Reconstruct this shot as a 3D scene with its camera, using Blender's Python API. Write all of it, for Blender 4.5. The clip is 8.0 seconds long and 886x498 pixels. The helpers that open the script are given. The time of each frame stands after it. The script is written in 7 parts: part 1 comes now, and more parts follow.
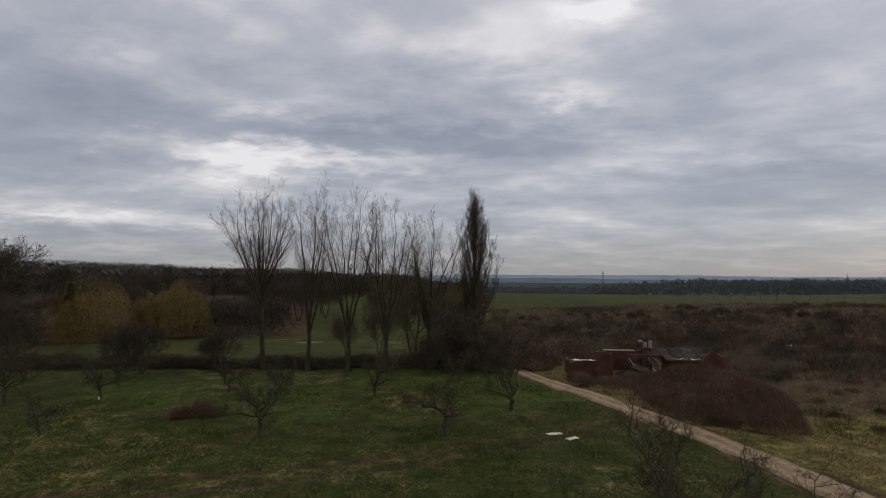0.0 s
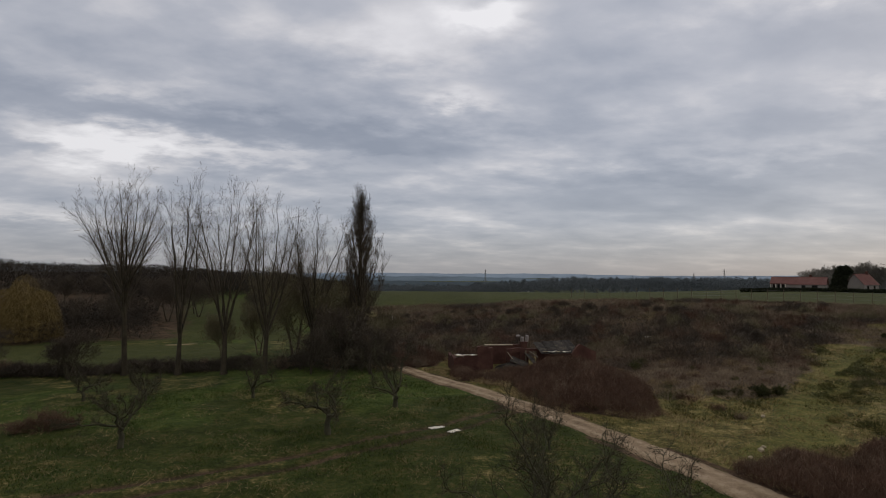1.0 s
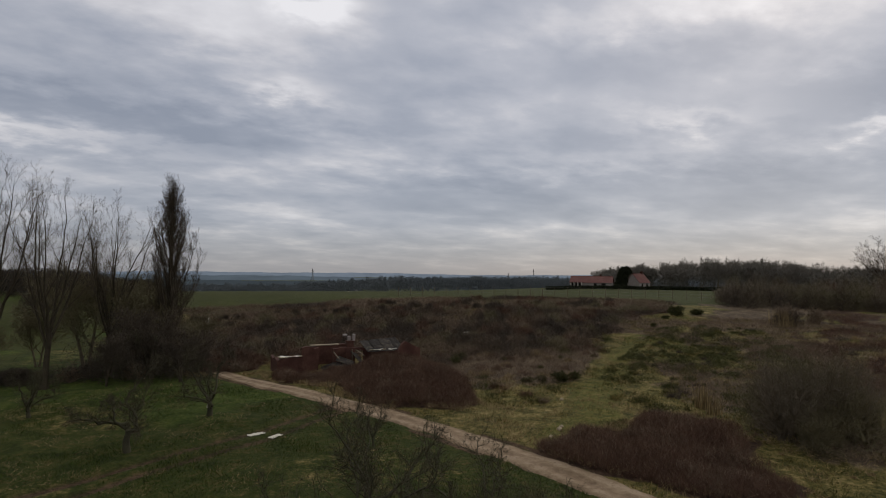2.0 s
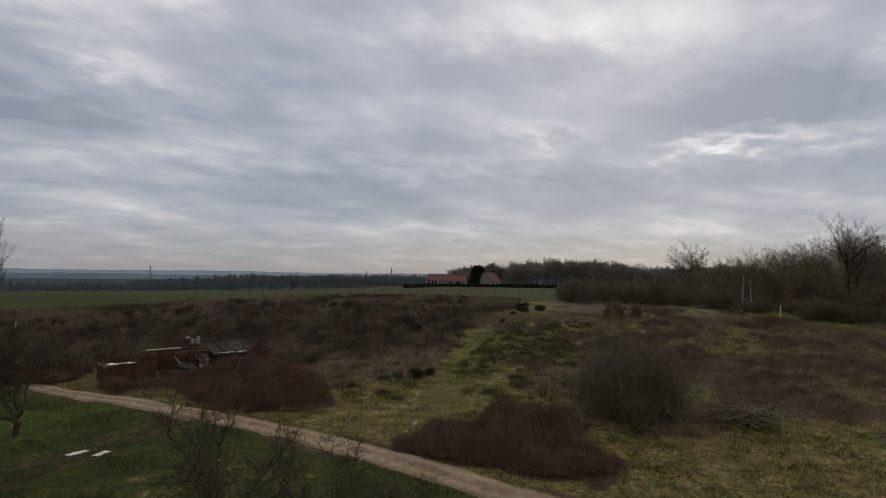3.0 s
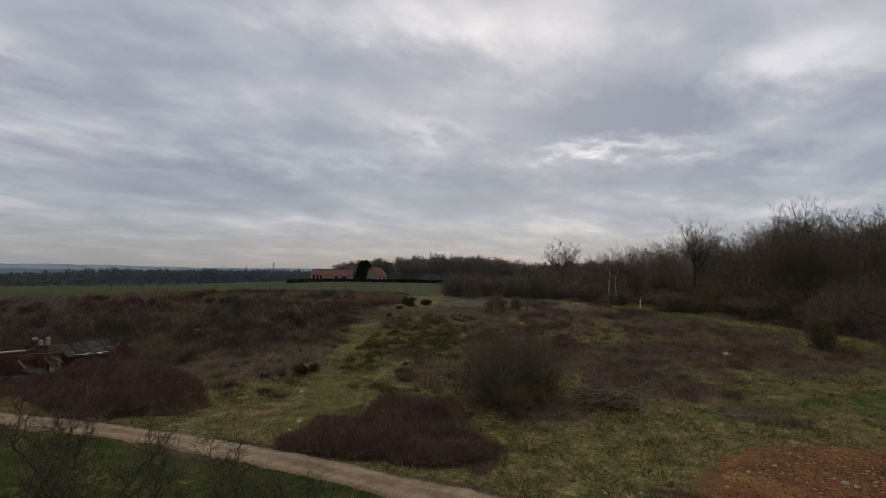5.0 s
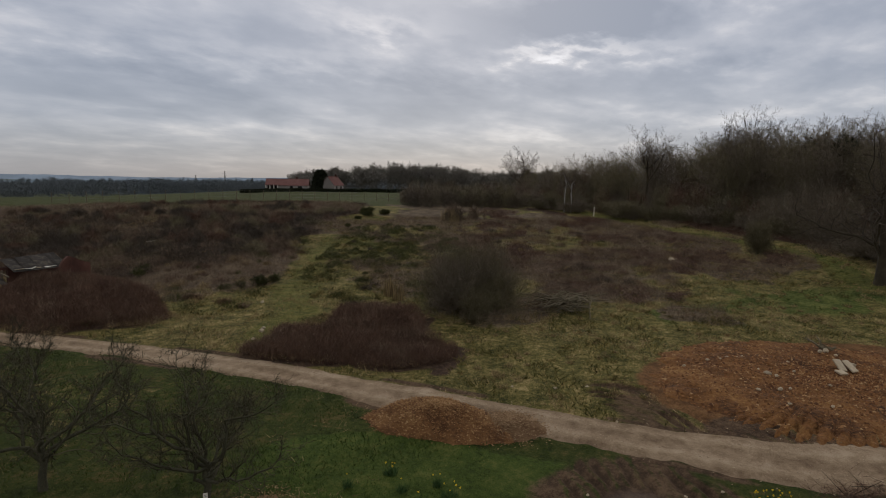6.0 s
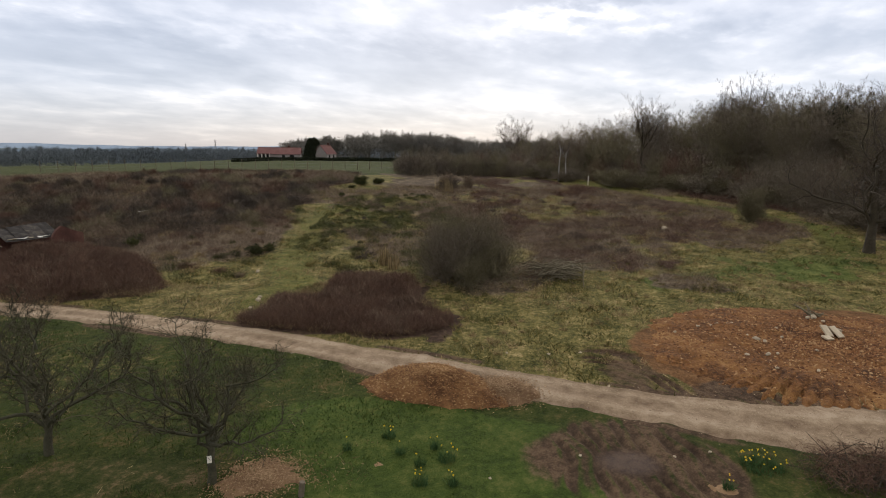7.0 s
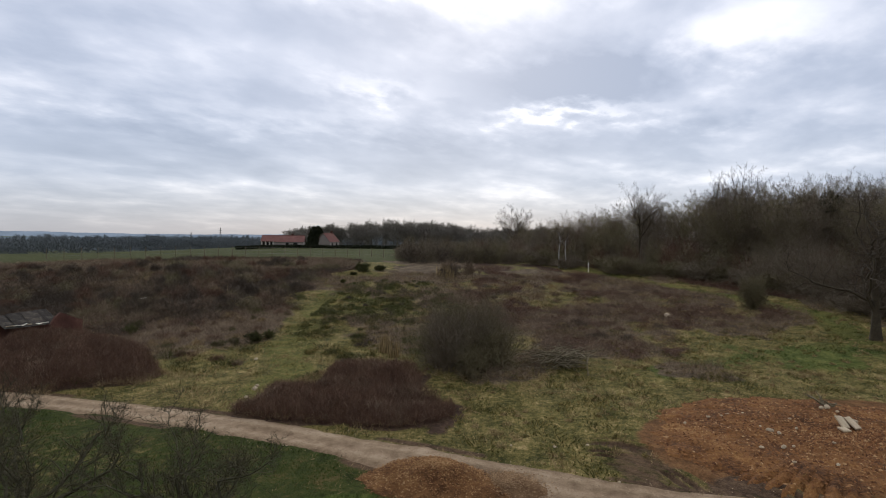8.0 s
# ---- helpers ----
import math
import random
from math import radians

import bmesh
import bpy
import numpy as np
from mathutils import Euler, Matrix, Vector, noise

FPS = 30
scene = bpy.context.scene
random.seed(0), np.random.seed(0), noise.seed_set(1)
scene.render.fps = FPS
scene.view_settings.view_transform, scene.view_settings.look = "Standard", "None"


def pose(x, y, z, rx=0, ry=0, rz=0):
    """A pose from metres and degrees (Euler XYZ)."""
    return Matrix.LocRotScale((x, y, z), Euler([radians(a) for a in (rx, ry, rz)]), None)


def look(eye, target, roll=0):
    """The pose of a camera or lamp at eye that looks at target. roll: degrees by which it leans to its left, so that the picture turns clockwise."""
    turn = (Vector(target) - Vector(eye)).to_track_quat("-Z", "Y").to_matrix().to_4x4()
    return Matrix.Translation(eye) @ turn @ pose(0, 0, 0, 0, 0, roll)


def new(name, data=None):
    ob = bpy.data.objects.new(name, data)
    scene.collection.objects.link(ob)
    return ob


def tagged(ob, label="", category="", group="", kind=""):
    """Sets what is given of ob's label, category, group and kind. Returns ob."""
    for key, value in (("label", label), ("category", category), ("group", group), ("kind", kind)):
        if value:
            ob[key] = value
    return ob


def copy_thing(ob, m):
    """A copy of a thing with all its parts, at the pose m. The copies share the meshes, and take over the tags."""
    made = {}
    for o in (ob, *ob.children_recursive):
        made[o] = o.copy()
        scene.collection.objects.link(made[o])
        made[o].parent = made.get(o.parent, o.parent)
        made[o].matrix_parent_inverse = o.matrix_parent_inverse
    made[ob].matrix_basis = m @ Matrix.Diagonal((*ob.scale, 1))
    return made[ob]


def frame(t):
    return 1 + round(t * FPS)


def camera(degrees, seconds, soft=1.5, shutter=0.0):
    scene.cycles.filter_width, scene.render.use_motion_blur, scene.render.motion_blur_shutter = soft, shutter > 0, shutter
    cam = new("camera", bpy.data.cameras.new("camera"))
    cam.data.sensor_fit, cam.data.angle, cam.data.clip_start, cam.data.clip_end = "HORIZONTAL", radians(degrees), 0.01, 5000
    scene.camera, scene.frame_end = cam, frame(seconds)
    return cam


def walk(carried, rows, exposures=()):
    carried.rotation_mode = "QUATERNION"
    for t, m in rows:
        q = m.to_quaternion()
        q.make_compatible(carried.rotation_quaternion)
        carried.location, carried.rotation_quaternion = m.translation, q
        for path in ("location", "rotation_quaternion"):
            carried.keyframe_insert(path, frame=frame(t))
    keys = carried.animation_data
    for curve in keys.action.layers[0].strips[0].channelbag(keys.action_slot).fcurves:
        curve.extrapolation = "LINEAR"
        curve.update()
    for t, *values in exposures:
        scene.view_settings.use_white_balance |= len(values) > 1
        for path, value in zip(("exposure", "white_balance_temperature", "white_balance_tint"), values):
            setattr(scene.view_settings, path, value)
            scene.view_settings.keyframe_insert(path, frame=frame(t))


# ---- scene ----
cam = camera(77.8, 8.0, soft=1.0)

# seconds, drift of the hovering camera (m), tilt, lean and turn (degrees)
PATH = [
    (0.0, pose(0.000, 0.000, 10.000, 92.65, -0.08, 0.00)),
    (0.3, pose(0.015, -0.019, 9.999, 92.53, -0.15, -1.03)),
    (0.5, pose(0.025, -0.032, 9.998, 92.51, -0.19, -3.21)),
    (0.7, pose(0.036, -0.040, 9.972, 92.46, -0.21, -6.51)),
    (1.0, pose(0.052, -0.053, 9.932, 92.49, -0.25, -11.81)),
    (1.2, pose(0.074, -0.062, 9.921, 92.47, -0.28, -15.89)),
    (1.5, pose(0.106, -0.076, 9.905, 92.49, -0.33, -21.32)),
    (2.8, pose(0.116, -0.065, 9.889, 92.45, -0.55, -41.51)),
    (3.0, pose(0.117, -0.063, 9.886, 92.45, -0.58, -44.27)),
    (3.5, pose(0.098, -0.033, 9.852, 92.51, -0.56, -50.56)),
    (3.7, pose(0.064, -0.029, 9.835, 92.49, -0.57, -52.21)),
    (4.0, pose(0.014, -0.024, 9.810, 92.53, -0.59, -54.71)),
    (5.5, pose(-0.063, -0.052, 9.842, 91.29, -0.64, -56.84)),
    (5.7, pose(-0.092, -0.043, 9.864, 88.64, -0.66, -58.28)),
    (6.0, pose(-0.136, -0.030, 9.896, 82.69, -0.69, -60.42)),
    (6.2, pose(-0.166, -0.018, 9.902, 80.13, -0.69, -61.07)),
    (6.5, pose(-0.211, 0.001, 9.910, 79.55, -0.69, -61.15)),
    (7.0, pose(-0.303, -0.011, 9.886, 79.50, -0.66, -61.10)),
    (7.5, pose(-0.354, -0.028, 9.873, 80.60, -0.71, -61.11)),
    (7.7, pose(-0.359, -0.026, 9.870, 83.94, -0.69, -61.08)),
    (7.8, pose(-0.361, -0.024, 9.869, 85.40, -0.67, -61.02)),
    (8.0, pose(-0.366, -0.022, 9.866, 88.56, -0.65, -60.99)),
]
EXPOSURES = [(0.0, -0.12, 6470, 10), (3.2, -0.19, 6400, 10), (5.6, -0.21, 6380, 10), (6.0, -0.1, 6370, 10), (6.25, 0.2, 6350, 10), (6.5, 0.48, 6400, 10), (6.85, 0.7, 6400, 10),
             (7.5, 0.73, 6300, 10), (8.0, 0.45, 6090, 10)]
walk(cam, PATH, EXPOSURES)

# ---------------------------------------------------------------- sky and sun
SUN_AZ, SUN_EL = 62.0, 30.0


def nd(tree, kind, **values):
    n = tree.nodes.new("ShaderNode" + kind)
    for key, value in values.items():
        n.inputs[key].default_value = value
    return n


def mth(tree, op, a, b=None, c=None):
    n = tree.nodes.new("ShaderNodeMath")
    n.operation = op
    for i, v in enumerate((a, b, c)):
        if v is None:
            continue
        if isinstance(v, (int, float)):
            n.inputs[i].default_value = v
        else:
            tree.links.new(v, n.inputs[i])
    return n.outputs[0]


def ramp(tree, fac, stops):
    n = tree.nodes.new("ShaderNodeValToRGB")
    el = n.color_ramp.elements
    while len(el) < len(stops):
        el.new(0.5)
    for e, (p, c) in zip(el, stops):
        e.position, e.color = p, (*c, 1)
    tree.links.new(fac, n.inputs[0])
    return n.outputs[0]


def mix(tree, fac, a, b, mode="MIX"):
    n = tree.nodes.new("ShaderNodeMix")
    n.data_type, n.blend_type = "RGBA", mode
    for sock, v in ((n.inputs[0], fac), (n.inputs[6], a), (n.inputs[7], b)):
        if isinstance(v, (int, float)):
            sock.default_value = v
        elif isinstance(v, tuple):
            sock.default_value = (*v, 1)
        else:
            tree.links.new(v, sock)
    return n.outputs[2]


def noise_of(tree, vec, scale, detail=4, rough=0.5, distortion=0.0):
    n = nd(tree, "TexNoise", Scale=scale, Detail=detail, Roughness=rough, Distortion=distortion)
    tree.links.new(vec, n.inputs["Vector"])
    return n.outputs[0]


def make_sky():
    world = bpy.data.worlds.new("overcast_sky")
    scene.world = world
    world.use_nodes = True
    t = world.node_tree
    t.nodes.clear()
    out, bg = t.nodes.new("ShaderNodeOutputWorld"), nd(t, "Background", Strength=1.0)
    t.links.new(bg.outputs[0], out.inputs[0])
    clear = t.nodes.new("ShaderNodeTexSky")
    clear.sky_type, clear.sun_disc = "NISHITA", False
    clear.sun_elevation, clear.sun_rotation = radians(SUN_EL), radians(SUN_AZ)
    coord = t.nodes.new("ShaderNodeTexCoord").outputs["Generated"]
    xyz = t.nodes.new("ShaderNodeSeparateXYZ")
    t.links.new(coord, xyz.inputs[0])
    up = mth(t, "MAXIMUM", xyz.outputs[2], 0.0)
    flat = mth(t, "ADD", up, 0.16)
    sheet = t.nodes.new("ShaderNodeCombineXYZ")
    t.links.new(mth(t, "DIVIDE", xyz.outputs[0], flat), sheet.inputs[0])
    t.links.new(mth(t, "DIVIDE", xyz.outputs[1], flat), sheet.inputs[1])
    # the deck is stretched across the camera's middle direction, so streaks look level
    lay = t.nodes.new("ShaderNodeMapping")
    lay.inputs["Rotation"].default_value = (0, 0, radians(38))
    lay.inputs["Scale"].default_value = (0.85, 1.1, 1.0)
    t.links.new(sheet.outputs[0], lay.inputs["Vector"])
    uv = lay.outputs[0]
    broad = noise_of(t, uv, 0.9, 4, 0.5, 0.2)
    mid = noise_of(t, uv, 2.3, 7, 0.52, 0.15)
    fine = noise_of(t, uv, 6.0, 6, 0.55, 0.1)
    # azimuth and elevation in degrees, warped a little by the cloud noise
    az = mth(t, "MULTIPLY", mth(t, "ARCTAN2", xyz.outputs[0], xyz.outputs[1]), 57.2958)
    el = mth(t, "MULTIPLY", mth(t, "ARCSINE", xyz.outputs[2]), 57.2958)
    warp_a = mth(t, "MULTIPLY", mth(t, "SUBTRACT", mid, 0.5), 16.0)
    warp_e = mth(t, "MULTIPLY", mth(t, "SUBTRACT", fine, 0.5), 5.0)
    az = mth(t, "ADD", az, warp_a)
    el = mth(t, "ADD", el, warp_e)
    total = mth(t, "ADD", mth(t, "MULTIPLY", broad, 0.42), mth(t, "MULTIPLY", mid, 0.46))
    total = mth(t, "ADD", total, mth(t, "MULTIPLY", fine, 0.14))
    for a0, e0, wa, we, amount in CLOUDS:
        q = mth(t, "ADD", mth(t, "POWER", mth(t, "DIVIDE", mth(t, "SUBTRACT", az, a0), wa), 2.0),
                mth(t, "POWER", mth(t, "DIVIDE", mth(t, "SUBTRACT", el, e0), we), 2.0))
        total = mth(t, "ADD", total, mth(t, "MULTIPLY", mth(t, "EXPONENT", mth(t, "MULTIPLY", q, -1.0)), amount * 1.5))
    cloud = ramp(t, total, [(0.30, (0.28, 0.304, 0.365)), (0.44, (0.362, 0.382, 0.44)), (0.53, (0.46, 0.47, 0.518)),
                            (0.60, (0.61, 0.60, 0.625)), (0.70, (0.86, 0.84, 0.85))])
    low = ramp(t, up, [(0.0, (0.8, 0.8, 0.8)), (0.03, (0.5, 0.5, 0.5)), (0.09, (0, 0, 0))])
    cloud = mix(t, low, cloud, (0.308, 0.306, 0.32))
    rise = mth(t, "ADD", mth(t, "MULTIPLY", up, 0.22), 0.93)
    deck = t.nodes.new("ShaderNodeVectorMath")
    deck.operation = "SCALE"
    t.links.new(cloud, deck.inputs[0])
    t.links.new(rise, deck.inputs["Scale"])
    cloud = deck.outputs[0]
    total_sky = mix(t, 1.0, cloud, mix(t, 1.0, clear.outputs[0], (0.01, 0.01, 0.01), "MULTIPLY"), "ADD")
    t.links.new(total_sky, bg.inputs[0])


# banks and breaks of the cloud deck: azimuth, elevation, their half widths in degrees, and how much brighter or darker
CLOUDS = [(-13, 14.3, 17, 1.5, -0.13), (6, 13, 12, 1.6, -0.12), (-38, 16, 12, 4, -0.10), (-36, 11, 8, 1.5, -0.06), (-22, 11.8, 13, 1.6, 0.11),
          (-4, 11.7, 12, 1.2, 0.08), (4.5, 23, 13, 3.5, 0.12), (18, 25.5, 4, 1.5, 0.14), (12.7, 18.1, 5, 1.2, 0.10), (-33, 5, 16, 0.8, 0.06),
          (32, 8, 13, 2.5, -0.10), (58, 24, 12, 3, 0.09), (88, 18, 10, 3, 0.10), (73, 15.2, 10, 2.4, -0.15), (74, 12.5, 8, 0.8, 0.14),
          (48, 21, 9, 3, -0.07), (60, 8.4, 16, 2.2, -0.10), (54.5, 14.8, 7, 1.3, 0.09), (84, 9.5, 9, 1.5, -0.07)]
make_sky()

lamp = bpy.data.lights.new("sun", "SUN")
lamp.energy, lamp.angle, lamp.color = 0.5, radians(30), (1.0, 0.96, 0.9)
sun = new("sun", lamp)
sun.matrix_world = look((0, 0, 60), (-math.sin(radians(SUN_AZ)) * 60, -math.cos(radians(SUN_AZ)) * 60, 60 - 60 * math.tan(radians(SUN_EL))))

# ---------------------------------------------------------------- materials


WARM_TINT = (1.12, 1.0, 0.78)  # warm tint put into all base colours to offset the bluish sky light


def surface(name, colours, scale=1.0, fine=14.0, bump=0.3, rough=0.9, island=0.0, spread=0.0, metal=0.0, bump_scale=None, depth=0.03, lo=0.28, hi=0.72, warmth=1.0):
    """Colours in a ramp over coarse noise, mottled by fine noise; island varies loose pieces, spread varies objects."""
    m = bpy.data.materials.new(name)
    m.use_nodes = True
    t = m.node_tree
    bsdf = t.nodes["Principled BSDF"]
    bsdf.inputs["Roughness"].default_value = rough
    bsdf.inputs["Metallic"].default_value = metal
    bsdf.inputs["Specular IOR Level"].default_value = 0.2
    vec = t.nodes.new("ShaderNodeTexCoord").outputs["Object"]
    coarse, grain = noise_of(t, vec, scale, 5, 0.6), noise_of(t, vec, fine, 4, 0.65)
    fac = mth(t, "ADD", mth(t, "MULTIPLY", coarse, 0.6), mth(t, "MULTIPLY", grain, 0.4))
    if island:
        r = t.nodes.new("ShaderNodeNewGeometry").outputs["Random Per Island"]
        fac = mth(t, "ADD", mth(t, "MULTIPLY", fac, 1 - island), mth(t, "MULTIPLY", r, island))
    n = len(colours)
    colours = [tuple(c * w ** warmth for c, w in zip(colour, WARM_TINT)) for colour in colours]
    col = ramp(t, fac, [(lo + (hi - lo) * i / max(1, n - 1), c) for i, c in enumerate(colours)])
    if spread:
        r = t.nodes.new("ShaderNodeObjectInfo").outputs["Random"]
        hsv = nd(t, "HueSaturation")
        t.links.new(mth(t, "ADD", mth(t, "MULTIPLY", r, 2 * spread), 1 - spread), hsv.inputs["Value"])
        t.links.new(col, hsv.inputs["Color"])
        col = hsv.outputs[0]
    t.links.new(col, bsdf.inputs["Base Color"])
    if bump:
        b = nd(t, "Bump", Strength=bump, Distance=depth)
        t.links.new(noise_of(t, vec, bump_scale or fine, 5, 0.7), b.inputs["Height"])
        t.links.new(b.outputs[0], bsdf.inputs["Normal"])
    return m


BARK = surface("bark", [(0.026, 0.022, 0.017), (0.052, 0.045, 0.034), (0.095, 0.085, 0.062)], 1.5, 22, 0.6)
BARK_PALE = surface("pale_bark", [(0.09, 0.085, 0.06), (0.15, 0.135, 0.10), (0.21, 0.19, 0.15)], 1.2, 18, 0.5)
TWIG = surface("twig", [(0.042, 0.033, 0.025), (0.076, 0.06, 0.045), (0.122, 0.098, 0.074)], 0.4, 3, 0, island=0.22, spread=0.12, warmth=0.4)
BARK_APPLE = surface("lichened_apple_bark", [(0.036, 0.033, 0.021), (0.068, 0.064, 0.04), (0.12, 0.115, 0.073)], 2.5, 24, 0.6, warmth=0.5)
TWIG_APPLE = surface("apple_twig", [(0.036, 0.031, 0.019), (0.064, 0.056, 0.034), (0.11, 0.098, 0.062)], 0.4, 5, 0, island=0.3, warmth=0.5)
TWIG_POPLAR = surface("poplar_twig", [(0.05, 0.04, 0.03), (0.085, 0.068, 0.05), (0.13, 0.105, 0.075)], 0.4, 6, 0, island=0.25, spread=0.15, warmth=0.5)
TWIG_OLIVE = surface("olive_twig", [(0.092, 0.078, 0.044), (0.15, 0.128, 0.073), (0.22, 0.194, 0.114)], 0.4, 6, 0, island=0.22, spread=0.12, warmth=0.4)
TWIG_RED = surface("red_twig", [(0.06, 0.035, 0.028), (0.112, 0.068, 0.053), (0.205, 0.14, 0.108)], 0.5, 2.4, 0, island=0.2, lo=0.32, hi=0.7)
TWIG_GREY = surface("grey_stem", [(0.085, 0.064, 0.052), (0.17, 0.132, 0.105), (0.32, 0.262, 0.21)], 0.4, 2.2, 0, island=0.25, lo=0.32, hi=0.7)
WOOD_TWIG = surface("wood_twig", [(0.105, 0.087, 0.064), (0.155, 0.128, 0.094), (0.215, 0.178, 0.132)], 0.2, 2, 0, island=0.2, spread=0.18, warmth=0.5)
# twig colour made paler, with distance haze painted in
HAZED_TWIG = surface("hazed_twig", [(0.13, 0.118, 0.1), (0.19, 0.174, 0.146), (0.26, 0.24, 0.2)], 0.2, 2, 0, island=0.25, spread=0.2, warmth=0.3)
HILL_TWIG = surface("hill_twig", [(0.022, 0.018, 0.013), (0.036, 0.029, 0.021), (0.056, 0.046, 0.034)], 0.08, 0.5, 0, island=0.15, warmth=0.4)
WILLOW = surface("willow_twig", [(0.12, 0.088, 0.034), (0.18, 0.132, 0.05), (0.25, 0.188, 0.075)], 0.5, 5, 0, island=0.25, warmth=0.6)
STRAW = surface("straw", [(0.14, 0.105, 0.062), (0.26, 0.205, 0.118), (0.40, 0.33, 0.2)], 0.4, 3, 0, island=0.5, lo=0.34, hi=0.68)
GRASS = surface("grass_blade", [(0.022, 0.038, 0.009), (0.04, 0.07, 0.014), (0.065, 0.1, 0.022), (0.112, 0.118, 0.042)], 0.35, 2.2, 0, island=0.3, lo=0.36, hi=0.66)
GRASS_ROUGH = surface("rough_grass_blade", [(0.046, 0.05, 0.016), (0.099, 0.1, 0.031), (0.167, 0.152, 0.053), (0.3, 0.243, 0.12)], 0.5, 1.6, 0, island=0.3, lo=0.38, hi=0.64)
GORSE = surface("gorse_leaf", [(0.03, 0.036, 0.016), (0.056, 0.066, 0.026), (0.10, 0.104, 0.036)], 0.8, 6, 0, island=0.5, spread=0.25)
CONIFER = surface("conifer_needle", [(0.06, 0.07, 0.024), (0.13, 0.13, 0.042), (0.22, 0.2, 0.065)], 0.5, 5, 0, island=0.5)
DARK_LEAF = surface("dark_evergreen", [(0.012, 0.016, 0.01), (0.022, 0.028, 0.016), (0.036, 0.042, 0.022)], 0.5, 5, 0, island=0.5)
# woodland colour lightened and blued to carry the haze of distance
HAZED_WOOD = surface("far_wood", [(0.09, 0.1, 0.102), (0.125, 0.135, 0.132), (0.165, 0.17, 0.158)], 0.012, 0.1, 0, island=0.15, warmth=0.0)
GRAVEL = surface("loose_gravel", [(0.15, 0.115, 0.085), (0.25, 0.20, 0.15), (0.38, 0.32, 0.25)], 0.45, 9, 0.6, depth=0.02, island=0.4)
CHIPS = surface("wood_chips", [(0.10, 0.05, 0.025), (0.21, 0.112, 0.05), (0.30, 0.175, 0.085), (0.42, 0.29, 0.165)], 1.0, 9, 0.9, depth=0.06, island=0.3, lo=0.34, hi=0.68)
SOIL = surface("orange_subsoil", [(0.05, 0.025, 0.012), (0.135, 0.064, 0.024), (0.215, 0.108, 0.038), (0.31, 0.185, 0.082)], 0.42, 7, 1.0, depth=0.08, lo=0.38, hi=0.66, bump_scale=5)
CLOD = surface("soil_clods", [(0.085, 0.038, 0.017), (0.17, 0.078, 0.032), (0.24, 0.12, 0.05), (0.42, 0.3, 0.18)], 0.6, 5, 0.2, island=0.6, lo=0.3, hi=0.84)
STONE = surface("pale_stone", [(0.3, 0.26, 0.2), (0.42, 0.37, 0.3), (0.54, 0.5, 0.43)], 2.0, 20, 0.4, spread=0.2)
BRICK = surface("old_brick", [(0.05, 0.025, 0.02), (0.088, 0.042, 0.033), (0.14, 0.075, 0.058)], 0.9, 9, 0.5, spread=0.15, lo=0.34, hi=0.66, warmth=0.6)
ROOF_SHEET = surface("weathered_sheet", [(0.022, 0.02, 0.02), (0.048, 0.043, 0.04), (0.14, 0.13, 0.12)], 1.4, 6, 0.4, spread=0.35, lo=0.36, hi=0.68)
WHITE = surface("white_plastic", [(0.62, 0.62, 0.62), (0.72, 0.72, 0.73), (0.8, 0.8, 0.8)], 1.5, 12, 0.15, rough=0.55)
TILE_ROOF = surface("red_tile", [(0.12, 0.055, 0.046), (0.175, 0.082, 0.068), (0.24, 0.125, 0.105)], 0.4, 5, 0.4, warmth=0.3)
RENDER_WALL = surface("pale_wall", [(0.24, 0.205, 0.18), (0.31, 0.27, 0.24), (0.38, 0.34, 0.31)], 0.5, 5, 0.2, warmth=0.2)
DARK_GLASS = surface("dark_opening", [(0.012, 0.012, 0.014), (0.02, 0.02, 0.022), (0.03, 0.03, 0.03)], 1, 6, 0, rough=0.25)
OLD_WOOD = surface("grey_timber", [(0.09, 0.075, 0.06), (0.15, 0.13, 0.105), (0.22, 0.2, 0.17)], 2, 24, 0.4)
STEEL = surface("galvanised_steel", [(0.12, 0.13, 0.145), (0.17, 0.18, 0.195), (0.22, 0.23, 0.25)], 0.3, 3, 0, rough=0.6)
YELLOW = surface("daffodil_petal", [(0.72, 0.5, 0.02), (0.8, 0.6, 0.04), (0.85, 0.7, 0.12)], 3, 20, 0, island=0.4)
LEAF = surface("daffodil_leaf", [(0.03, 0.07, 0.025), (0.05, 0.1, 0.035), (0.075, 0.13, 0.05)], 3, 20, 0, island=0.4)


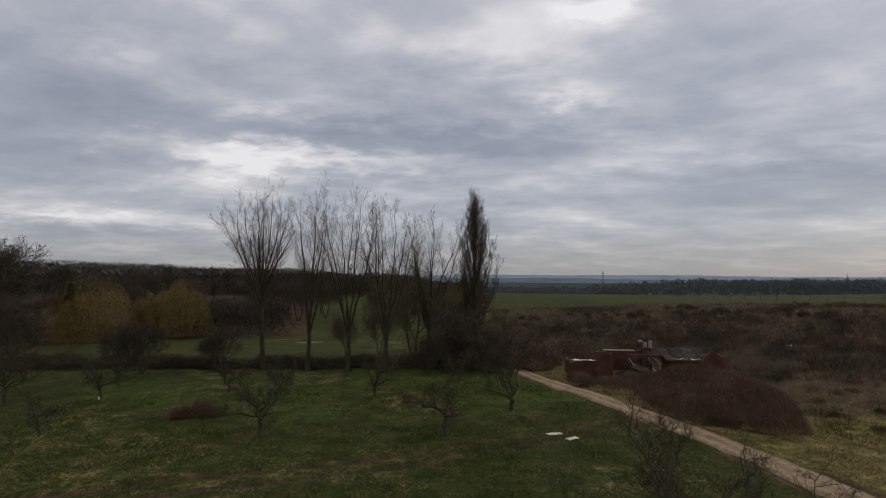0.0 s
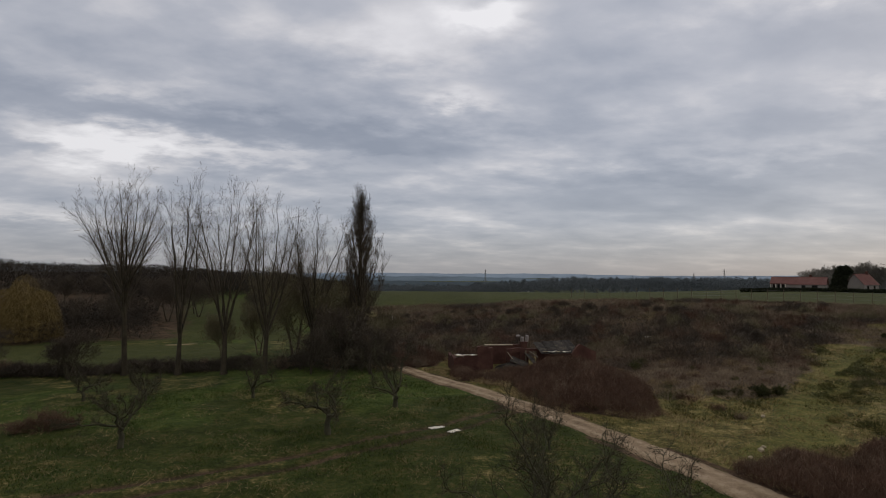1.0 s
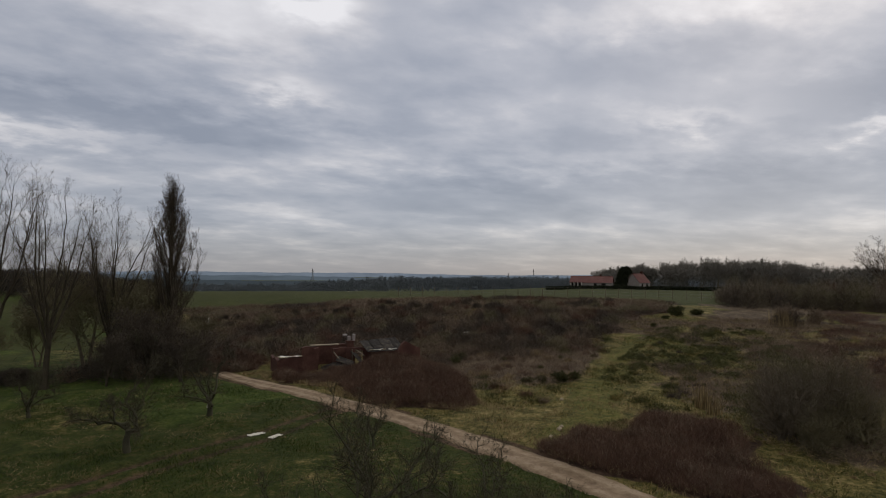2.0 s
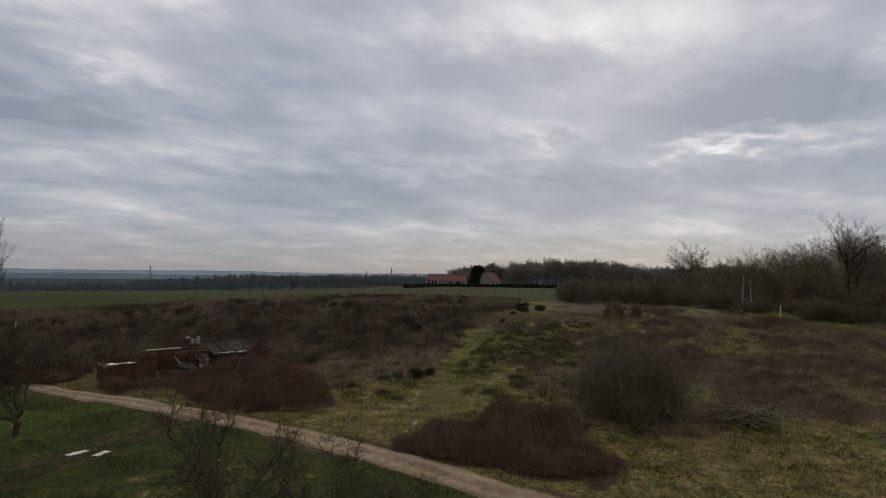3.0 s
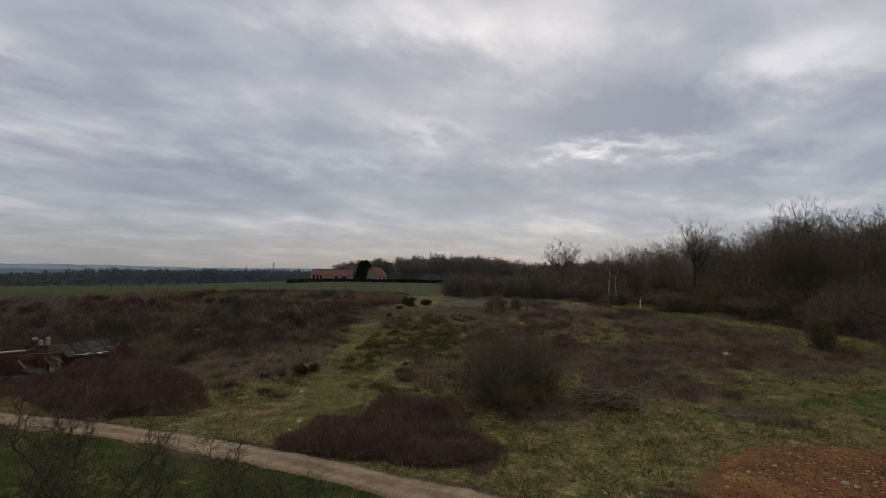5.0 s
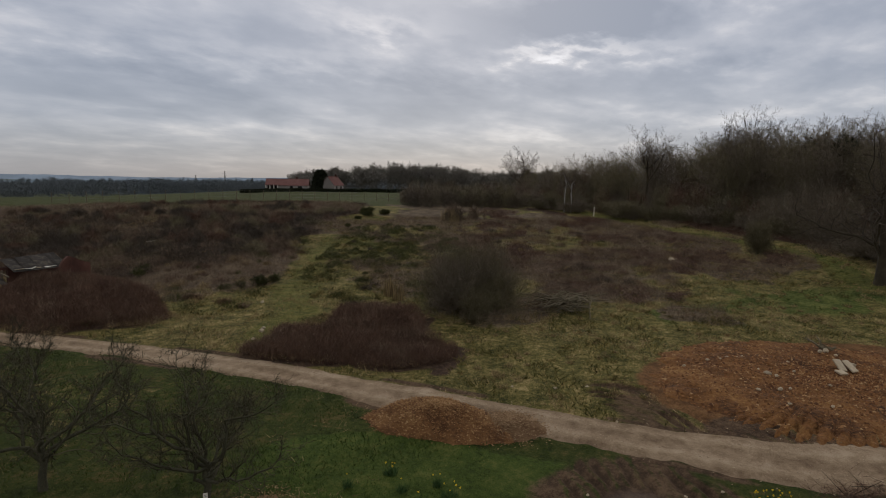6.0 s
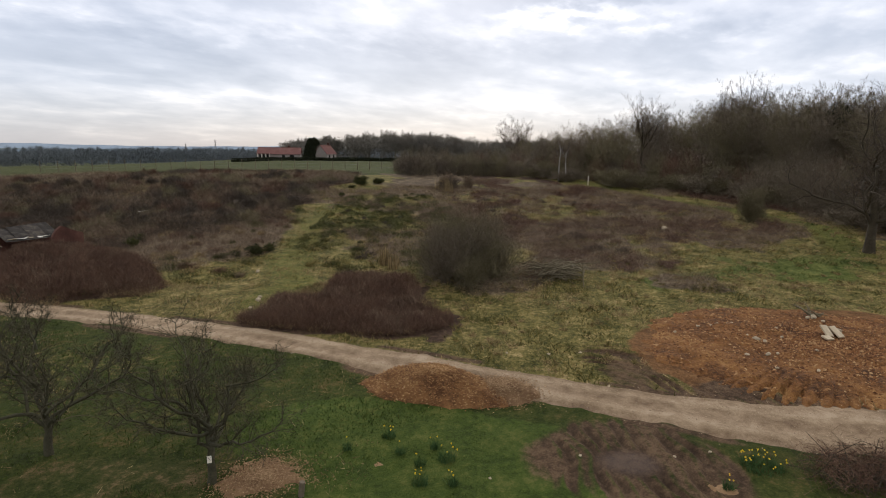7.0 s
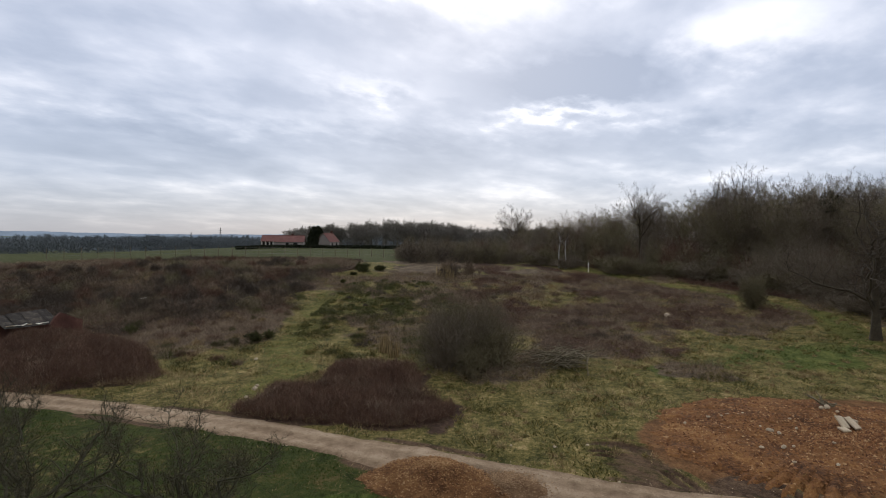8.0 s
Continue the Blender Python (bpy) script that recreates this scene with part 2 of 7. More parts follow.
def track_material():
    m = bpy.data.materials.new("worn_track")
    m.use_nodes = True
    t = m.node_tree
    bsdf = t.nodes["Principled BSDF"]
    bsdf.inputs["Roughness"].default_value = 0.92
    bsdf.inputs["Specular IOR Level"].default_value = 0.15
    vec = t.nodes.new("ShaderNodeTexCoord").outputs["Object"]
    coarse, mid, grain = noise_of(t, vec, 0.35, 4, 0.6), noise_of(t, vec, 2.2, 5, 0.65), noise_of(t, vec, 24, 4, 0.7)
    worn = t.nodes.new("ShaderNodeAttribute")
    worn.attribute_name = "worn"
    f = mth(t, "ADD", mth(t, "MULTIPLY", coarse, 0.35), mth(t, "ADD", mth(t, "MULTIPLY", mid, 0.35), mth(t, "MULTIPLY", grain, 0.3)))
    f = mth(t, "ADD", f, mth(t, "MULTIPLY", mth(t, "SUBTRACT", worn.outputs["Fac"], 0.45), 0.10))
    cols = [(0.118, 0.074, 0.041), (0.21, 0.139, 0.077), (0.315, 0.22, 0.129), (0.42, 0.308, 0.192)]
    t.links.new(ramp(t, f, [(0.34 + 0.09 * i, c) for i, c in enumerate(cols)]), bsdf.inputs["Base Color"])
    b = nd(t, "Bump", Strength=0.7, Distance=0.03)
    t.links.new(mth(t, "ADD", mid, grain), b.inputs["Height"])
    t.links.new(b.outputs[0], bsdf.inputs["Normal"])
    return m


TRACK_SURFACE = track_material()


# distance haze is painted into the colour, which glows without any lamp
def haze_glow_material(name, colour):
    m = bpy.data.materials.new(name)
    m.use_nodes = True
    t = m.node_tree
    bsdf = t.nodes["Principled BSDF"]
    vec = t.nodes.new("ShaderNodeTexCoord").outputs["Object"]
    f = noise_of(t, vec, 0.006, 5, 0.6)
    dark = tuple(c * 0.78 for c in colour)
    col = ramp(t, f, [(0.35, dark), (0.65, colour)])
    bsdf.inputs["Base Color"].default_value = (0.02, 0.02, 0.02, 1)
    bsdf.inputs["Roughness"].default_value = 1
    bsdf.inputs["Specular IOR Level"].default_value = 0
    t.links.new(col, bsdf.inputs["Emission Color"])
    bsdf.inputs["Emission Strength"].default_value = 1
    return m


# ---------------------------------------------------------------- mesh helpers


def np_mesh(name, co, faces, material, sides):
    """A mesh from arrays: co (n, 3); faces (m, sides)."""
    me = bpy.data.meshes.new(name)
    co, faces = np.asarray(co, np.float32), np.asarray(faces, np.int32)
    me.vertices.add(len(co))
    me.vertices.foreach_set("co", co.ravel())
    me.loops.add(faces.size)
    me.loops.foreach_set("vertex_index", faces.ravel())
    me.polygons.add(len(faces))
    me.polygons.foreach_set("loop_start", np.arange(0, faces.size, sides, dtype=np.int32))
    me.update(calc_edges=True)
    me.validate()
    if material:
        me.materials.append(material)
    return me


def part(name, bm, material, parent, label=""):
    me = bpy.data.meshes.new(name)
    bm.to_mesh(me)
    bm.free()
    me.materials.append(material)
    ob = new(name, me)
    ob.parent = parent
    if label:
        ob["label"] = label
    return ob


def mesh_part(name, me, parent, label=""):
    ob = new(name, me)
    ob.parent = parent
    if label:
        ob["label"] = label
    return ob


def thing(name, m, label, category, group=""):
    ob = new(name)
    ob.empty_display_size = 0.2
    ob.matrix_basis = m
    return tagged(ob, label, category, group)


def box(bm, x0, x1, y0, y1, z0, z1, bevel=0.0, m=None):
    made = bmesh.ops.create_cube(bm, size=1)["verts"]
    for v in made:
        v.co = Vector((x0 + (v.co.x + 0.5) * (x1 - x0), y0 + (v.co.y + 0.5) * (y1 - y0), z0 + (v.co.z + 0.5) * (z1 - z0)))
        if m:
            v.co = m @ v.co
    if bevel:
        edges = {e for v in made for e in v.link_edges}
        bmesh.ops.bevel(bm, geom=list(edges), offset=bevel, segments=1, affect="EDGES")


def sm(a, b, v):
    t = np.clip((v - a) / (b - a), 0.0, 1.0)
    return t * t * (3 - 2 * t)


def gz(x, y):
    """Height of the land."""
    x, y = np.asarray(x, float), np.asarray(y, float)
    d, a = np.hypot(x, y), np.degrees(np.arctan2(x, y))
    s = 44 + 34 * (1 - sm(8, 36, a)) + 10 * (1 - sm(-12, 4, a))
    z = 4.2 * sm(s, s + 70, d)
    z = z + 0.6 * sm(50, 90, d) * np.sin(x * 0.045 + 1.1) * np.sin(y * 0.05) * (1 - sm(120, 200, d))
    open_side = sm(-16, 0, a) * (1 - sm(60, 72, a))
    z = z + 0.9 * sm(130, 190, d) * sm(36, 46, a) * (1 - sm(60, 72, a))
    brow = 208 - 50 * (1 - sm(26, 42, a))
    z = z - 26 * sm(brow, brow + 312, d) * open_side
    z = z + 3 * sm(110, 260, d) * (1 - sm(-22, -6, a))
    z = z + 2.5 * sm(90, 170, d) * sm(66, 84, a)
    z = z + 0.05 * np.sin(x * 0.7 + 2 * np.sin(y * 0.31)) * np.sin(y * 0.63) * sm(6, 14, d)
    return z


RUT_X, RUT_Y = [-30, -16, -9.8, -5.3, 0.5, 7.6, 12.3, 15], [21.5, 25.1, 27.3, 28.7, 31.5, 34.8, 38.3, 40]


def rut(x, y):
    """How near the two wheel lines across the orchard are, 0 to 1."""
    c = (y - np.interp(x, RUT_X, RUT_Y)) * 0.9
    return (np.exp(-((c - 0.8) / 0.36) ** 2) + np.exp(-((c + 0.8) / 0.36) ** 2)) * (x > -30) * (x < 14)


def on_ground(x, y, turn=0.0, sink=0.0, scale=1.0):
    return pose(x, y, float(gz(x, y)) - sink, 0, 0, turn) @ Matrix.Scale(scale, 4)


LATTICE = np.random.RandomState(5).rand(256, 256)


def blobs(x, y, scale, seed=0.0):
    """Smooth noise over the plan, 0 to 1."""
    x, y = np.asarray(x, float), np.asarray(y, float)
    v = np.zeros(np.broadcast(x, y).shape)
    for i, w in enumerate((1.0, 0.5, 0.28)):
        a, k = seed * 1.7 + i * 0.9 + 0.4, (1.0, 2.07, 4.31)[i] / (scale * 2.1)
        u = (x * math.cos(a) + y * math.sin(a)) * k + seed * 17.3 + i * 31.7
        q = (-x * math.sin(a) + y * math.cos(a)) * k + seed * 7.9 + i * 11.1
        iu, iq = np.floor(u).astype(int), np.floor(q).astype(int)
        fu, fq = u - iu, q - iq
        fu, fq = fu * fu * (3 - 2 * fu), fq * fq * (3 - 2 * fq)
        g = lambda m, n: LATTICE[(iu + m) % 256, (iq + n) % 256]
        v = v + w * ((g(0, 0) * (1 - fu) + g(1, 0) * fu) * (1 - fq) + (g(0, 1) * (1 - fu) + g(1, 1) * fu) * fq)
    return np.clip(0.5 + (v / 1.78 - 0.5) * 1.75, 0, 1)


def ellipse(x, y, cx, cy, rx, ry, turn=0.0):
    c, s = math.cos(radians(turn)), math.sin(radians(turn))
    u, v = (x - cx) * c + (y - cy) * s, -(x - cx) * s + (y - cy) * c
    return np.sqrt((u / rx) ** 2 + (v / ry) ** 2)


# ---------------------------------------------------------------- large structure
# the gravel track: centre x, y and half width
TRACK = [(44, -62, 1.8), (31, -28, 1.8), (25.6, -12, 1.75), (23.2, -5, 1.7), (22.0, -1.4, 1.5), (21.2, 3, 1.15), (20.5, 8, 1.1), (19.9, 13.5, 1.05),
         (19.4, 18, 1.05), (18.6, 24, 1.0), (17.2, 31, 0.95), (15.0, 38.3, 0.9), (12.9, 44.5, 0.8), (10.2, 50.6, 0.7), (8.6, 55, 0.65), (6.8, 62, 0.6), (6.2, 72, 0.6), (7.0, 80, 0.6)]


def along(points, step):
    """Catmull-Rom through the points, resampled."""
    p = [Vector(q) for q in points]
    p = [2 * p[0] - p[1]] + p + [2 * p[-1] - p[-2]]
    out = []
    for a, b, c, d in zip(p, p[1:], p[2:], p[3:]):
        n = max(2, int((c.xy - b.xy).length / step))
        for i in range(n):
            t = i / n
            out.append(0.5 * ((2 * b) + (c - a) * t + (2 * a - 5 * b + 4 * c - d) * t * t + (3 * b - a - 3 * c + d) * t ** 3))
    out.append(p[-2])
    return out


TRACK_LINE = along(TRACK, 0.5)
TRACK_NP = np.array([tuple(v) for v in TRACK_LINE])
order = np.argsort(TRACK_NP[:, 1])
TRACK_Y, TRACK_X, TRACK_W = TRACK_NP[order, 1], TRACK_NP[order, 0], TRACK_NP[order, 2]


def beyond_track(x, y):
    """Metres past the track's centre, away from the orchard."""
    return x - np.interp(y, TRACK_Y, TRACK_X)


def warp(x, y, amount):
    """Plan coordinates pushed about, so that patches get ragged outlines."""
    return (x + amount * (2.4 * (blobs(x, y, 5.0, 1.0) - 0.5) + 1.0 * (blobs(x, y, 1.6, 2.0) - 0.5)),
            y + amount * (2.4 * (blobs(x, y, 4.4, 6.0) - 0.5) + 1.0 * (blobs(x, y, 1.4, 8.0) - 0.5)))


CHURNED = [  # centre, half axes, turn, pivot that the wheels turned about, how bare, places of the ruts from the pivot
    (17.7, 2.5, 3.1, 3.4, 20, (37.5, -31.5), 0.74, (36.6, 37.4, 37.9, 38.8, 39.3, 40.3, 40.7, 41.6, 42.2)),
    (24.9, 3.3, 2.3, 4.3, -22, (21.6, 4.4), 0.60, (2.1, 2.45, 3.3, 3.7, 4.5, 4.8, 5.4)),
    (24.9, -2.4, 1.7, 3.9, 8, (60.0, -40.0), 0.78, tuple(47.0 + 0.62 * k for k in range(13)))]


def churn(x, y):
    """Depth of the wheel ruts, and how bare and churned the ground is."""
    depth, bare = np.zeros(np.shape(x)), np.zeros(np.shape(x))
    xw, yw = warp(x, y, 0.7)
    for cx, cy, rx, ry, turn, pivot, how, lines in CHURNED:
        inside = 1 - sm(0.75, 1.15, ellipse(xw, yw, cx, cy, rx, ry, turn))
        across = np.hypot(x - pivot[0], y - pivot[1]) + 0.3 * (blobs(x, y, 0.8, 4.0) - 0.5) + 0.7 * (blobs(x, y, 2.2, 12.0) - 0.5)
        fade = 0.15 + 0.95 * sm(0.35, 0.62, blobs(x, y, 1.3, 15.0))
        print_ = np.zeros(np.shape(x))
        for c in lines:
            q = np.abs(across - c)
            print_ = print_ + np.exp(-(q / 0.13) ** 2) - 0.5 * np.exp(-((q - 0.27) / 0.1) ** 2)
        print_ = print_ * fade
        depth = depth + inside * print_ * (0.1 if cx < 20 else 0.15)
        bare = np.maximum(bare, inside * (how + 0.5 * np.clip(print_, -0.5, 1)))
    pool = 1 - sm(0.5, 1.3, ellipse(x, y, 16.8, 2.45, 0.9, 1.3, 30))
    return (depth * (1 - pool) + 0.05 * pool) * sm(1.9, 2.8, np.abs(beyond_track(x, y))), np.maximum(bare, pool)


def land(x, y):
    """The surface of the ground with its hummocks and wheel ruts."""
    x, y = np.asarray(x, float), np.asarray(y, float)
    near = np.hypot(x, y) < 140
    z = gz(x, y) + (blobs(x, y, 1.1, 7.0) - 0.5) * 0.10 * near
    z = z + (blobs(x, y, 3.0, 9.0) - 0.5) * 0.16 * near * sm(0.5, 3, np.abs(beyond_track(x, y)))
    wheel, patch = churn(x, y)
    return z - 0.13 * rut(x, y) - wheel


# thickets of bramble and dry weeds: centre, half axes, turn, height
BRAMBLES = [(28.6, 22.4, 2.9, 3.6, 0, 1.6), (25.4, 20.8, 3.3, 4.8, 20, 1.0), (22.6, 21.6, 1.8, 3.6, 20, 0.5), (25.2, 17.4, 2.5, 2.9, 30, 0.6), (19.4, 42.8, 4.0, 7.6, 8, 1.3), (24.6, 46.5, 3.2, 5.5, 0, 1.1),
            (17.6, 49.8, 4.2, 3.6, 0, 0.9), (24.0, 51.5, 4.6, 3.0, 0, 1.2), (12.8, 51.6, 1.4, 2.6, 20, 0.5), (9.3, 60.0, 4.2, 4.6, 0, 1.2)]


BANK_X, BANK_Y = [16, 20, 34, 49, 66, 80, 100], [20, 25, 37, 46, 55, 57, 57]


def ground_masks(x, y):
    xw, yw = warp(x, y, 1.6)
    xb, yb = warp(x, y, 4.0)
    d, a = np.hypot(xb, yb), np.degrees(np.arctan2(xw, yw))
    far = np.hypot(x, y)
    n1, n2 = blobs(x, y, 5.0, 1.0), blobs(x, y, 1.7, 2.0)
    bt = beyond_track(x, y)
    bank = yw - np.interp(xw, BANK_X, BANK_Y)
    rough = sm(-1.6, 0.4, bt + (n2 - 0.5) * 0.8)
    rough = np.maximum(rough, sm(52, 60, far) * 0.7 * sm(-5, 3, bt))
    rough = np.maximum(rough, 0.42 * sm(0.58, 0.78, n1) * sm(20, 30, far))
    rough = np.maximum(rough, 0.3 * (1 - sm(0.5, 1.2, ellipse(xw, yw, 6.5, 16.5, 4.6, 6.5, 15))))
    litter = 0.4 * (1 - sm(0.4, 1.1, ellipse(xw, yw, 8.0, 15.5, 2.8, 5.5, 15))) * sm(0.35, 0.65, n2)
    field = sm(108, 116, far + (n1 - 0.5) * 8) * sm(-12, 2, a) * (1 - sm(56, 64, a))
    field = np.maximum(field, sm(62, 66, y) * (1 - sm(80, 84, y)) * (1 - sm(-14, -6, x)) * 0.8)
    field = np.maximum(field, sm(84, 90, y) * (1 - sm(136, 146, far)) * sm(-19, -14, a) * (1 - sm(-5, 0, a)) * 0.9)
    bram = np.zeros_like(x)
    for cx, cy, rx, ry, turn, h in BRAMBLES:
        bram = np.maximum(bram, 1 - sm(0.85, 1.1, ellipse(xw, yw, cx, cy, rx, ry, turn)))
    belt = sm(60, 68, d) * (1 - sm(118, 127, far + (n1 - 0.5) * 14)) * sm(0, 6, a) * (1 - sm(50, 56, a + (bank < 4) * 30))
    flats = 1 - sm(0.9, 1.1, ellipse(xb, yb, 68, 22, 28, 17, 12))
    flats = np.maximum(flats, 1 - sm(0.85, 1.1, ellipse(xw, yw, 72, -3.5, 8, 3.5, -25)))
    flats = np.maximum(flats, 1 - sm(0.9, 1.1, ellipse(xw, yw, 84, 17, 19, 6.5, 49)))
    flats = np.maximum(flats, 1 - sm(0.9, 1.1, ellipse(xw, yw, 96, 37, 19, 7.5, 48)))
    wood = sm(118, 124, far + (n1 - 0.5) * 6) * sm(56, 62, a)
    wood = np.maximum(wood, sm(0, 4, far - np.interp(a, [66, 68, 76, 83.3, 88.8, 95.9, 99.4, 108], [128, 123, 105.5, 92.5, 82.5, 75, 72, 65])) * (a > 66))
    slope = sm(86, 93, far) * (1 - sm(-15, -11, a)) * 0.62
    bram = np.maximum.reduce([bram, slope, belt * (0.58 + 0.35 * sm(0.4, 0.6, n1)), flats * (0.35 + 0.6 * sm(0.32, 0.56, blobs(x, y, 2.8, 23.0))), wood])
    weed = sm(47, 51, d) * (1 - sm(68, 74, d)) * sm(0.5, 3, bank) * sm(22, 27, a)
    weed = np.maximum(weed, 0.8 * (1 - sm(0.8, 1.1, ellipse(xw, yw, 39.5, 15.8, 8.5, 4.0, -25))))
    weed = np.maximum(weed, 0.7 * (1 - sm(0.7, 1.1, ellipse(xw, yw, 42, 27, 7, 7, 0))))
    weed = np.maximum(weed, 0.75 * sm(0.58, 0.75, blobs(x, y, 3.4, 3.0)) * (bt > 2.5) * (far > 30) * (far < 100) * sm(30, 38, x))
    weed = np.maximum(weed, 0.75 * (1 - sm(0.75, 1.15, ellipse(xb, yb, 90, 52, 20, 9, 28))))
    weed = np.maximum(weed, 0.85 * flats * sm(0.5, 0.66, blobs(x, y, 2.1, 27.0)))
    bram = bram * (1 - 0.75 * flats * sm(0.56, 0.7, blobs(x, y, 2.1, 27.0)))
    soil = 1 - sm(0.95, 1.12, ellipse(xw * 0.5 + x * 0.5, yw * 0.5 + y * 0.5, 32.8, -4.8, 7.2, 10.2, 30))
    wheel, mud = churn(x, y)
    pool = (1 - sm(0.45, 1.15, ellipse(x, y, 16.8, 2.45, 0.75, 1.1, 30))) * (0.6 + 0.4 * n2)
    # dark in the ruts: wet mud, with their shade put into the colour
    wet_shade = np.clip(wheel / 0.12 + 0.85 * rut(x, y), 0, 1)
    verge = sm(0.2, 1.0, 1 - np.abs(np.abs(bt) - np.interp(y, TRACK_Y, TRACK_W) - 0.45) / 0.8) * sm(0.3, 0.6, n2) * (far < 60) * 0.75
    mud = np.maximum.reduce([mud, verge, litter])
    mud = np.maximum(mud, 0.66 * np.clip(rut(x, y), 0, 1))
    lush = 0.62 * sm(0.55, 0.75, blobs(x, y, 9.0, 5.0)) * (1 - rough)
    lush = np.maximum(lush, 1 - sm(0.7, 1.1, ellipse(xw, yw, 14.5, 8.5, 4.2, 6.5, 20)))
    lush = np.maximum(lush, (1 - sm(0.5, 1.0, ellipse(xb, yb, 50.5, -1.5, 13, 5.0, -32))) * (0.45 + 0.6 * n2))
    # bank strip: trail grass, plus the bright slope's light put into its colour
    trail = (1 - sm(1.0, 2.8, np.abs(bank + 1.2))) * sm(19, 22, x) * (1 - sm(70, 86, x)) * (0.7 + 0.5 * n2)
    trail = np.maximum(trail, 0.8 * sm(0.4, 0.6, blobs(x, y, 2.2, 19.0)) * (bank < -1) * (bank > -12) * sm(34, 42, x) * (1 - sm(74, 88, x)))
    path = np.abs(np.interp(x, [62, 66, 73, 81, 88, 100, 120, 135], [-9, -8.5, -7.5, 1.8, 10.4, 25.0, 48.0, 60.0]) - y)
    here = (x > 60) & (x < 135)
    lush = np.maximum(lush, (1 - sm(0.8, 1.6, path)) * here * 0.6 * (1 - sm(80, 95, x)))
    trail = np.maximum(trail, (1 - sm(1.2, 2.4, path)) * here * 1.1)
    weed = weed * (1 - (1 - sm(1.0, 2.0, path)) * here)
    bram = bram * (1 - (1 - sm(1.3, 2.3, path)) * here)
    return dict(rough=rough, field=field, bramble=bram, weed=weed * (1 - soil), soil=soil * (1 - 0.9 * (1 - sm(0.8, 1.05, ellipse(x, y, 24.9, -2.4, 1.5, 3.6, 8)))), mud=mud, lush=lush, wet_shade=wet_shade, trail=trail, pool=pool)


def ground_material():
    m = bpy.data.materials.new("open_land")
    m.use_nodes = True
    t = m.node_tree
    bsdf = t.nodes["Principled BSDF"]
    bsdf.inputs["Roughness"].default_value = 0.95
    bsdf.inputs["Specular IOR Level"].default_value = 0.1
    vec = t.nodes.new("ShaderNodeTexCoord").outputs["Object"]
    n0, n1, n2, n3 = noise_of(t, vec, 0.12, 4, 0.6), noise_of(t, vec, 0.7, 5, 0.65), noise_of(t, vec, 3.5, 5, 0.7), noise_of(t, vec, 16, 4, 0.7)

    def mask(name, width=0.5):
        a = t.nodes.new("ShaderNodeAttribute")
        a.attribute_name = name
        v = mth(t, "ADD", a.outputs["Fac"], mth(t, "MULTIPLY", mth(t, "SUBTRACT", n2, 0.5), width))
        v = mth(t, "ADD", v, mth(t, "MULTIPLY", mth(t, "SUBTRACT", n1, 0.5), width))
        r = nd(t, "MapRange")
        r.interpolation_type = "SMOOTHSTEP"
        t.links.new(v, r.inputs[0])
        r.inputs[1].default_value, r.inputs[2].default_value = 0.3, 0.7
        return r.outputs[0]

    def blend(*stops):
        stops = [tuple(c * w for c, w in zip(stop, WARM_TINT)) for stop in stops]
        f = mth(t, "ADD", mth(t, "MULTIPLY", n1, 0.36), mth(t, "ADD", mth(t, "MULTIPLY", n2, 0.36), mth(t, "MULTIPLY", n3, 0.28)))
        n = len(stops)
        return ramp(t, f, [(0.42 + 0.17 * i / (n - 1), c) for i, c in enumerate(stops)])

    col = blend((0.022, 0.031, 0.008), (0.036, 0.052, 0.012), (0.055, 0.064, 0.018), (0.105, 0.086, 0.037))
    col = mix(t, mask("rough"), col, blend((0.038, 0.042, 0.014), (0.095, 0.093, 0.031), (0.172, 0.15, 0.059), (0.34, 0.277, 0.148)))
    col = mix(t, mth(t, "MULTIPLY", mask("lush"), 0.75), col, blend((0.034, 0.058, 0.012), (0.058, 0.092, 0.019), (0.095, 0.125, 0.033)))
    col = mix(t, mth(t, "MULTIPLY", mask("trail"), 0.8), col, blend((0.06, 0.072, 0.019), (0.108, 0.115, 0.032), (0.17, 0.158, 0.054)))
    col = mix(t, mask("field", 0.2), col, blend((0.04, 0.049, 0.016), (0.052, 0.062, 0.02), (0.07, 0.08, 0.027)))
    col = mix(t, mask("weed"), col, blend((0.05, 0.038, 0.03), (0.10, 0.078, 0.058), (0.2, 0.165, 0.12)))
    col = mix(t, mask("bramble"), col, blend((0.032, 0.021, 0.017), (0.062, 0.041, 0.031), (0.115, 0.082, 0.058)))
    col = mix(t, mask("mud"), col, blend((0.044, 0.029, 0.021), (0.088, 0.06, 0.042), (0.15, 0.105, 0.073)))
    # colour darkened along the ruts, for wet mud and painted shade
    wet_shade = t.nodes.new("ShaderNodeAttribute")
    wet_shade.attribute_name = "wet_shade"
    col = mix(t, mth(t, "MULTIPLY", wet_shade.outputs["Fac"], 0.8), col, blend((0.03, 0.021, 0.015), (0.05, 0.035, 0.025), (0.08, 0.058, 0.041)))
    col = mix(t, mask("soil"), col, blend((0.09, 0.05, 0.026), (0.15, 0.082, 0.04), (0.22, 0.13, 0.065)))
    pool = t.nodes.new("ShaderNodeAttribute")
    pool.attribute_name = "pool"
    col = mix(t, mth(t, "MULTIPLY", pool.outputs["Fac"], 0.6), col, (0.112, 0.079, 0.062))
    t.links.new(mth(t, "SUBTRACT", 0.95, mth(t, "MULTIPLY", pool.outputs["Fac"], 0.3)), bsdf.inputs["Roughness"])
    big = nd(t, "HueSaturation")
    t.links.new(mth(t, "ADD", mth(t, "MULTIPLY", n0, 0.7), 0.65), big.inputs["Value"])
    t.links.new(col, big.inputs["Color"])
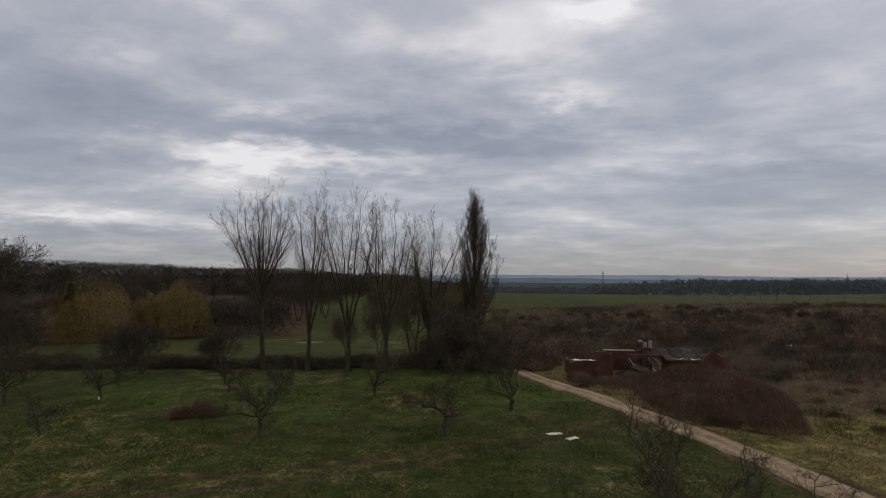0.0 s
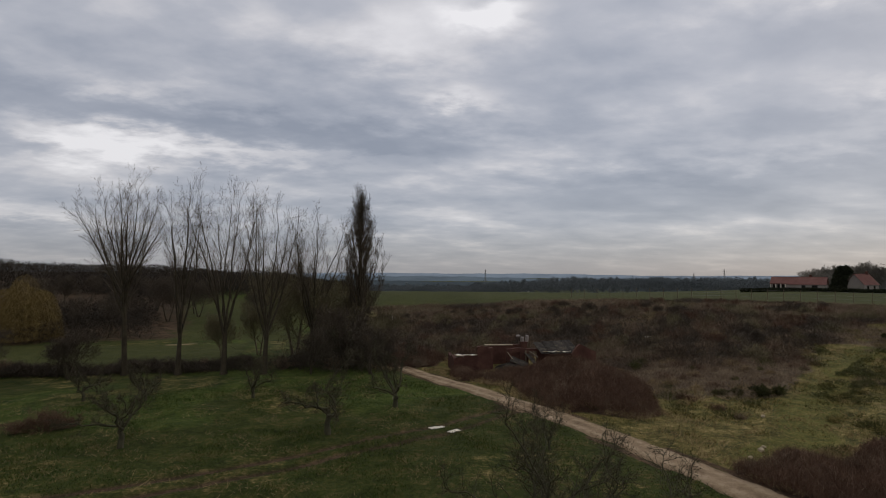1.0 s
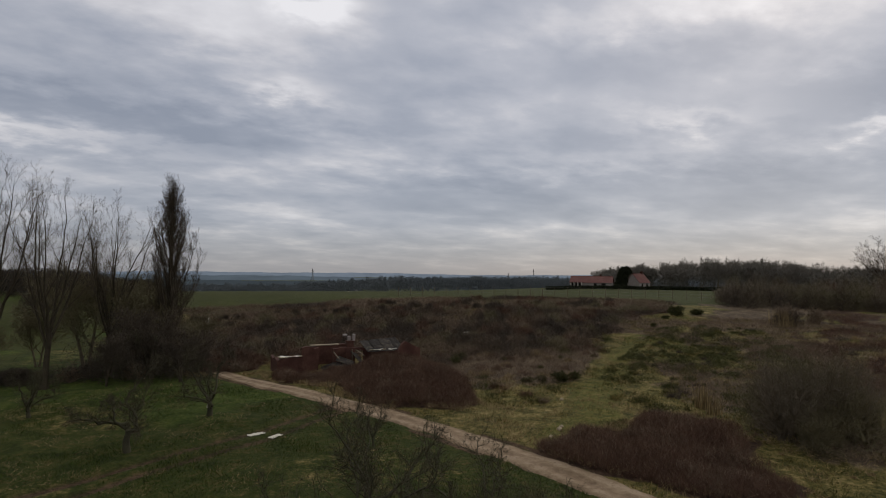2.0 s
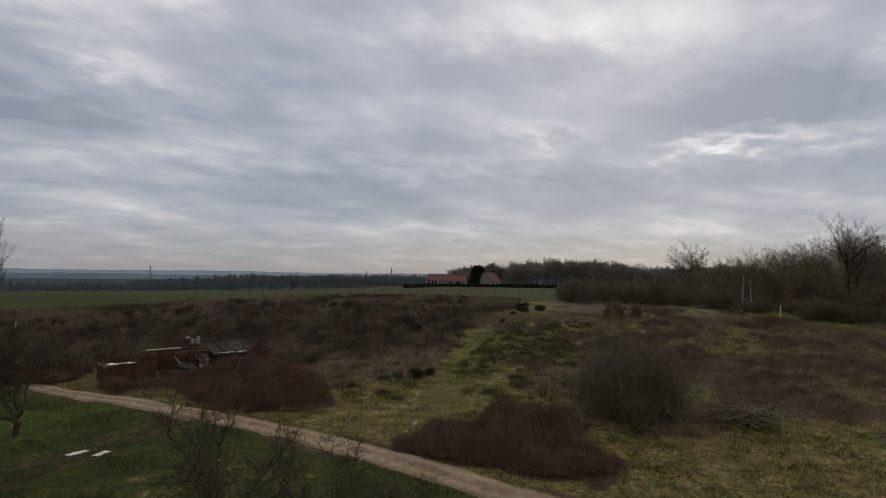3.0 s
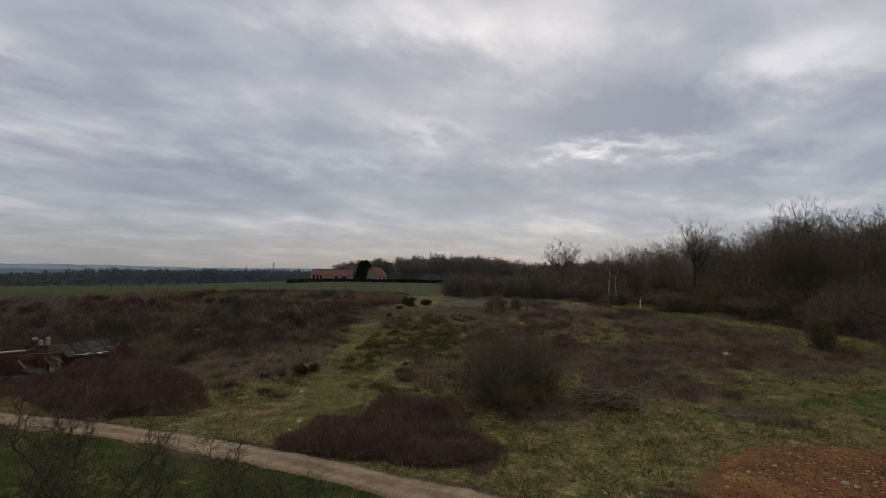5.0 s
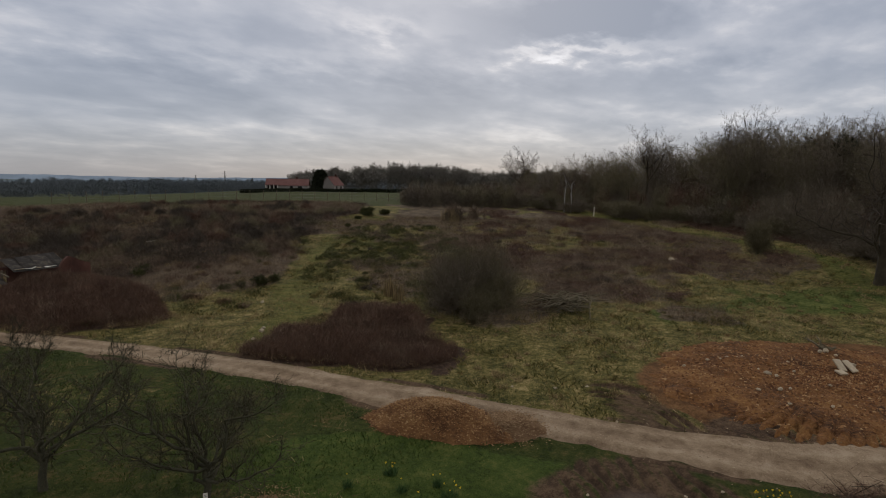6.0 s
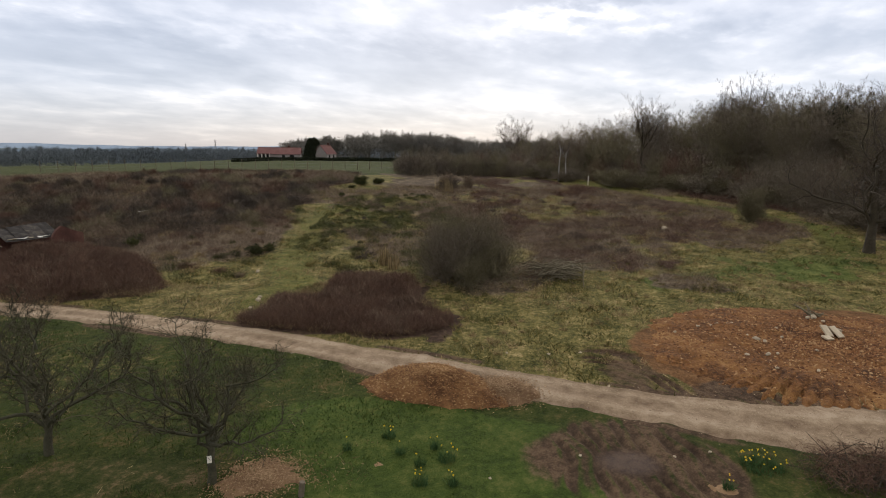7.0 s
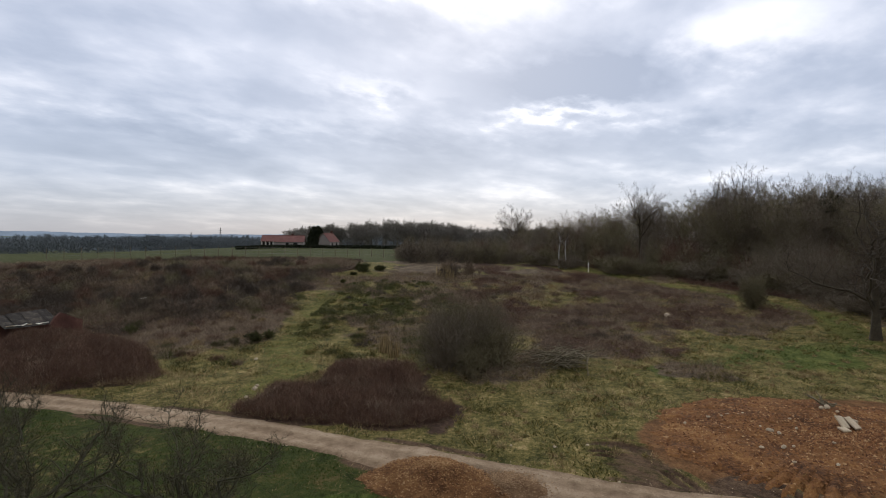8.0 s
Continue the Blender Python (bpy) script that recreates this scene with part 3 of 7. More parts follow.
    t.links.new(big.outputs[0], bsdf.inputs["Base Color"])
    b = nd(t, "Bump", Strength=0.8, Distance=0.12)
    t.links.new(mth(t, "ADD", n2, mth(t, "MULTIPLY", n3, 0.5)), b.inputs["Height"])
    t.links.new(b.outputs[0], bsdf.inputs["Normal"])
    return m


def make_ground():
    angles = np.radians(np.concatenate([np.arange(-52, 116, 0.42), np.arange(116, 308, 5.0)]))
    r = [0.02, 1.5, 3, 6]
    while r[-1] < 4600:
        r.append(r[-1] + (0.16 if 11 < r[-1] < 33 else max(0.42, r[-1] * (0.010 if r[-1] < 130 else 0.05))))
    r = np.array(r)
    na, nr = len(angles), len(r)
    x, y = np.outer(r, np.sin(angles)).ravel(), np.outer(r, np.cos(angles)).ravel()
    z = land(x, y)
    co = np.stack([x, y, z], 1)
    i, j = np.meshgrid(np.arange(nr - 1), np.arange(na), indexing="ij")
    k = (j + 1) % na
    faces = np.stack([i * na + j, (i + 1) * na + j, (i + 1) * na + k, i * na + k], -1).reshape(-1, 4)
    me = np_mesh("ground", co, faces[:, ::-1], ground_material(), 4)
    for name, values in ground_masks(x, y).items():
        me.attributes.new(name, "FLOAT", "POINT").data.foreach_set("value", np.asarray(values, np.float32))
    me.polygons.foreach_set("use_smooth", np.ones(len(faces), bool))
    cap = new("ground", me)
    return tagged(cap, "rough grassland with orchard turf, brambles and bare mud", "ground", kind="structure")


def strip(name, line, material, label, lift=0.03, rows=15, camber=0.03, kind="structure", category="track", wobble=0.28):
    """A worn track laid along the land, its edges running out into the turf."""
    co, faces, worn = [], [], []
    n = len(line)
    for i, c in enumerate(line):
        a, b = line[max(0, i - 1)], line[min(n - 1, i + 1)]
        side = Vector((b.y - a.y, a.x - b.x)).normalized()
        for k in range(rows):
            f = k / (rows - 1) * 2 - 1
            w = c.z * (1 + wobble * (float(blobs(np.array([i * 0.5]), np.array([3.0 * (f > 0)]), 1.2, 4.0)[0]) - 0.5)) + 0.38
            x, y = c.x + side.x * f * w, c.y + side.y * f * w
            rut_depth = 0.03 * math.exp(-((abs(f) - 0.42) / 0.16) ** 2)
            worn.append(math.exp(-((abs(f) - 0.42) / 0.2) ** 2))
            edge = -0.15 * max(0.0, (abs(f) - 0.62) / 0.38) + 0.05 * (float(blobs(np.array([x]), np.array([y]), 0.3, 4.0)[0]) - 0.5) * (abs(f) > 0.5)
            co.append((x, y, float(gz(x, y)) + lift + 0.045 + camber * (1 - f * f) - rut_depth + edge + 0.012 * math.sin(i * 1.7 + k * 2.3)))
    for i in range(n - 1):
        for k in range(rows - 1):
            v = i * rows + k
            faces.append((v, v + 1, v + rows + 1, v + rows))
    me = np_mesh(name, co, faces, material, 4)
    me.polygons.foreach_set("use_smooth", np.ones(len(faces), bool))
    me.attributes.new("worn", "FLOAT", "POINT").data.foreach_set("value", np.array(worn, np.float32))
    ob = new(name, me)
    return tagged(ob, label, category, kind=kind)


make_ground()
strip("road_track", TRACK_LINE, TRACK_SURFACE, "pale gravel farm track with worn wheel ruts")
strip("road_far_lane", along([(-60, 79, 0.3), (-40, 80.5, 0.35), (-25, 82, 0.35), (-12, 83.5, 0.35), (0, 82, 0.3), (11, 80.5, 0.35), (20, 81.8, 0.35), (28, 84, 0.3)], 1.2), GRAVEL,
      "narrow pale lane crossing behind the poplars", lift=-0.12, rows=5)


def hills(name, distance, top, rise, depth, colour, seed):
    """A long rounded ridge, far off."""
    angles = np.radians(np.arange(-70, 118, 0.25))
    co, prof = [], [(-1.0, -1.0), (-0.6, 0.35), (-0.25, 0.85), (0.0, 1.0), (0.5, 0.7), (1.0, -1.0)]
    a = np.degrees(angles)
    crest = top + rise * (np.sin(a * 0.11 + seed) + 0.5 * np.sin(a * 0.31 + seed * 2) + 0.22 * np.sin(a * 1.3 + seed) + 0.12 * np.sin(a * 4.1 + seed) + 0.07 * np.sin(a * 11.3))
    for u, h in prof:
        rr = distance + u * depth
        zz = np.where(h < 0, -40, crest * 1.0 - (1 - h) * 18)
        co.append(np.stack([rr * np.sin(angles), rr * np.cos(angles), zz], 1))
    n = len(angles)
    i, j = np.meshgrid(np.arange(len(prof) - 1), np.arange(n - 1), indexing="ij")
    faces = np.stack([i * n + j, (i + 1) * n + j, (i + 1) * n + j + 1, i * n + j + 1], -1).reshape(-1, 4)
    me = np_mesh(name, np.concatenate(co), faces[:, ::-1], haze_glow_material(name, colour), 4)
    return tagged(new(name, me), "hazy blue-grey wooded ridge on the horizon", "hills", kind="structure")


# bluer and paler with distance: haze put into the ridge colours
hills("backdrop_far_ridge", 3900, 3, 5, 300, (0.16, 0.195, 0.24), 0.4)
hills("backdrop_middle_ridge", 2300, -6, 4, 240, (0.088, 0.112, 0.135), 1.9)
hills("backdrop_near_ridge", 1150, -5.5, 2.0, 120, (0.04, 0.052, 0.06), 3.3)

# ---------------------------------------------------------------- plants
RNG = np.random.default_rng(11)


def slivers(name, base, tip, width, material, rng=RNG):
    """Loose thin blades from base to tip, as one mesh."""
    base, tip = np.asarray(base, float), np.asarray(tip, float)
    n = len(base)
    d = tip - base
    side = np.cross(d, rng.normal(size=(n, 3)))
    side /= np.linalg.norm(side, axis=1, keepdims=True) + 1e-9
    side *= np.broadcast_to(np.asarray(width, float), (n,))[:, None] / 2
    co = np.stack([base - side, base + side, tip], 1).reshape(-1, 3)
    return np_mesh(name, co, np.arange(3 * n).reshape(-1, 3), material, 3)


def tangle(x, y, height, length, lean=0.9, rng=RNG, lift=0.0):
    """Twigs filling the space between the land and a height above it: their bases and tips."""
    n = len(x)
    z = land(x, y) + lift + height * rng.random(n) ** 0.75
    d = rng.normal(size=(n, 3)) * (lean, lean, 0.6)
    d[:, 2] = np.abs(d[:, 2]) + 0.25
    d /= np.linalg.norm(d, axis=1, keepdims=True)
    L = length * rng.uniform(0.5, 1.3, n)
    base = np.stack([x, y, z], 1)
    return base - d * L[:, None] * 0.3, base + d * L[:, None] * 0.7


def disc(n, cx, cy, rx, ry, turn, rng=RNG):
    a, r = rng.uniform(0, 2 * np.pi, n), np.sqrt(rng.random(n))
    u, v = rx * r * np.cos(a), ry * r * np.sin(a)
    c, s = math.cos(radians(turn)), math.sin(radians(turn))
    return cx + u * c - v * s, cy + u * s + v * c, r


def wedge(n, d0, d1, a0, a1, rng=RNG):
    """Points over a stretch of land, by distance from the middle and bearing."""
    d = np.sqrt(rng.uniform(d0 ** 2, d1 ** 2, n))
    a = np.radians(rng.uniform(a0, a1, n))
    return d * np.sin(a), d * np.cos(a)


def stuff(name, me, label, category):
    return tagged(new(name, me), label, category, kind="stuff")


def limb_arrays(lines):
    """Polylines of (place, radius) as flat arrays: places, radii, and whether a node goes on to the next."""
    p = np.array([tuple(q) for ln in lines for q, r in ln], float)
    r = np.array([r for ln in lines for q, r in ln], float)
    on = np.concatenate([np.r_[np.ones(len(ln) - 1, bool), False] for ln in lines])
    return p, r, on


def tube_arrays(lines, sides):
    """Continuous tapering tubes along polylines: vertices and triangles."""
    p, r, on = limb_arrays(lines)
    first = np.concatenate([[0], np.cumsum([len(ln) for ln in lines])[:-1]])
    length = np.array([len(ln) for ln in lines])
    step = np.zeros_like(p)
    step[:-1] = p[1:] - p[:-1]
    step[~on] = 0
    back = np.zeros_like(p)
    back[1:] = step[:-1]
    d = step + back
    d /= np.linalg.norm(d, axis=1, keepdims=True) + 1e-9
    whole = p[first + length - 1] - p[first]
    ref = np.where(np.abs(whole[:, 2:3]) > np.linalg.norm(whole[:, :2], axis=1, keepdims=True), [[1.0, 0.13, 0]], [[0.0, 0.1, 1.0]])
    ref = np.repeat(ref, length, axis=0)
    u = np.cross(d, ref)
    u /= np.linalg.norm(u, axis=1, keepdims=True) + 1e-9
    w = np.cross(d, u)
    co = np.stack([p + (u * math.cos(6.2832 * k / sides) + w * math.sin(6.2832 * k / sides)) * r[:, None] for k in range(sides)], 1).reshape(-1, 3)
    i = np.nonzero(on)[0] * sides
    tris = []
    for k in range(sides):
        a, b = i + k, i + (k + 1) % sides
        tris += [np.stack([a, b, b + sides], 1), np.stack([a, b + sides, a + sides], 1)]
    return co, np.concatenate(tris)


def sliver_arrays(lines, least, rng):
    p, r, on = limb_arrays(lines)
    i = np.nonzero(on)[0]
    a, b = p[i], p[i + 1]
    side = np.cross(b - a, rng.normal(size=(len(i), 3)))
    side /= np.linalg.norm(side, axis=1, keepdims=True) + 1e-9
    side *= np.maximum(r[i], least)[:, None]
    co = np.stack([a - side, a + side, b + (b - a) * 0.15], 1).reshape(-1, 3)
    return co, np.arange(len(co)).reshape(-1, 3)


def grow(out, p, d, length, radius, level, spec, rng):
    """One limb and all that it carries. spec per level: pieces, wiggle, upward pull, children, first child at, angle, length ratio, radius ratio, taper."""
    pieces, wiggle, up, kids, first, angle, ratio, thin, taper, *shrink = spec[level]
    shrink = shrink[0] if shrink else 0.45
    nodes, line = [(p, d, radius)], [(p, radius)]
    for i in range(pieces):
        d = (d + Vector((rng.gauss(0, wiggle), rng.gauss(0, wiggle), rng.gauss(0, wiggle) + up))).normalized()
        p = p + d * (length / pieces)
        r1 = radius * (1 - (i + 1) / pieces * (1 - taper))
        line.append((p, r1))
        nodes.append((p, d, r1))
    out[level].append(line)
    if level + 1 >= len(spec):
        return
    spin = rng.uniform(0, 6.28)
    for k in range(kids):
        f = first + (1 - first) * (k + rng.random()) / kids
        g = min(f * pieces, pieces - 1e-6)
        i = int(g)
        a, b = nodes[i], nodes[i + 1]
        at, way, rad = a[0].lerp(b[0], g - i), b[1], a[2] + (b[2] - a[2]) * (g - i)
        spin += 2.4 + rng.uniform(-0.5, 0.5)
        side = way.orthogonal().normalized()
        side.rotate(Matrix.Rotation(spin, 3, way))
        tilt = radians(angle * rng.uniform(0.65, 1.3))
        new_d = (way * math.cos(tilt) + side * math.sin(tilt)).normalized()
        grow(out, at, new_d, length * ratio * rng.uniform(0.7, 1.25) * (1.15 - shrink * f), rad * thin, level + 1, spec, rng)


def tree_meshes(kind, spec, length, radius, seed, wood, fine, height, flat=3, stems=1, fan=0.0, twig=0.012, wide=1.0):
    """The trunk mesh and the crown mesh of one tree of that height."""
    rng = random.Random(seed)
    out = [[] for _ in spec]
    for s in range(stems):
        a = 6.28 * s / stems + rng.uniform(-0.4, 0.4)
        d = Vector((math.cos(a) * fan, math.sin(a) * fan, 1)).normalized()
        foot = Vector((math.cos(a), math.sin(a), 0)) * (radius * 0.8 if stems > 1 else 0)
        grow(out, foot, d, length * rng.uniform(0.85, 1.1), radius, 0, spec, rng)
    k = height / max(q.z for lev in out for ln in lev for q, r in ln)
    out = [[[(Vector((q.x * k * wide, q.y * k * wide, q.z * k - 0.12)), r) for q, r in ln] for ln in lev] for lev in out]
    for ln in out[0]:  # flare at the foot
        ln[0] = (ln[0][0], ln[0][1] * 1.35)
    co, tri = tube_arrays(out[0], 7)
    trunk = np_mesh(kind + "_trunk", co, tri, wood, 3)
    trunk.polygons.foreach_set("use_smooth", np.ones(len(tri), bool))
    c1, t1 = tube_arrays([ln for lev in out[1:flat] for ln in lev], 3)
    c2, t2 = sliver_arrays([ln for lev in out[flat:] for ln in lev], twig, np.random.default_rng(seed))
    crown = np_mesh(kind + "_crown", np.concatenate([c1, c2]), np.concatenate([t1, t2 + len(c1)]), fine, 3)
    return [trunk, crown]


def tree(name, meshes, m, label, category="tree", group=""):
    ob = thing(name, m, label, category, group)
    mesh_part("trunk", meshes[0], ob)
    tagged(mesh_part("crown", meshes[1], ob), kind="stuff")
    for limb in meshes[2] if len(meshes) > 2 else []:
        mesh_part("limb", limb, ob)
    return ob


def fan_tree(kind, height, fork, half, limbs, seed, wood, fine, kids, spec, radius, edge=0.78, bow=1.25, crook=0.012, twig=0.01, low=0.8, high=1.25, ring=0.0, split=False):
    """A tree whose limbs leave the trunk round the fork and fill a domed crown; kids: count, first, angle, ratio of the branches on a limb."""
    rng = random.Random(seed)
    trunk_lines, out = [], [[] for _ in spec]
    trunk_top = fork * high
    lean = Vector((rng.gauss(0, 0.03), rng.gauss(0, 0.03), 0))
    n = 6
    axis = [Vector((0, 0, -0.15 + (trunk_top + 0.15) * i / n)) + lean * (trunk_top * i / n) + Vector((rng.gauss(0, 0.5), rng.gauss(0, 0.5), 0)) * crook * trunk_top * (i > 0) for i in range(n + 1)]
    trunk_lines.append([(p, radius * (1.35 if i == 0 else 1 - 0.45 * i / n)) for i, p in enumerate(axis)])
    turn = rng.uniform(0, 6.28)
    for k in range(limbs):
        turn += 2.4 + rng.uniform(-0.35, 0.35)
        rr = math.sqrt(ring + (1 - ring) * (k + 0.6) / limbs)
        reach = half * rr * rng.uniform(0.85, 1.05)
        top = height * (1 - (1 - edge) * rr ** 2.2) * (1.0 if k == 0 else rng.uniform(0.92, 1.0))
        f = rng.uniform(low / high, 1.0) * n
        i = min(int(f), n - 1)
        foot = axis[i].lerp(axis[i + 1], f - i)
        way = Vector((math.cos(turn), math.sin(turn), 0))
        length = math.hypot(reach, top - foot.z)
        off, line, m = Vector((0, 0, 0)), [], 12
        drift = Vector((0, 0, 0))
        for q in range(m + 1):
            s = q / m
            p = foot + way * (reach * (1 - (1 - s) ** bow)) + Vector((0, 0, (top - foot.z) * s)) + off
            line.append((p, radius * 0.38 * (1 - 0.88 * s)))
            drift = drift * 0.6 + Vector((rng.gauss(0, 1), rng.gauss(0, 1), rng.gauss(0, 0.7))) * crook * length
            off = off * 0.92 + drift
        trunk_lines.append(line)
        spin = rng.uniform(0, 6.28)
        count, first, angle, ratio = kids
        for c in range(count):
            s = first + (1 - first) * (c + rng.random()) / count
            g = min(s * m, m - 1e-6)
            q = int(g)
            at = line[q][0].lerp(line[q + 1][0], g - q)
            d = (line[q + 1][0] - line[q][0]).normalized()
            spin += 2.4 + rng.uniform(-0.5, 0.5)
            side = d.orthogonal().normalized()
            side.rotate(Matrix.Rotation(spin, 3, d))
            tilt = radians(angle * rng.uniform(0.6, 1.3))
            r = line[q][1]
            grow(out, at, (d * math.cos(tilt) + side * math.sin(tilt)).normalized(), length * ratio * rng.uniform(0.6, 1.3) * (1.2 - 0.6 * s), max(r * 0.5, 0.012), 0, spec, rng)
    def round_mesh(name, lines):
        co, tri = tube_arrays(lines, 6)
        me = np_mesh(name, co, tri, wood, 3)
        me.polygons.foreach_set("use_smooth", np.ones(len(tri), bool))
        return me

    fine_lines = [ln for lev in out[1:] for ln in lev]
    heavy = [] if split else trunk_lines[1:]
    c1, t1 = tube_arrays(heavy + out[0], 4 if heavy else 3)
    c2, t2 = sliver_arrays(fine_lines, twig, np.random.default_rng(seed))
    crown = np_mesh(kind + "_crown", np.concatenate([c1, c2]), np.concatenate([t1, t2 + len(c1)]), fine, 3)
    return [round_mesh(kind + "_trunk", trunk_lines[:1]), crown, [round_mesh(kind + "_limb", [ln]) for ln in trunk_lines[1:]] if split else []]


def bush_cloud(spots, per, length, rng=RNG):
    """Twigs filling rounded bushes; spots: x, y, spread, height. Their bases and tips."""
    spots = np.asarray(spots, float)
    c = np.repeat(spots, per, axis=0)
    n = len(c)
    u = rng.normal(size=(n, 3))
    u /= np.linalg.norm(u, axis=1, keepdims=True)
    u[:, 2] = np.abs(u[:, 2])
    a = np.arctan2(u[:, 1], u[:, 0])
    lump = 0.82 + 0.13 * np.sin(3 * a + c[:, 0] * 5) + 0.1 * np.sin(5 * a + c[:, 1] * 7 + 4 * u[:, 2])
    f = lump * (1 - 0.6 * rng.random(n) ** 1.7)
    p = u * f[:, None] * c[:, [2, 2, 3]]
    p[:, :2] += c[:, :2]
    p[:, 2] += land(p[:, 0], p[:, 1])
    d = u * 0.8 + rng.normal(size=(n, 3)) * 0.45 + (0, 0, 0.3)
    d /= np.linalg.norm(d, axis=1, keepdims=True)
    L = length * rng.uniform(0.5, 1.3, n)
    return p - d * L[:, None] * 0.5, p + d * L[:, None] * 0.5


def bush_stuff(name, spots, per, length, width, kinds, label, category, seed):
    """Rounded bushes dealt out among several barks, one object for each bark."""
    rng = random.Random(seed)
    piles = [[] for _ in kinds]
    for s in spots:
        piles[rng.randrange(len(kinds))].append(s)
    for pile, (mat, word) in zip(piles, kinds):
        if pile:
            b, t = bush_cloud(pile, per, length)
            stuff(name, slivers(name, b, t, width, mat), word + " " + label, category)


# --- tall poplars behind the orchard
POPLAR_TWIGS = [(6, 0.04, 0.05, 11, 0.12, 38, 0.34, 0.55, 0.25), (4, 0.06, 0.06, 6, 0.1, 38, 0.5, 0.65, 0.4), (2, 0.08, 0.05, 0, 0, 0, 0, 0, 0.4)]
POPLARS = [  # x, y, height, fork, half width, limbs, edge height, bow, seed
    (-19.0, 58.4, 18.5, 6.6, 4.8, 13, 0.86, 1.1, 14), (-14.2, 58.2, 17.4, 3.4, 1.9, 6, 0.9, 1.6, 5), (-9.8, 57.2, 18.0, 3.8, 3.9, 7, 0.9, 1.2, 7),
    (-6.0, 56.6, 16.8, 3.6, 3.8, 7, 0.86, 1.15, 8), (-1.5, 61.0, 15.6, 4.4, 4.8, 9, 0.82, 1.1, 10)]
for x, y, h, fork, half, limbs, edge, bow, seed in POPLARS:
    tree("poplar", fan_tree("poplar", h, fork, half, limbs, seed, BARK, TWIG_POPLAR, (13, 0.2, 30, 0.3), POPLAR_TWIGS, 0.29, edge, bow, 0.006, 0.0085, ring=0.08, split=True), on_ground(x, y, seed * 40),
         "tall bare poplar with ascending limbs and fine twigs", group="row of poplars")
LOMBARDY_TWIGS = [(5, 0.05, 0.1, 8, 0.1, 24, 0.45, 0.6, 0.25), (3, 0.08, 0.1, 5, 0.1, 26, 0.55, 0.65, 0.4), (2, 0.1, 0.1, 0, 0, 0, 0, 0, 0.4)]


def lombardy_meshes(height, half, seed):
    """A column of plumes: upright limbs leave the trunk all the way up."""
    rng = random.Random(seed)
    trunk_lines, out = [[(Vector((0, 0, -0.15 + height * i / 8)), 0.45 * (1 - 0.95 * i / 8)) for i in range(9)]], [[] for _ in LOMBARDY_TWIGS]
    turn = 0.0
    for k in range(58):
        turn += 2.4 + rng.uniform(-0.4, 0.4)
        f = (k + rng.random()) / 58
        z0 = 1.6 + f * height * 0.72
        z1 = min(z0 + (6.8 - 3.2 * f) * rng.uniform(0.8, 1.15), height * 0.985)
        reach = half * (1 - 0.93 * f ** 1.4) * rng.uniform(0.35, 1.05)
        way, line = Vector((math.cos(turn), math.sin(turn), 0)), []
        for q in range(9):
            s = q / 8
            line.append((way * reach * (1 - (1 - s) ** 2.0) + Vector((rng.gauss(0, 0.05), rng.gauss(0, 0.05), z0 + (z1 - z0) * s)), 0.075 * (1 - 0.88 * s)))
        trunk_lines.append(line)
        for c in range(13):
            g = (0.15 + 0.85 * (c + rng.random()) / 13) * 8 - 1e-6
            q = int(g)
            d = (line[q + 1][0] - line[q][0]).normalized()
            side = d.orthogonal().normalized()
            side.rotate(Matrix.Rotation(c * 2.4 + rng.random(), 3, d))
            tilt = radians(22 * rng.uniform(0.6, 1.3))
            grow(out, line[q][0].lerp(line[q + 1][0], g - q), (d * math.cos(tilt) + side * math.sin(tilt)).normalized(), 1.3 * rng.uniform(0.6, 1.3), 0.014, 0, LOMBARDY_TWIGS, rng)
    co, tri = tube_arrays(trunk_lines[:1], 8)
    c0, t0 = tube_arrays(trunk_lines[1:], 4)
    c1, t1 = sliver_arrays([ln for lev in out for ln in lev], 0.011, np.random.default_rng(seed))
    return [np_mesh("lombardy_trunk", co, tri, BARK, 3), np_mesh("lombardy_crown", np.concatenate([c0, c1]), np.concatenate([t0, t1 + len(c0)]), TWIG_POPLAR, 3)]


tree("lombardy_poplar", lombardy_meshes(19.0, 3.3, 21), on_ground(3.7, 63.8),
     "tall columnar bare poplar, dense with upright twigs", group="row of poplars")
SMALL = [(6, 0.08, 0.05, 9, 0.3, 40, 0.62, 0.55, 0.3), (5, 0.1, 0.06, 9, 0.2, 38, 0.55, 0.55, 0.3), (4, 0.12, 0.05, 8, 0.15, 38, 0.55, 0.6, 0.35),
         (3, 0.14, 0.04, 5, 0.1, 40, 0.6, 0.6, 0.4), (2, 0.16, 0.03, 0, 0, 0, 0, 0, 0.4)]
ROUND_TREES = [tree_meshes("round_tree", SMALL, 6.0, 0.17, 60 + i, BARK, TWIG, 10, stems=1 + i % 2, fan=0.15, twig=0.022) for i in range(4)]
FAR_TREES = [tree_meshes("far_tree", SMALL, 6.0, 0.17, 90 + i, BARK_PALE, HAZED_TWIG, 10, stems=2, fan=0.2, twig=0.03, wide=0.9) for i in range(3)]
OLIVE_TREES = [tree_meshes("olive_tree", SMALL, 6.0, 0.17, 70 + i, BARK_PALE, TWIG_OLIVE, 10, stems=2, fan=0.2, twig=0.022) for i in range(2)]


def many_trees(name, sets, spots, label, group, seed):
    rng = random.Random(seed)
    first = {}
    for x, y, h in spots:
        k = rng.randrange(len(sets))
        turn = rng.uniform(0, 360)
        if k in first:
            base, tall = first[k]
            copy_thing(base, on_ground(x, y, turn, 0.1, h / tall))
        else:
            first[k] = tree(name, sets[k], on_ground(x, y, turn, 0.1, h / 10), label, group=group), h


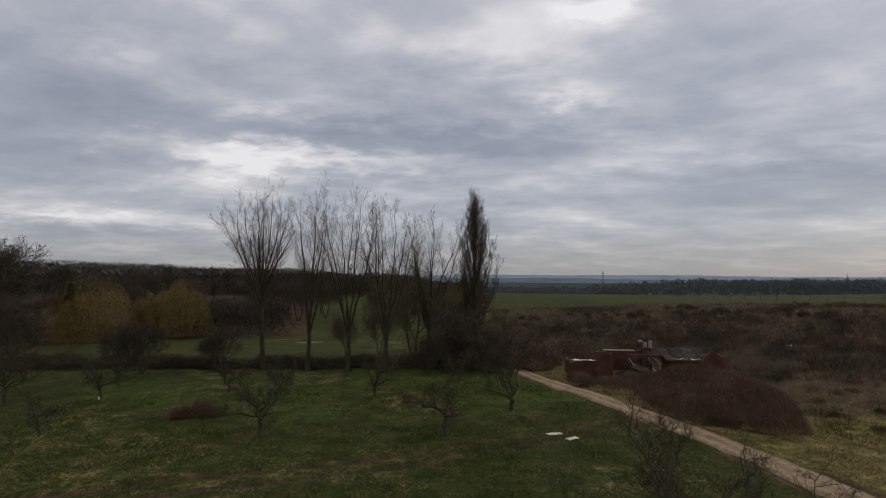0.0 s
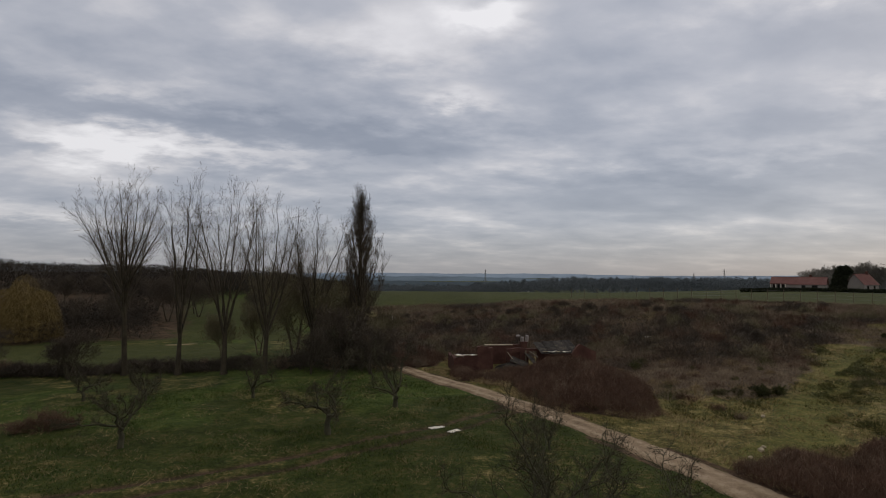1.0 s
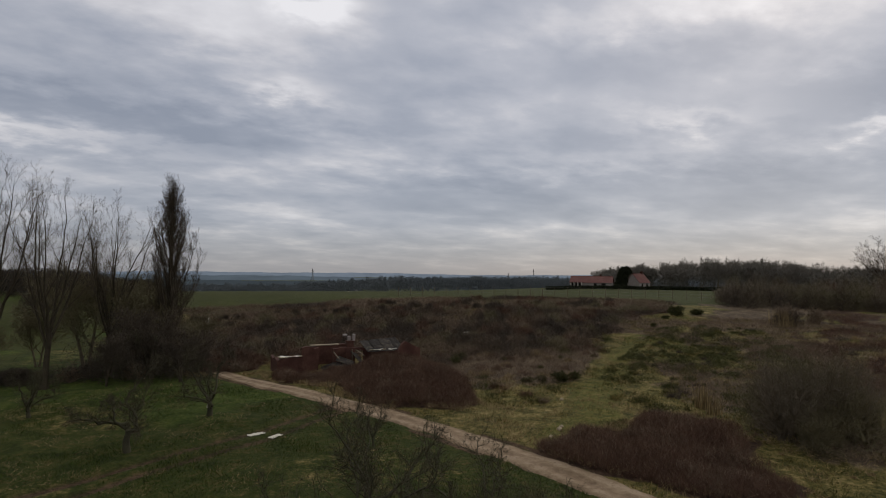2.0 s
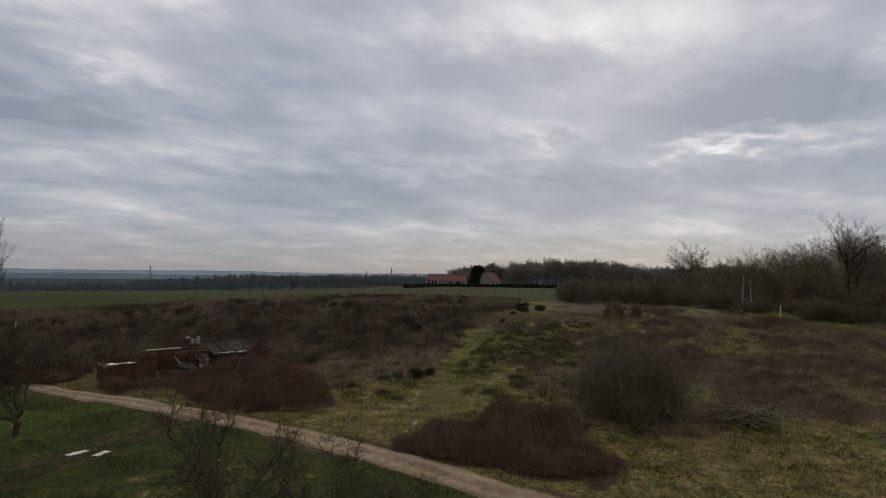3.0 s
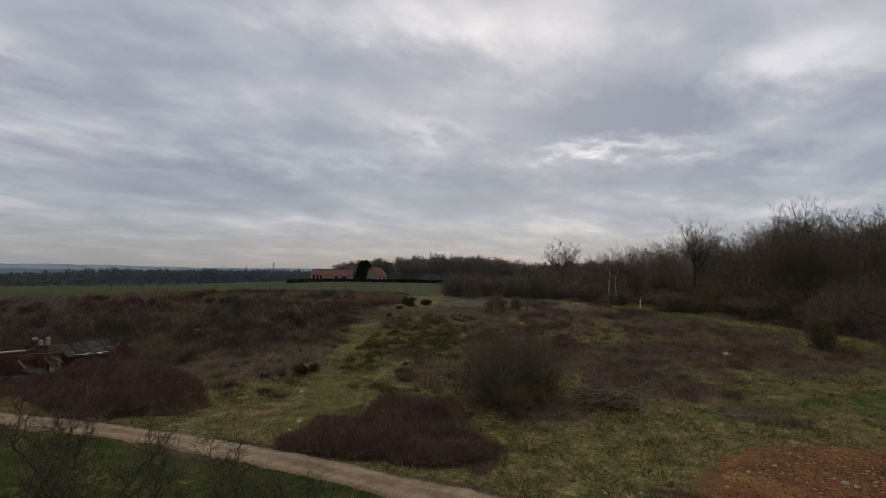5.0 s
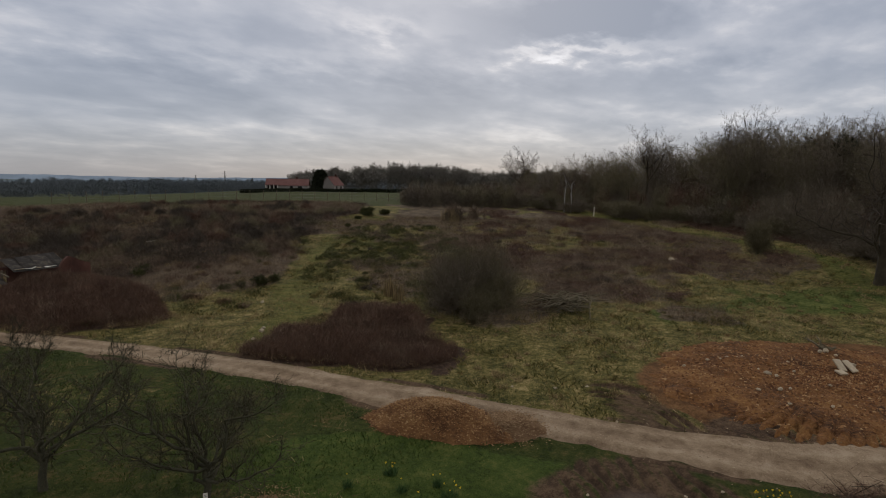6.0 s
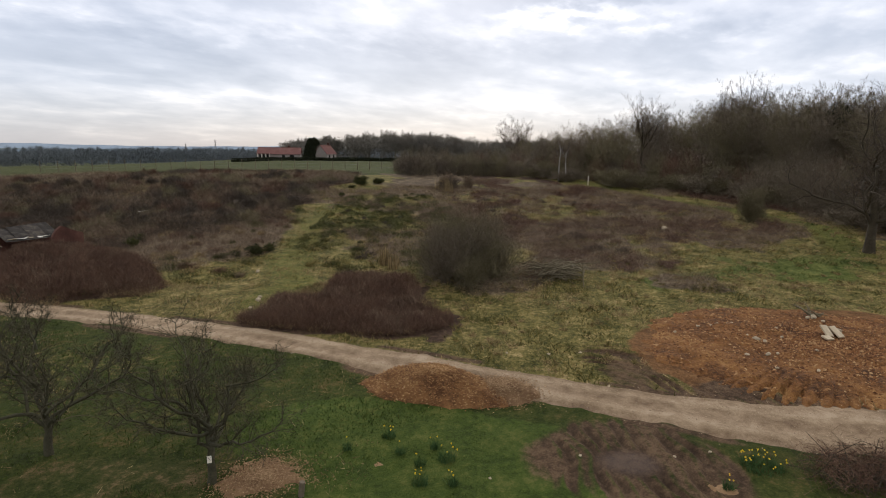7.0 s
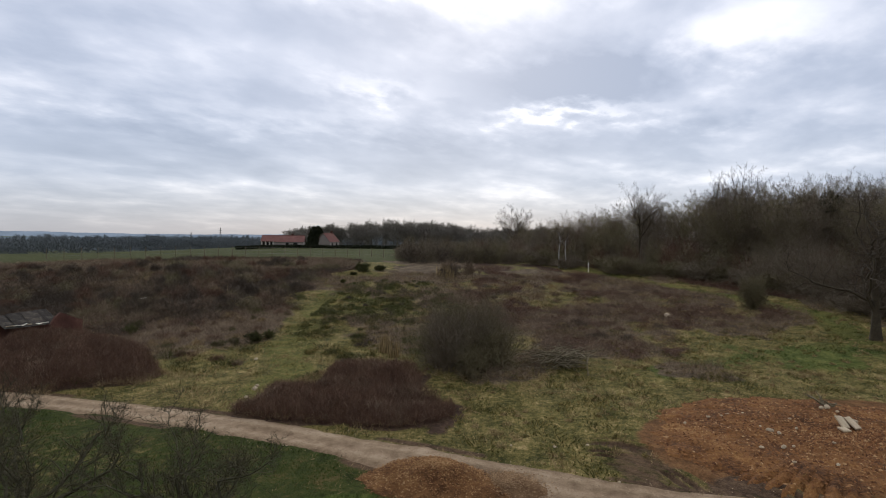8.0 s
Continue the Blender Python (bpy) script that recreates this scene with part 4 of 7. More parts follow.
# young trees among the poplars
many_trees("young_tree", OLIVE_TREES, [(-3.5, 66, 11.5), (0.2, 63, 10), (1.8, 66, 10.5), (6.6, 68, 6), (-8, 70, 7), (-11.5, 66, 6), (5.6, 58.5, 5.5)], "bare young tree with olive bark among the poplars", "young trees by the poplars", 2)
many_trees("young_tree", ROUND_TREES, [(2.0, 57.5, 7.5), (4.2, 54, 5.5), (6.5, 58, 4.5), (0.2, 59, 6), (-1.5, 55.5, 5), (-31.4, 53.5, 6.2), (-30.2, 55.5, 5.4), (-23.5, 57.4, 5.0), (-24.8, 58.6, 4.4), (-47, 60, 8.5), (-50, 56, 8), (-44, 57, 7), (-53, 62, 9.5)], "bare dark young tree in the hedge", "young trees by the poplars", 3)

# --- old apple trees in the orchard
APPLE_TWIGS = [(6, 0.24, 0.06, 8, 0.12, 46, 0.5, 0.6, 0.35), (4, 0.22, 0.08, 4, 0.1, 50, 0.55, 0.65, 0.45), (2, 0.2, 0.1, 0, 0, 0, 0, 0, 0.4)]
OLD_TWIGS = [(5, 0.26, 0.06, 8, 0.15, 48, 0.5, 0.6, 0.35), (4, 0.24, 0.08, 5, 0.1, 50, 0.55, 0.65, 0.45), (2, 0.2, 0.1, 0, 0, 0, 0, 0, 0.4)]
APPLES = [fan_tree("apple", 4.4, fork, half, n, s, BARK_APPLE, TWIG_APPLE, (20, 0.2, 48, 0.29), APPLE_TWIGS, 0.135, edge, 1.3, 0.036, 0.0065, 0.85, 1.4, ring, True) for fork, half, n, s, edge, ring in
          ((1.2, 2.7, 10, 37, 0.62, 0.12), (0.9, 2.5, 9, 33, 0.66, 0.12), (1.0, 2.2, 7, 35, 0.6, 0.2), (0.9, 2.0, 6, 38, 0.7, 0.15))]
APPLES += [fan_tree("old_apple", 4.2, fork, half, n, s, BARK_APPLE, TWIG_APPLE, (14, 0.2, 48, 0.3), OLD_TWIGS, 0.19, edge, 1.5, 0.04, 0.013, 0.7, 1.3, ring, True) for fork, half, n, s, edge, ring in
           ((1.1, 2.1, 5, 51, 0.6, 0.25), (0.8, 1.8, 5, 52, 0.72, 0.2), (1.2, 2.4, 6, 54, 0.62, 0.2))]
apple_first = {}


def apple(x, y, k, scale, turn, sink=0.1):
    if k in apple_first:
        base, size = apple_first[k]
        return copy_thing(base, on_ground(x, y, turn, sink, scale / size))
    apple_first[k] = tree("apple_tree", APPLES[k], on_ground(x, y, turn, sink, scale), "old bare apple tree with crooked spreading limbs", group="orchard trees"), scale


for x, y, k, s, turn in ((7.7, 18.6, 1, 1.2, 200), (9.4, 13.1, 0, 1.13, 80), (-24.7, 34.1, 4, 0.7, 90), (-27.0, 43.8, 6, 0.85, 150), (-18.2, 47.2, 4, 0.85, 10), (-11.3, 34.5, 6, 1.0, 270),
                         (-13.6, 46.5, 5, 0.75, 60), (-5.6, 45.8, 5, 0.85, 130), (0.15, 34.8, 4, 1.2, 220), (5.0, 40.6, 5, 1.2, 320), (-33.8, 42.8, 0, 1.15, 40), (-38, 47, 1, 1.2, 100), (12.4, 29.5, 3, 0.6, 10), (-30, 51, 6, 0.9, 75)):
    apple(x, y, k, s, turn)

# --- willows, conifer and dark trees at the far side of the orchard
def willow_meshes(seed, half, height):
    """A weeping dome: crooked limbs under curtains of fine hanging twigs that reach almost to the ground."""
    rng = random.Random(seed)
    spec = [(5, 0.06, 0.04, 9, 0.4, 46, 0.95, 0.55, 0.4), (6, 0.1, 0.03, 9, 0.3, 45, 0.5, 0.5, 0.3), (4, 0.12, 0.0, 0, 0, 0, 0, 0, 0.4)]
    out = [[] for _ in spec]
    grow(out, Vector((0, 0, -0.2)), Vector((0, 0, 1)), height * 0.5, 0.35, 0, spec, rng)
    nrng = np.random.default_rng(seed)
    n = 20000
    lobes = np.array([(0, 0, 0.62, 1.0)] + [(0.5 * math.cos(k * 1.26 + seed), 0.5 * math.sin(k * 1.26 + seed), 0.52, rng.uniform(0.7, 0.92)) for k in range(5)])
    pick = lobes[nrng.integers(0, len(lobes), n)]
    d = nrng.normal(size=(n, 3))
    d /= np.linalg.norm(d, axis=1, keepdims=True)
    d[:, 2] = np.abs(d[:, 2])
    f = 1 - 0.35 * nrng.random(n) ** 1.8
    top = np.stack([(pick[:, 0] + d[:, 0] * pick[:, 2] * f) * half, (pick[:, 1] + d[:, 1] * pick[:, 2] * f) * half, d[:, 2] * f * pick[:, 3] * height], 1)
    top[:, 2] = np.maximum(top[:, 2], 0.5)
    drop = np.minimum(top[:, 2] - 0.15, nrng.uniform(0.15, 0.75, n))
    end = top + np.stack([d[:, 0] * 0.35 + nrng.normal(0, 0.25, n), d[:, 1] * 0.35 + nrng.normal(0, 0.25, n), -drop], 1)
    co, tri = tube_arrays(out[0], 7)
    trunk = np_mesh("willow_trunk", co, tri, BARK, 3)
    c1, t1 = tube_arrays(out[1] + out[2], 3)
    side = np.cross(end - top, nrng.normal(size=(n, 3)))
    side *= 0.02 / (np.linalg.norm(side, axis=1, keepdims=True) + 1e-9)
    c2 = np.stack([top - side, top + side, end], 1).reshape(-1, 3)
    return [trunk, np_mesh("willow_crown", np.concatenate([c1, c2]), np.concatenate([t1, np.arange(3 * n).reshape(-1, 3) + len(c1)]), WILLOW, 3)]


for x, y, s, half, high in ((-51.4, 80.4, 4, 6.6, 9.3), (-46.0, 86.5, 5, 3.2, 6.6), (-40.6, 85.6, 6, 4.6, 9.2)):
    tree("willow_tree", willow_meshes(s, half, high), on_ground(x, y, s * 50, 0.1), "weeping willow glowing with yellow spring twigs", group="willows")


def conifer_meshes(height, spread, material, seed, n=5200):
    rng = np.random.default_rng(seed)
    f = rng.random(n) ** 0.7
    z = 0.06 * height + f * height * 0.92
    r = spread * (1 - f) * (0.75 + 0.35 * rng.random(n)) + 0.05
    a = rng.uniform(0, 6.28, n)
    inner = rng.uniform(0.45, 0.85, n)
    base = np.stack([np.cos(a) * r * inner, np.sin(a) * r * inner, z], 1)
    tip = base + np.stack([np.cos(a) * 0.55, np.sin(a) * 0.55, -0.22 + 0.3 * rng.random(n)], 1) * (0.6 + 0.6 * rng.random((n, 1)))
    co, tri = tube_arrays([[(Vector((0, 0, -0.2)), 0.2), (Vector((0, 0, height * 0.5)), 0.12), (Vector((0, 0, height * 0.97)), 0.02)]], 7)
    return [np_mesh("conifer_trunk", co, tri, BARK, 3), slivers("conifer_crown", base, tip, 0.16, material, rng)]


tree("conifer", conifer_meshes(8.4, 1.9, CONIFER, 3), on_ground(-53.2, 78.6), "slim yellow-green conifer beside the willows")
tree("conifer", conifer_meshes(7.6, 1.8, DARK_LEAF, 4), on_ground(-56.4, 83.5), "dark green conifer behind the willows")

rng = random.Random(5)
west = [(-58.5, 74, 15.5), (-63, 72, 16.5), (-64, 80, 14), (-62 + rng.uniform(-1, 1), 62 + rng.uniform(-3, 3), 9), (-60, 70, 10.5), (-56, 66, 8.5), (-66, 76, 11), (-52, 58, 6.5), (-47, 62, 5), (-55, 52, 6), (-60, 58, 8), (-50, 88, 8), (-58, 90, 9), (-43, 92, 7.5), (-36, 90, 6), (-31, 88, 6)]
for i in range(46):
    a, d = rng.uniform(-40, -4), rng.uniform(105, 190)
    x, y = d * math.sin(radians(a)), d * math.cos(radians(a))
    most = 10 + d * math.tan(radians(float(np.interp(a, [-40, -30, -20, -12, -4], [1.0, 0.85, 0.6, 0.3, -0.2])))) - float(gz(x, y))
    west.append((x, y, max(3.0, min(rng.uniform(5.0, 8.5), most))))
many_trees("bare_tree", ROUND_TREES, west, "bare dark hedgerow tree on the far slope", "trees west of the orchard", 6)

# --- the wood along the eastern edge
WOOD_SPRAY = [(5, 0.07, 0.03, 10, 0.12, 42, 0.4, 0.6, 0.3), (4, 0.09, 0.03, 6, 0.1, 42, 0.5, 0.65, 0.4), (2, 0.1, 0.04, 0, 0, 0, 0, 0, 0.4)]
WOOD_TREES = [fan_tree("wood_tree", 10, fork, half, n, 80 + i, BARK, mat, (12, 0.1, 44, 0.34), WOOD_SPRAY, 0.12, edge, 1.4, 0.012, 0.010, 0.6, 1.6, 0.1) for i, (fork, half, n, edge, mat) in
              enumerate(((2.0, 3.2, 9, 0.66, WOOD_TWIG), (2.3, 3.6, 10, 0.62, TWIG_OLIVE), (1.8, 2.6, 8, 0.74, WOOD_TWIG), (2.6, 3.0, 9, 0.68, TWIG_OLIVE), (2.0, 3.8, 10, 0.58, WOOD_TWIG)))]
rng = random.Random(9)
east = []
for i in range(124):
    a = rng.uniform(69, 108)
    edge = np.interp(a, [66, 73, 79, 84, 89, 94, 98, 108], [150, 116, 106, 104, 98, 90, 82, 70])
    d = edge + 46 * rng.random() ** 1.2 + 2
    top = np.interp(a, [66, 71, 75.5, 79, 81, 83.6, 86, 88, 91, 94, 98, 108], [1.2, 1.6, 2.2, 3.2, 4.2, 3.9, 4.0, 4.9, 4.9, 5.0, 5.2, 5.2])
    x, y = d * math.sin(radians(a)), d * math.cos(radians(a))
    h = 10 + d * math.tan(radians(top + (rng.uniform(-1.7, -0.5) if i % 2 else rng.uniform(-0.6, 0.25)))) - float(gz(x, y))
    east.append((x, y, max(6, h)))
many_trees("wood_tree", WOOD_TREES, east, "bare deciduous tree at the edge of the wood", "trees of the wood", 10)
for a, d, el, fork, half, s in ((68.4, 165, 2.9, 0.3, 5.8, 1), (89.6, 112, 6.6, 0.5, 5.8, 2), (87.8, 116, 5.7, 0.5, 3.6, 3), (80.7, 112, 4.8, 0.42, 5.0, 4), (92.6, 108, 5.0, 0.45, 4.8, 5), (98.2, 100, 5.2, 0.45, 4.6, 6)):
    x, y = d * math.sin(radians(a)), d * math.cos(radians(a))
    h = 10 + d * math.tan(radians(el)) - float(gz(x, y))
    tree("tall_tree", fan_tree("tall_tree", h, h * fork, half, 11, 200 + s, BARK, TWIG, (12, 0.12, 42, 0.34), WOOD_SPRAY, 0.24, 0.74, 1.15, 0.011, 0.017 if s == 1 else 0.010, 0.8, 1.25, 0.1, True), on_ground(x, y, s * 60), "tall bare tree with a rounded crown above the wood", group="tall trees over the wood")
back = []
for i in range(84):
    a = rng.uniform(44.5, 72)
    d = rng.uniform(228, 262)
    top = np.interp(a, [44, 46, 50, 55, 60, 66, 70], [0.2, 0.8, 1.2, 1.8, 1.5, 1.0, 1.2]) + rng.uniform(-0.55, 0.15)
    x, y = d * math.sin(radians(a)), d * math.cos(radians(a))
    back.append((x, y, 10 + d * math.tan(radians(top)) - float(gz(x, y))))
many_trees("bare_tree", FAR_TREES, back, "bare tree in the wood behind the houses", "trees behind the houses", 12)
for a, d, top, s in ((94.3, 106, 4.3, 1), (96.3, 104, 4.5, 2), (90.0, 104, 2.6, 3)):
    x, y = d * math.sin(radians(a)), d * math.cos(radians(a))
    h = 10 + d * math.tan(radians(top)) - float(gz(x, y))
    co, tri = tube_arrays([[(Vector((0, 0, -0.2)), 0.28), (Vector((0.2, 0.1, h * 0.4)), 0.22), (Vector((0, 0.2, h * 0.85)), 0.06)]], 7)
    nrng = np.random.default_rng(60 + s)
    b, t = bush_cloud([(0, 0, 2.7, 4.0), (1.6, 0.6, 1.9, 2.6), (-1.5, -0.5, 2.0, 2.2)], 1300, 0.6, nrng)
    lift = (h - 4.0 - float(land(0, 0)), 0)[0]
    tree("pine_tree", [np_mesh("pine_trunk", co, tri, BARK, 3), slivers("pine_crown", b + (0, 0, lift), t + (0, 0, lift), 0.14, DARK_LEAF, nrng)], on_ground(x, y), "dark evergreen with a rounded crown in the bare wood", group="pines in the wood")

BIRCH_BARK = surface("birch_bark", [(0.2, 0.19, 0.17), (0.38, 0.36, 0.33), (0.52, 0.5, 0.46)], 1.5, 9, 0.3, warmth=0.3)
for a, d, h, s in ((72.9, 107, 8.0, 1), (73.6, 106, 7.2, 2)):
    x, y = d * math.sin(radians(a)), d * math.cos(radians(a))
    tree("birch_tree", fan_tree("birch", h, h * 0.62, 1.5, 5, 300 + s, BIRCH_BARK, TWIG, (9, 0.15, 40, 0.36), WOOD_SPRAY, 0.12, 0.7, 1.2, 0.012, 0.009, 0.6, 1.2, 0.1, True), on_ground(x, y, s * 70), "slim birch with a pale trunk before the wood", group="birches")

OAK_TWIGS = [(6, 0.24, 0.03, 8, 0.15, 50, 0.5, 0.6, 0.35), (4, 0.24, 0.03, 5, 0.1, 48, 0.55, 0.65, 0.4), (2, 0.2, 0.02, 0, 0, 0, 0, 0, 0.4)]
tree("oak_tree", fan_tree("oak", 16.0, 5.2, 6.0, 12, 44, BARK, TWIG, (17, 0.15, 56, 0.25), OAK_TWIGS, 0.4, 0.5, 1.9, 0.032, 0.014, 0.35, 1.9, 0.05, True), on_ground(62.0, -10.4, 30), "gnarled bare oak with twisted heavy limbs")

# --- shrubs
SHRUB = [(5, 0.14, 0.05, 8, 0.1, 40, 0.55, 0.6, 0.4), (4, 0.16, 0.06, 7, 0.1, 42, 0.55, 0.65, 0.4), (3, 0.18, 0.05, 5, 0.1, 42, 0.6, 0.7, 0.5), (2, 0.2, 0.04, 0, 0, 0, 0, 0, 0.4)]


def shrub_mesh(name, length, seed, stems, material, width, fan=0.75):
    rng = random.Random(seed)
    out = [[] for _ in SHRUB]
    for s in range(stems):
        a = rng.uniform(0, 6.28)
        f = fan * math.sqrt(rng.random())
        grow(out, Vector((rng.gauss(0, 0.12), rng.gauss(0, 0.12), -0.1)), Vector((math.cos(a) * f, math.sin(a) * f, 1)).normalized(), length * rng.uniform(0.75, 1.1), 0.03, 0, SHRUB, rng)
    co, tri = sliver_arrays([ln for lev in out for ln in lev], width / 2, np.random.default_rng(seed))
    top = np.percentile(co[:, 2], 99.5)
    return np_mesh(name, co * (length / top), tri, material, 3)


def shrubs(name, meshes, spots, label, group, seed, category="shrub"):
    rng = random.Random(seed)
    for x, y, h in spots:
        ob = new(name, meshes[rng.randrange(len(meshes))])
        ob.matrix_basis = on_ground(x, y, rng.uniform(0, 360), 0.05, h) @ Matrix.Diagonal((rng.uniform(1.0, 1.5), rng.uniform(1.0, 1.5), rng.uniform(0.7, 1.05), 1))
        tagged(ob, label, category, group)


big_bush = thing("bush", on_ground(36.8, 18.3, 20, 0.1), "large rounded bare bush with fine olive-brown twigs", "bush")
LOBES = [shrub_mesh("bush_lobe", 1.0, 1 + k, 15, (TWIG_OLIVE, TWIG_OLIVE, WOOD_TWIG)[k], 0.0042, 0.8) for k in range(3)]
for k, (x, y, w, h) in enumerate(((0, 0, 4.6, 5.1), (1.7, 0.9, 3.9, 4.1), (-1.8, 0.9, 4.0, 4.4), (0.9, -1.9, 3.4, 3.2), (-1.4, -1.7, 3.6, 3.5), (2.9, -1.0, 2.8, 2.2), (-3.1, -0.6, 3.0, 2.5), (0.3, 2.4, 3.4, 3.4), (-0.5, -0.6, 4.0, 4.6))):
    lobe = mesh_part("branch_clump", LOBES[k % 3], big_bush)
    lobe.matrix_basis = pose(x, y, 0, 0, 0, k * 77) @ Matrix.Diagonal((w, w, h * 1.2, 1))
SHRUBS = [shrub_mesh("shrub", 1.0, 20 + i, 9, (TWIG_RED, TWIG, TWIG_GREY, TWIG)[i], 0.016) for i in range(4)]
GORSES = [shrub_mesh("gorse", 0.85, 30 + i, 10, GORSE, 0.05, 1.1) for i in range(2)]
rng = random.Random(14)
belt = []
for i in range(150):
    a, d = rng.uniform(4, 47), rng.uniform(68, 112)
    if a > 34 and d > 96 and rng.random() < 0.6:
        continue
    belt.append((d * math.sin(radians(a)), d * math.cos(radians(a)), rng.uniform(0.8, 1.7)))
shrubs("shrub", SHRUBS, belt, "bare brown scrub bush below the field", "bushes of the scrub belt", 15)
edge = []
for i in range(96):
    a = rng.uniform(57, 108)
    d = np.interp(a, [57, 66, 73, 79, 84, 89, 94, 98, 108], [128, 118, 108, 100, 96, 90, 82, 76, 66]) + rng.uniform(-2, 9)
    edge.append((d * math.sin(radians(a)), d * math.cos(radians(a)), rng.uniform(2.2, 4.0)))
shrubs("shrub", [shrub_mesh("shrub", 1.0, 27, 9, WOOD_TWIG, 0.016), shrub_mesh("shrub", 1.0, 26, 9, TWIG_OLIVE, 0.016)], edge, "dense bare shrub at the foot of the wood", "bushes along the wood", 16)
shrubs("shrub", SHRUBS, [(80.5, 43.5, 2.4), (83, 44.5, 3.0), (85.5, 42, 2.6), (47, 66, 2.0), (51, 57, 1.6), (57, 55.5, 1.6), (29, 62, 1.8), (31, 64, 1.5)] , "bare brown bush on the bank", "bushes on the bank", 17)
shrubs("gorse_bush", GORSES, [(77, 59, 1.7), (79.5, 57, 1.5), (75.4, 57.6, 1.1), (72, 57, 0.8), (65, 53.5, 0.8), (34.4, 38.6, 1.1), (33.0, 39.4, 0.8), (36.0, 38.4, 0.9), (31.6, 39.8, 0.7), (32, 52, 1.0), (30.5, 50.5, 0.9)],
       "low dark green gorse bush in rough grass", "gorse bushes", 18)
slim_bush = new("bush", shrub_mesh("upright_bush", 1.0, 41, 34, TWIG_OLIVE, 0.014, 0.5))
slim_bush.matrix_basis = on_ground(73.4, -0.8, 0, 0.05, 3.7) @ Matrix.Diagonal((0.72, 0.72, 1.0, 1))
tagged(slim_bush, "upright dense olive-brown bush beside the green path", "bush")
shrubs("shrub", [SHRUBS[0]], [(-17.2, 38.9, 1.3), (-16.2, 39.4, 1.1), (-18.4, 38.6, 1.0)], "low reddish bare bush in the orchard", "reddish orchard bushes", 20)
shrubs("shrub", SHRUBS[1:], [(-23.5, 59, 1.6), (-26, 59.5, 1.7), (-28, 60, 1.6), (-30.5, 60, 1.8), (-33, 60.5, 1.7), (-36, 61, 1.6), (-20, 60.5, 1.3), (-17, 61, 1.3), (-12, 60, 1.2), (-8, 60, 1.3), (-40, 61, 1.5), (-44, 60, 1.6), (-4.2, 59, 1.6), (9.5, 57, 1.4), (7, 62, 2.0), (1, 57.5, 1.8)], "bare hedge bush along the orchard's end", "orchard hedge bushes", 22)

# --- thickets and dry weeds, which nobody could count
bases, tips = [], []
for cx, cy, rx, ry, turn, h in BRAMBLES:
    n = int(rx * ry * 3600)
    x, y, r = disc(n, cx, cy, rx * 1.25, ry * 1.25, turn)
    xw, yw = warp(x, y, 1.6)
    r = ellipse(xw, yw, cx, cy, rx, ry, turn)
    keep = (r < 1.2) & (RNG.random(n) > 0.85 * np.minimum(r, 1.1) ** 4)
    x, y, r = x[keep], y[keep], r[keep]
    hh = 0.12 + h * np.clip(1.0 - (r / 1.2) ** 2.0, 0, 1) ** 0.7 * (0.35 + 1.1 * blobs(x, y, 1.0, 3.0))
    b, t = tangle(x, y, hh, 0.6, 0.5)
    bases.append(b), tips.append(t)
b, t = np.concatenate(bases), np.concatenate(tips)
pale = RNG.random(len(b)) < 0.07 + 0.25 * (blobs(b[:, 0], b[:, 1], 0.9, 4.0) > 0.68)
stuff("bramble_thicket", slivers("bramble_thicket", b[~pale], t[~pale], 0.017, TWIG_RED), "dense reddish-brown leafless bramble thicket", "brambles")
stuff("dry_stalks", slivers("dry_stalks", b[pale], t[pale], 0.024, TWIG_GREY), "pale dead stalks standing in the brambles", "weeds")


x = np.concatenate([RNG.uniform(-48, -2, 30000), RNG.normal(3.0, 3.2, 16000)])
y = np.concatenate([RNG.normal(60.0, 0.9, 30000), RNG.normal(60.5, 2.6, 16000)])
tall = np.concatenate([np.full(30000, 1.25), np.full(16000, 3.4)])
ok = (np.abs(beyond_track(x, y)) > 1.3) & (blobs(x, y, 2.2, 3.0) > 0.3)
x, y, tall = x[ok], y[ok], tall[ok]
b, t = tangle(x, y, tall * (0.35 + 0.8 * blobs(x, y, 1.8, 6.0)), 0.8)
stuff("orchard_hedge", slivers("orchard_hedge", b, t, 0.035, TWIG), "dark leafless hedge and undergrowth at the foot of the poplars", "hedge")
bases, tips = [], []
for cx, cy, rx, ry, turn, h in BRAMBLES:
    n = int(rx * ry * 260)
    a = RNG.uniform(0, 2 * np.pi, n)
    f = RNG.normal(1.05, 0.09, n)
    c, s = math.cos(radians(turn)), math.sin(radians(turn))
    u, v = rx * f * np.cos(a), ry * f * np.sin(a)
    x, y = cx + u * c - v * s, cy + u * s + v * c
    keep = (blobs(x, y, 1.2, 12.0) > 0.4) & (np.abs(beyond_track(x, y)) > 1.0)
    b, t = tangle(x[keep], y[keep], 0.25, 0.4, 0.5)
    bases.append(b), tips.append(t)
stuff("dead_grass", slivers("dead_grass", np.concatenate(bases), np.concatenate(tips), 0.022, STRAW), "fringe of pale dead grass round the brambles", "grass")


def cover(n, d0, d1, a0, a1, mask, low=0.45):
    x, y = wedge(n, d0, d1, a0, a1)
    keep = ground_masks(x, y)[mask] > low + (1 - low) * 0.6 * RNG.random(n)
    return x[keep], y[keep]


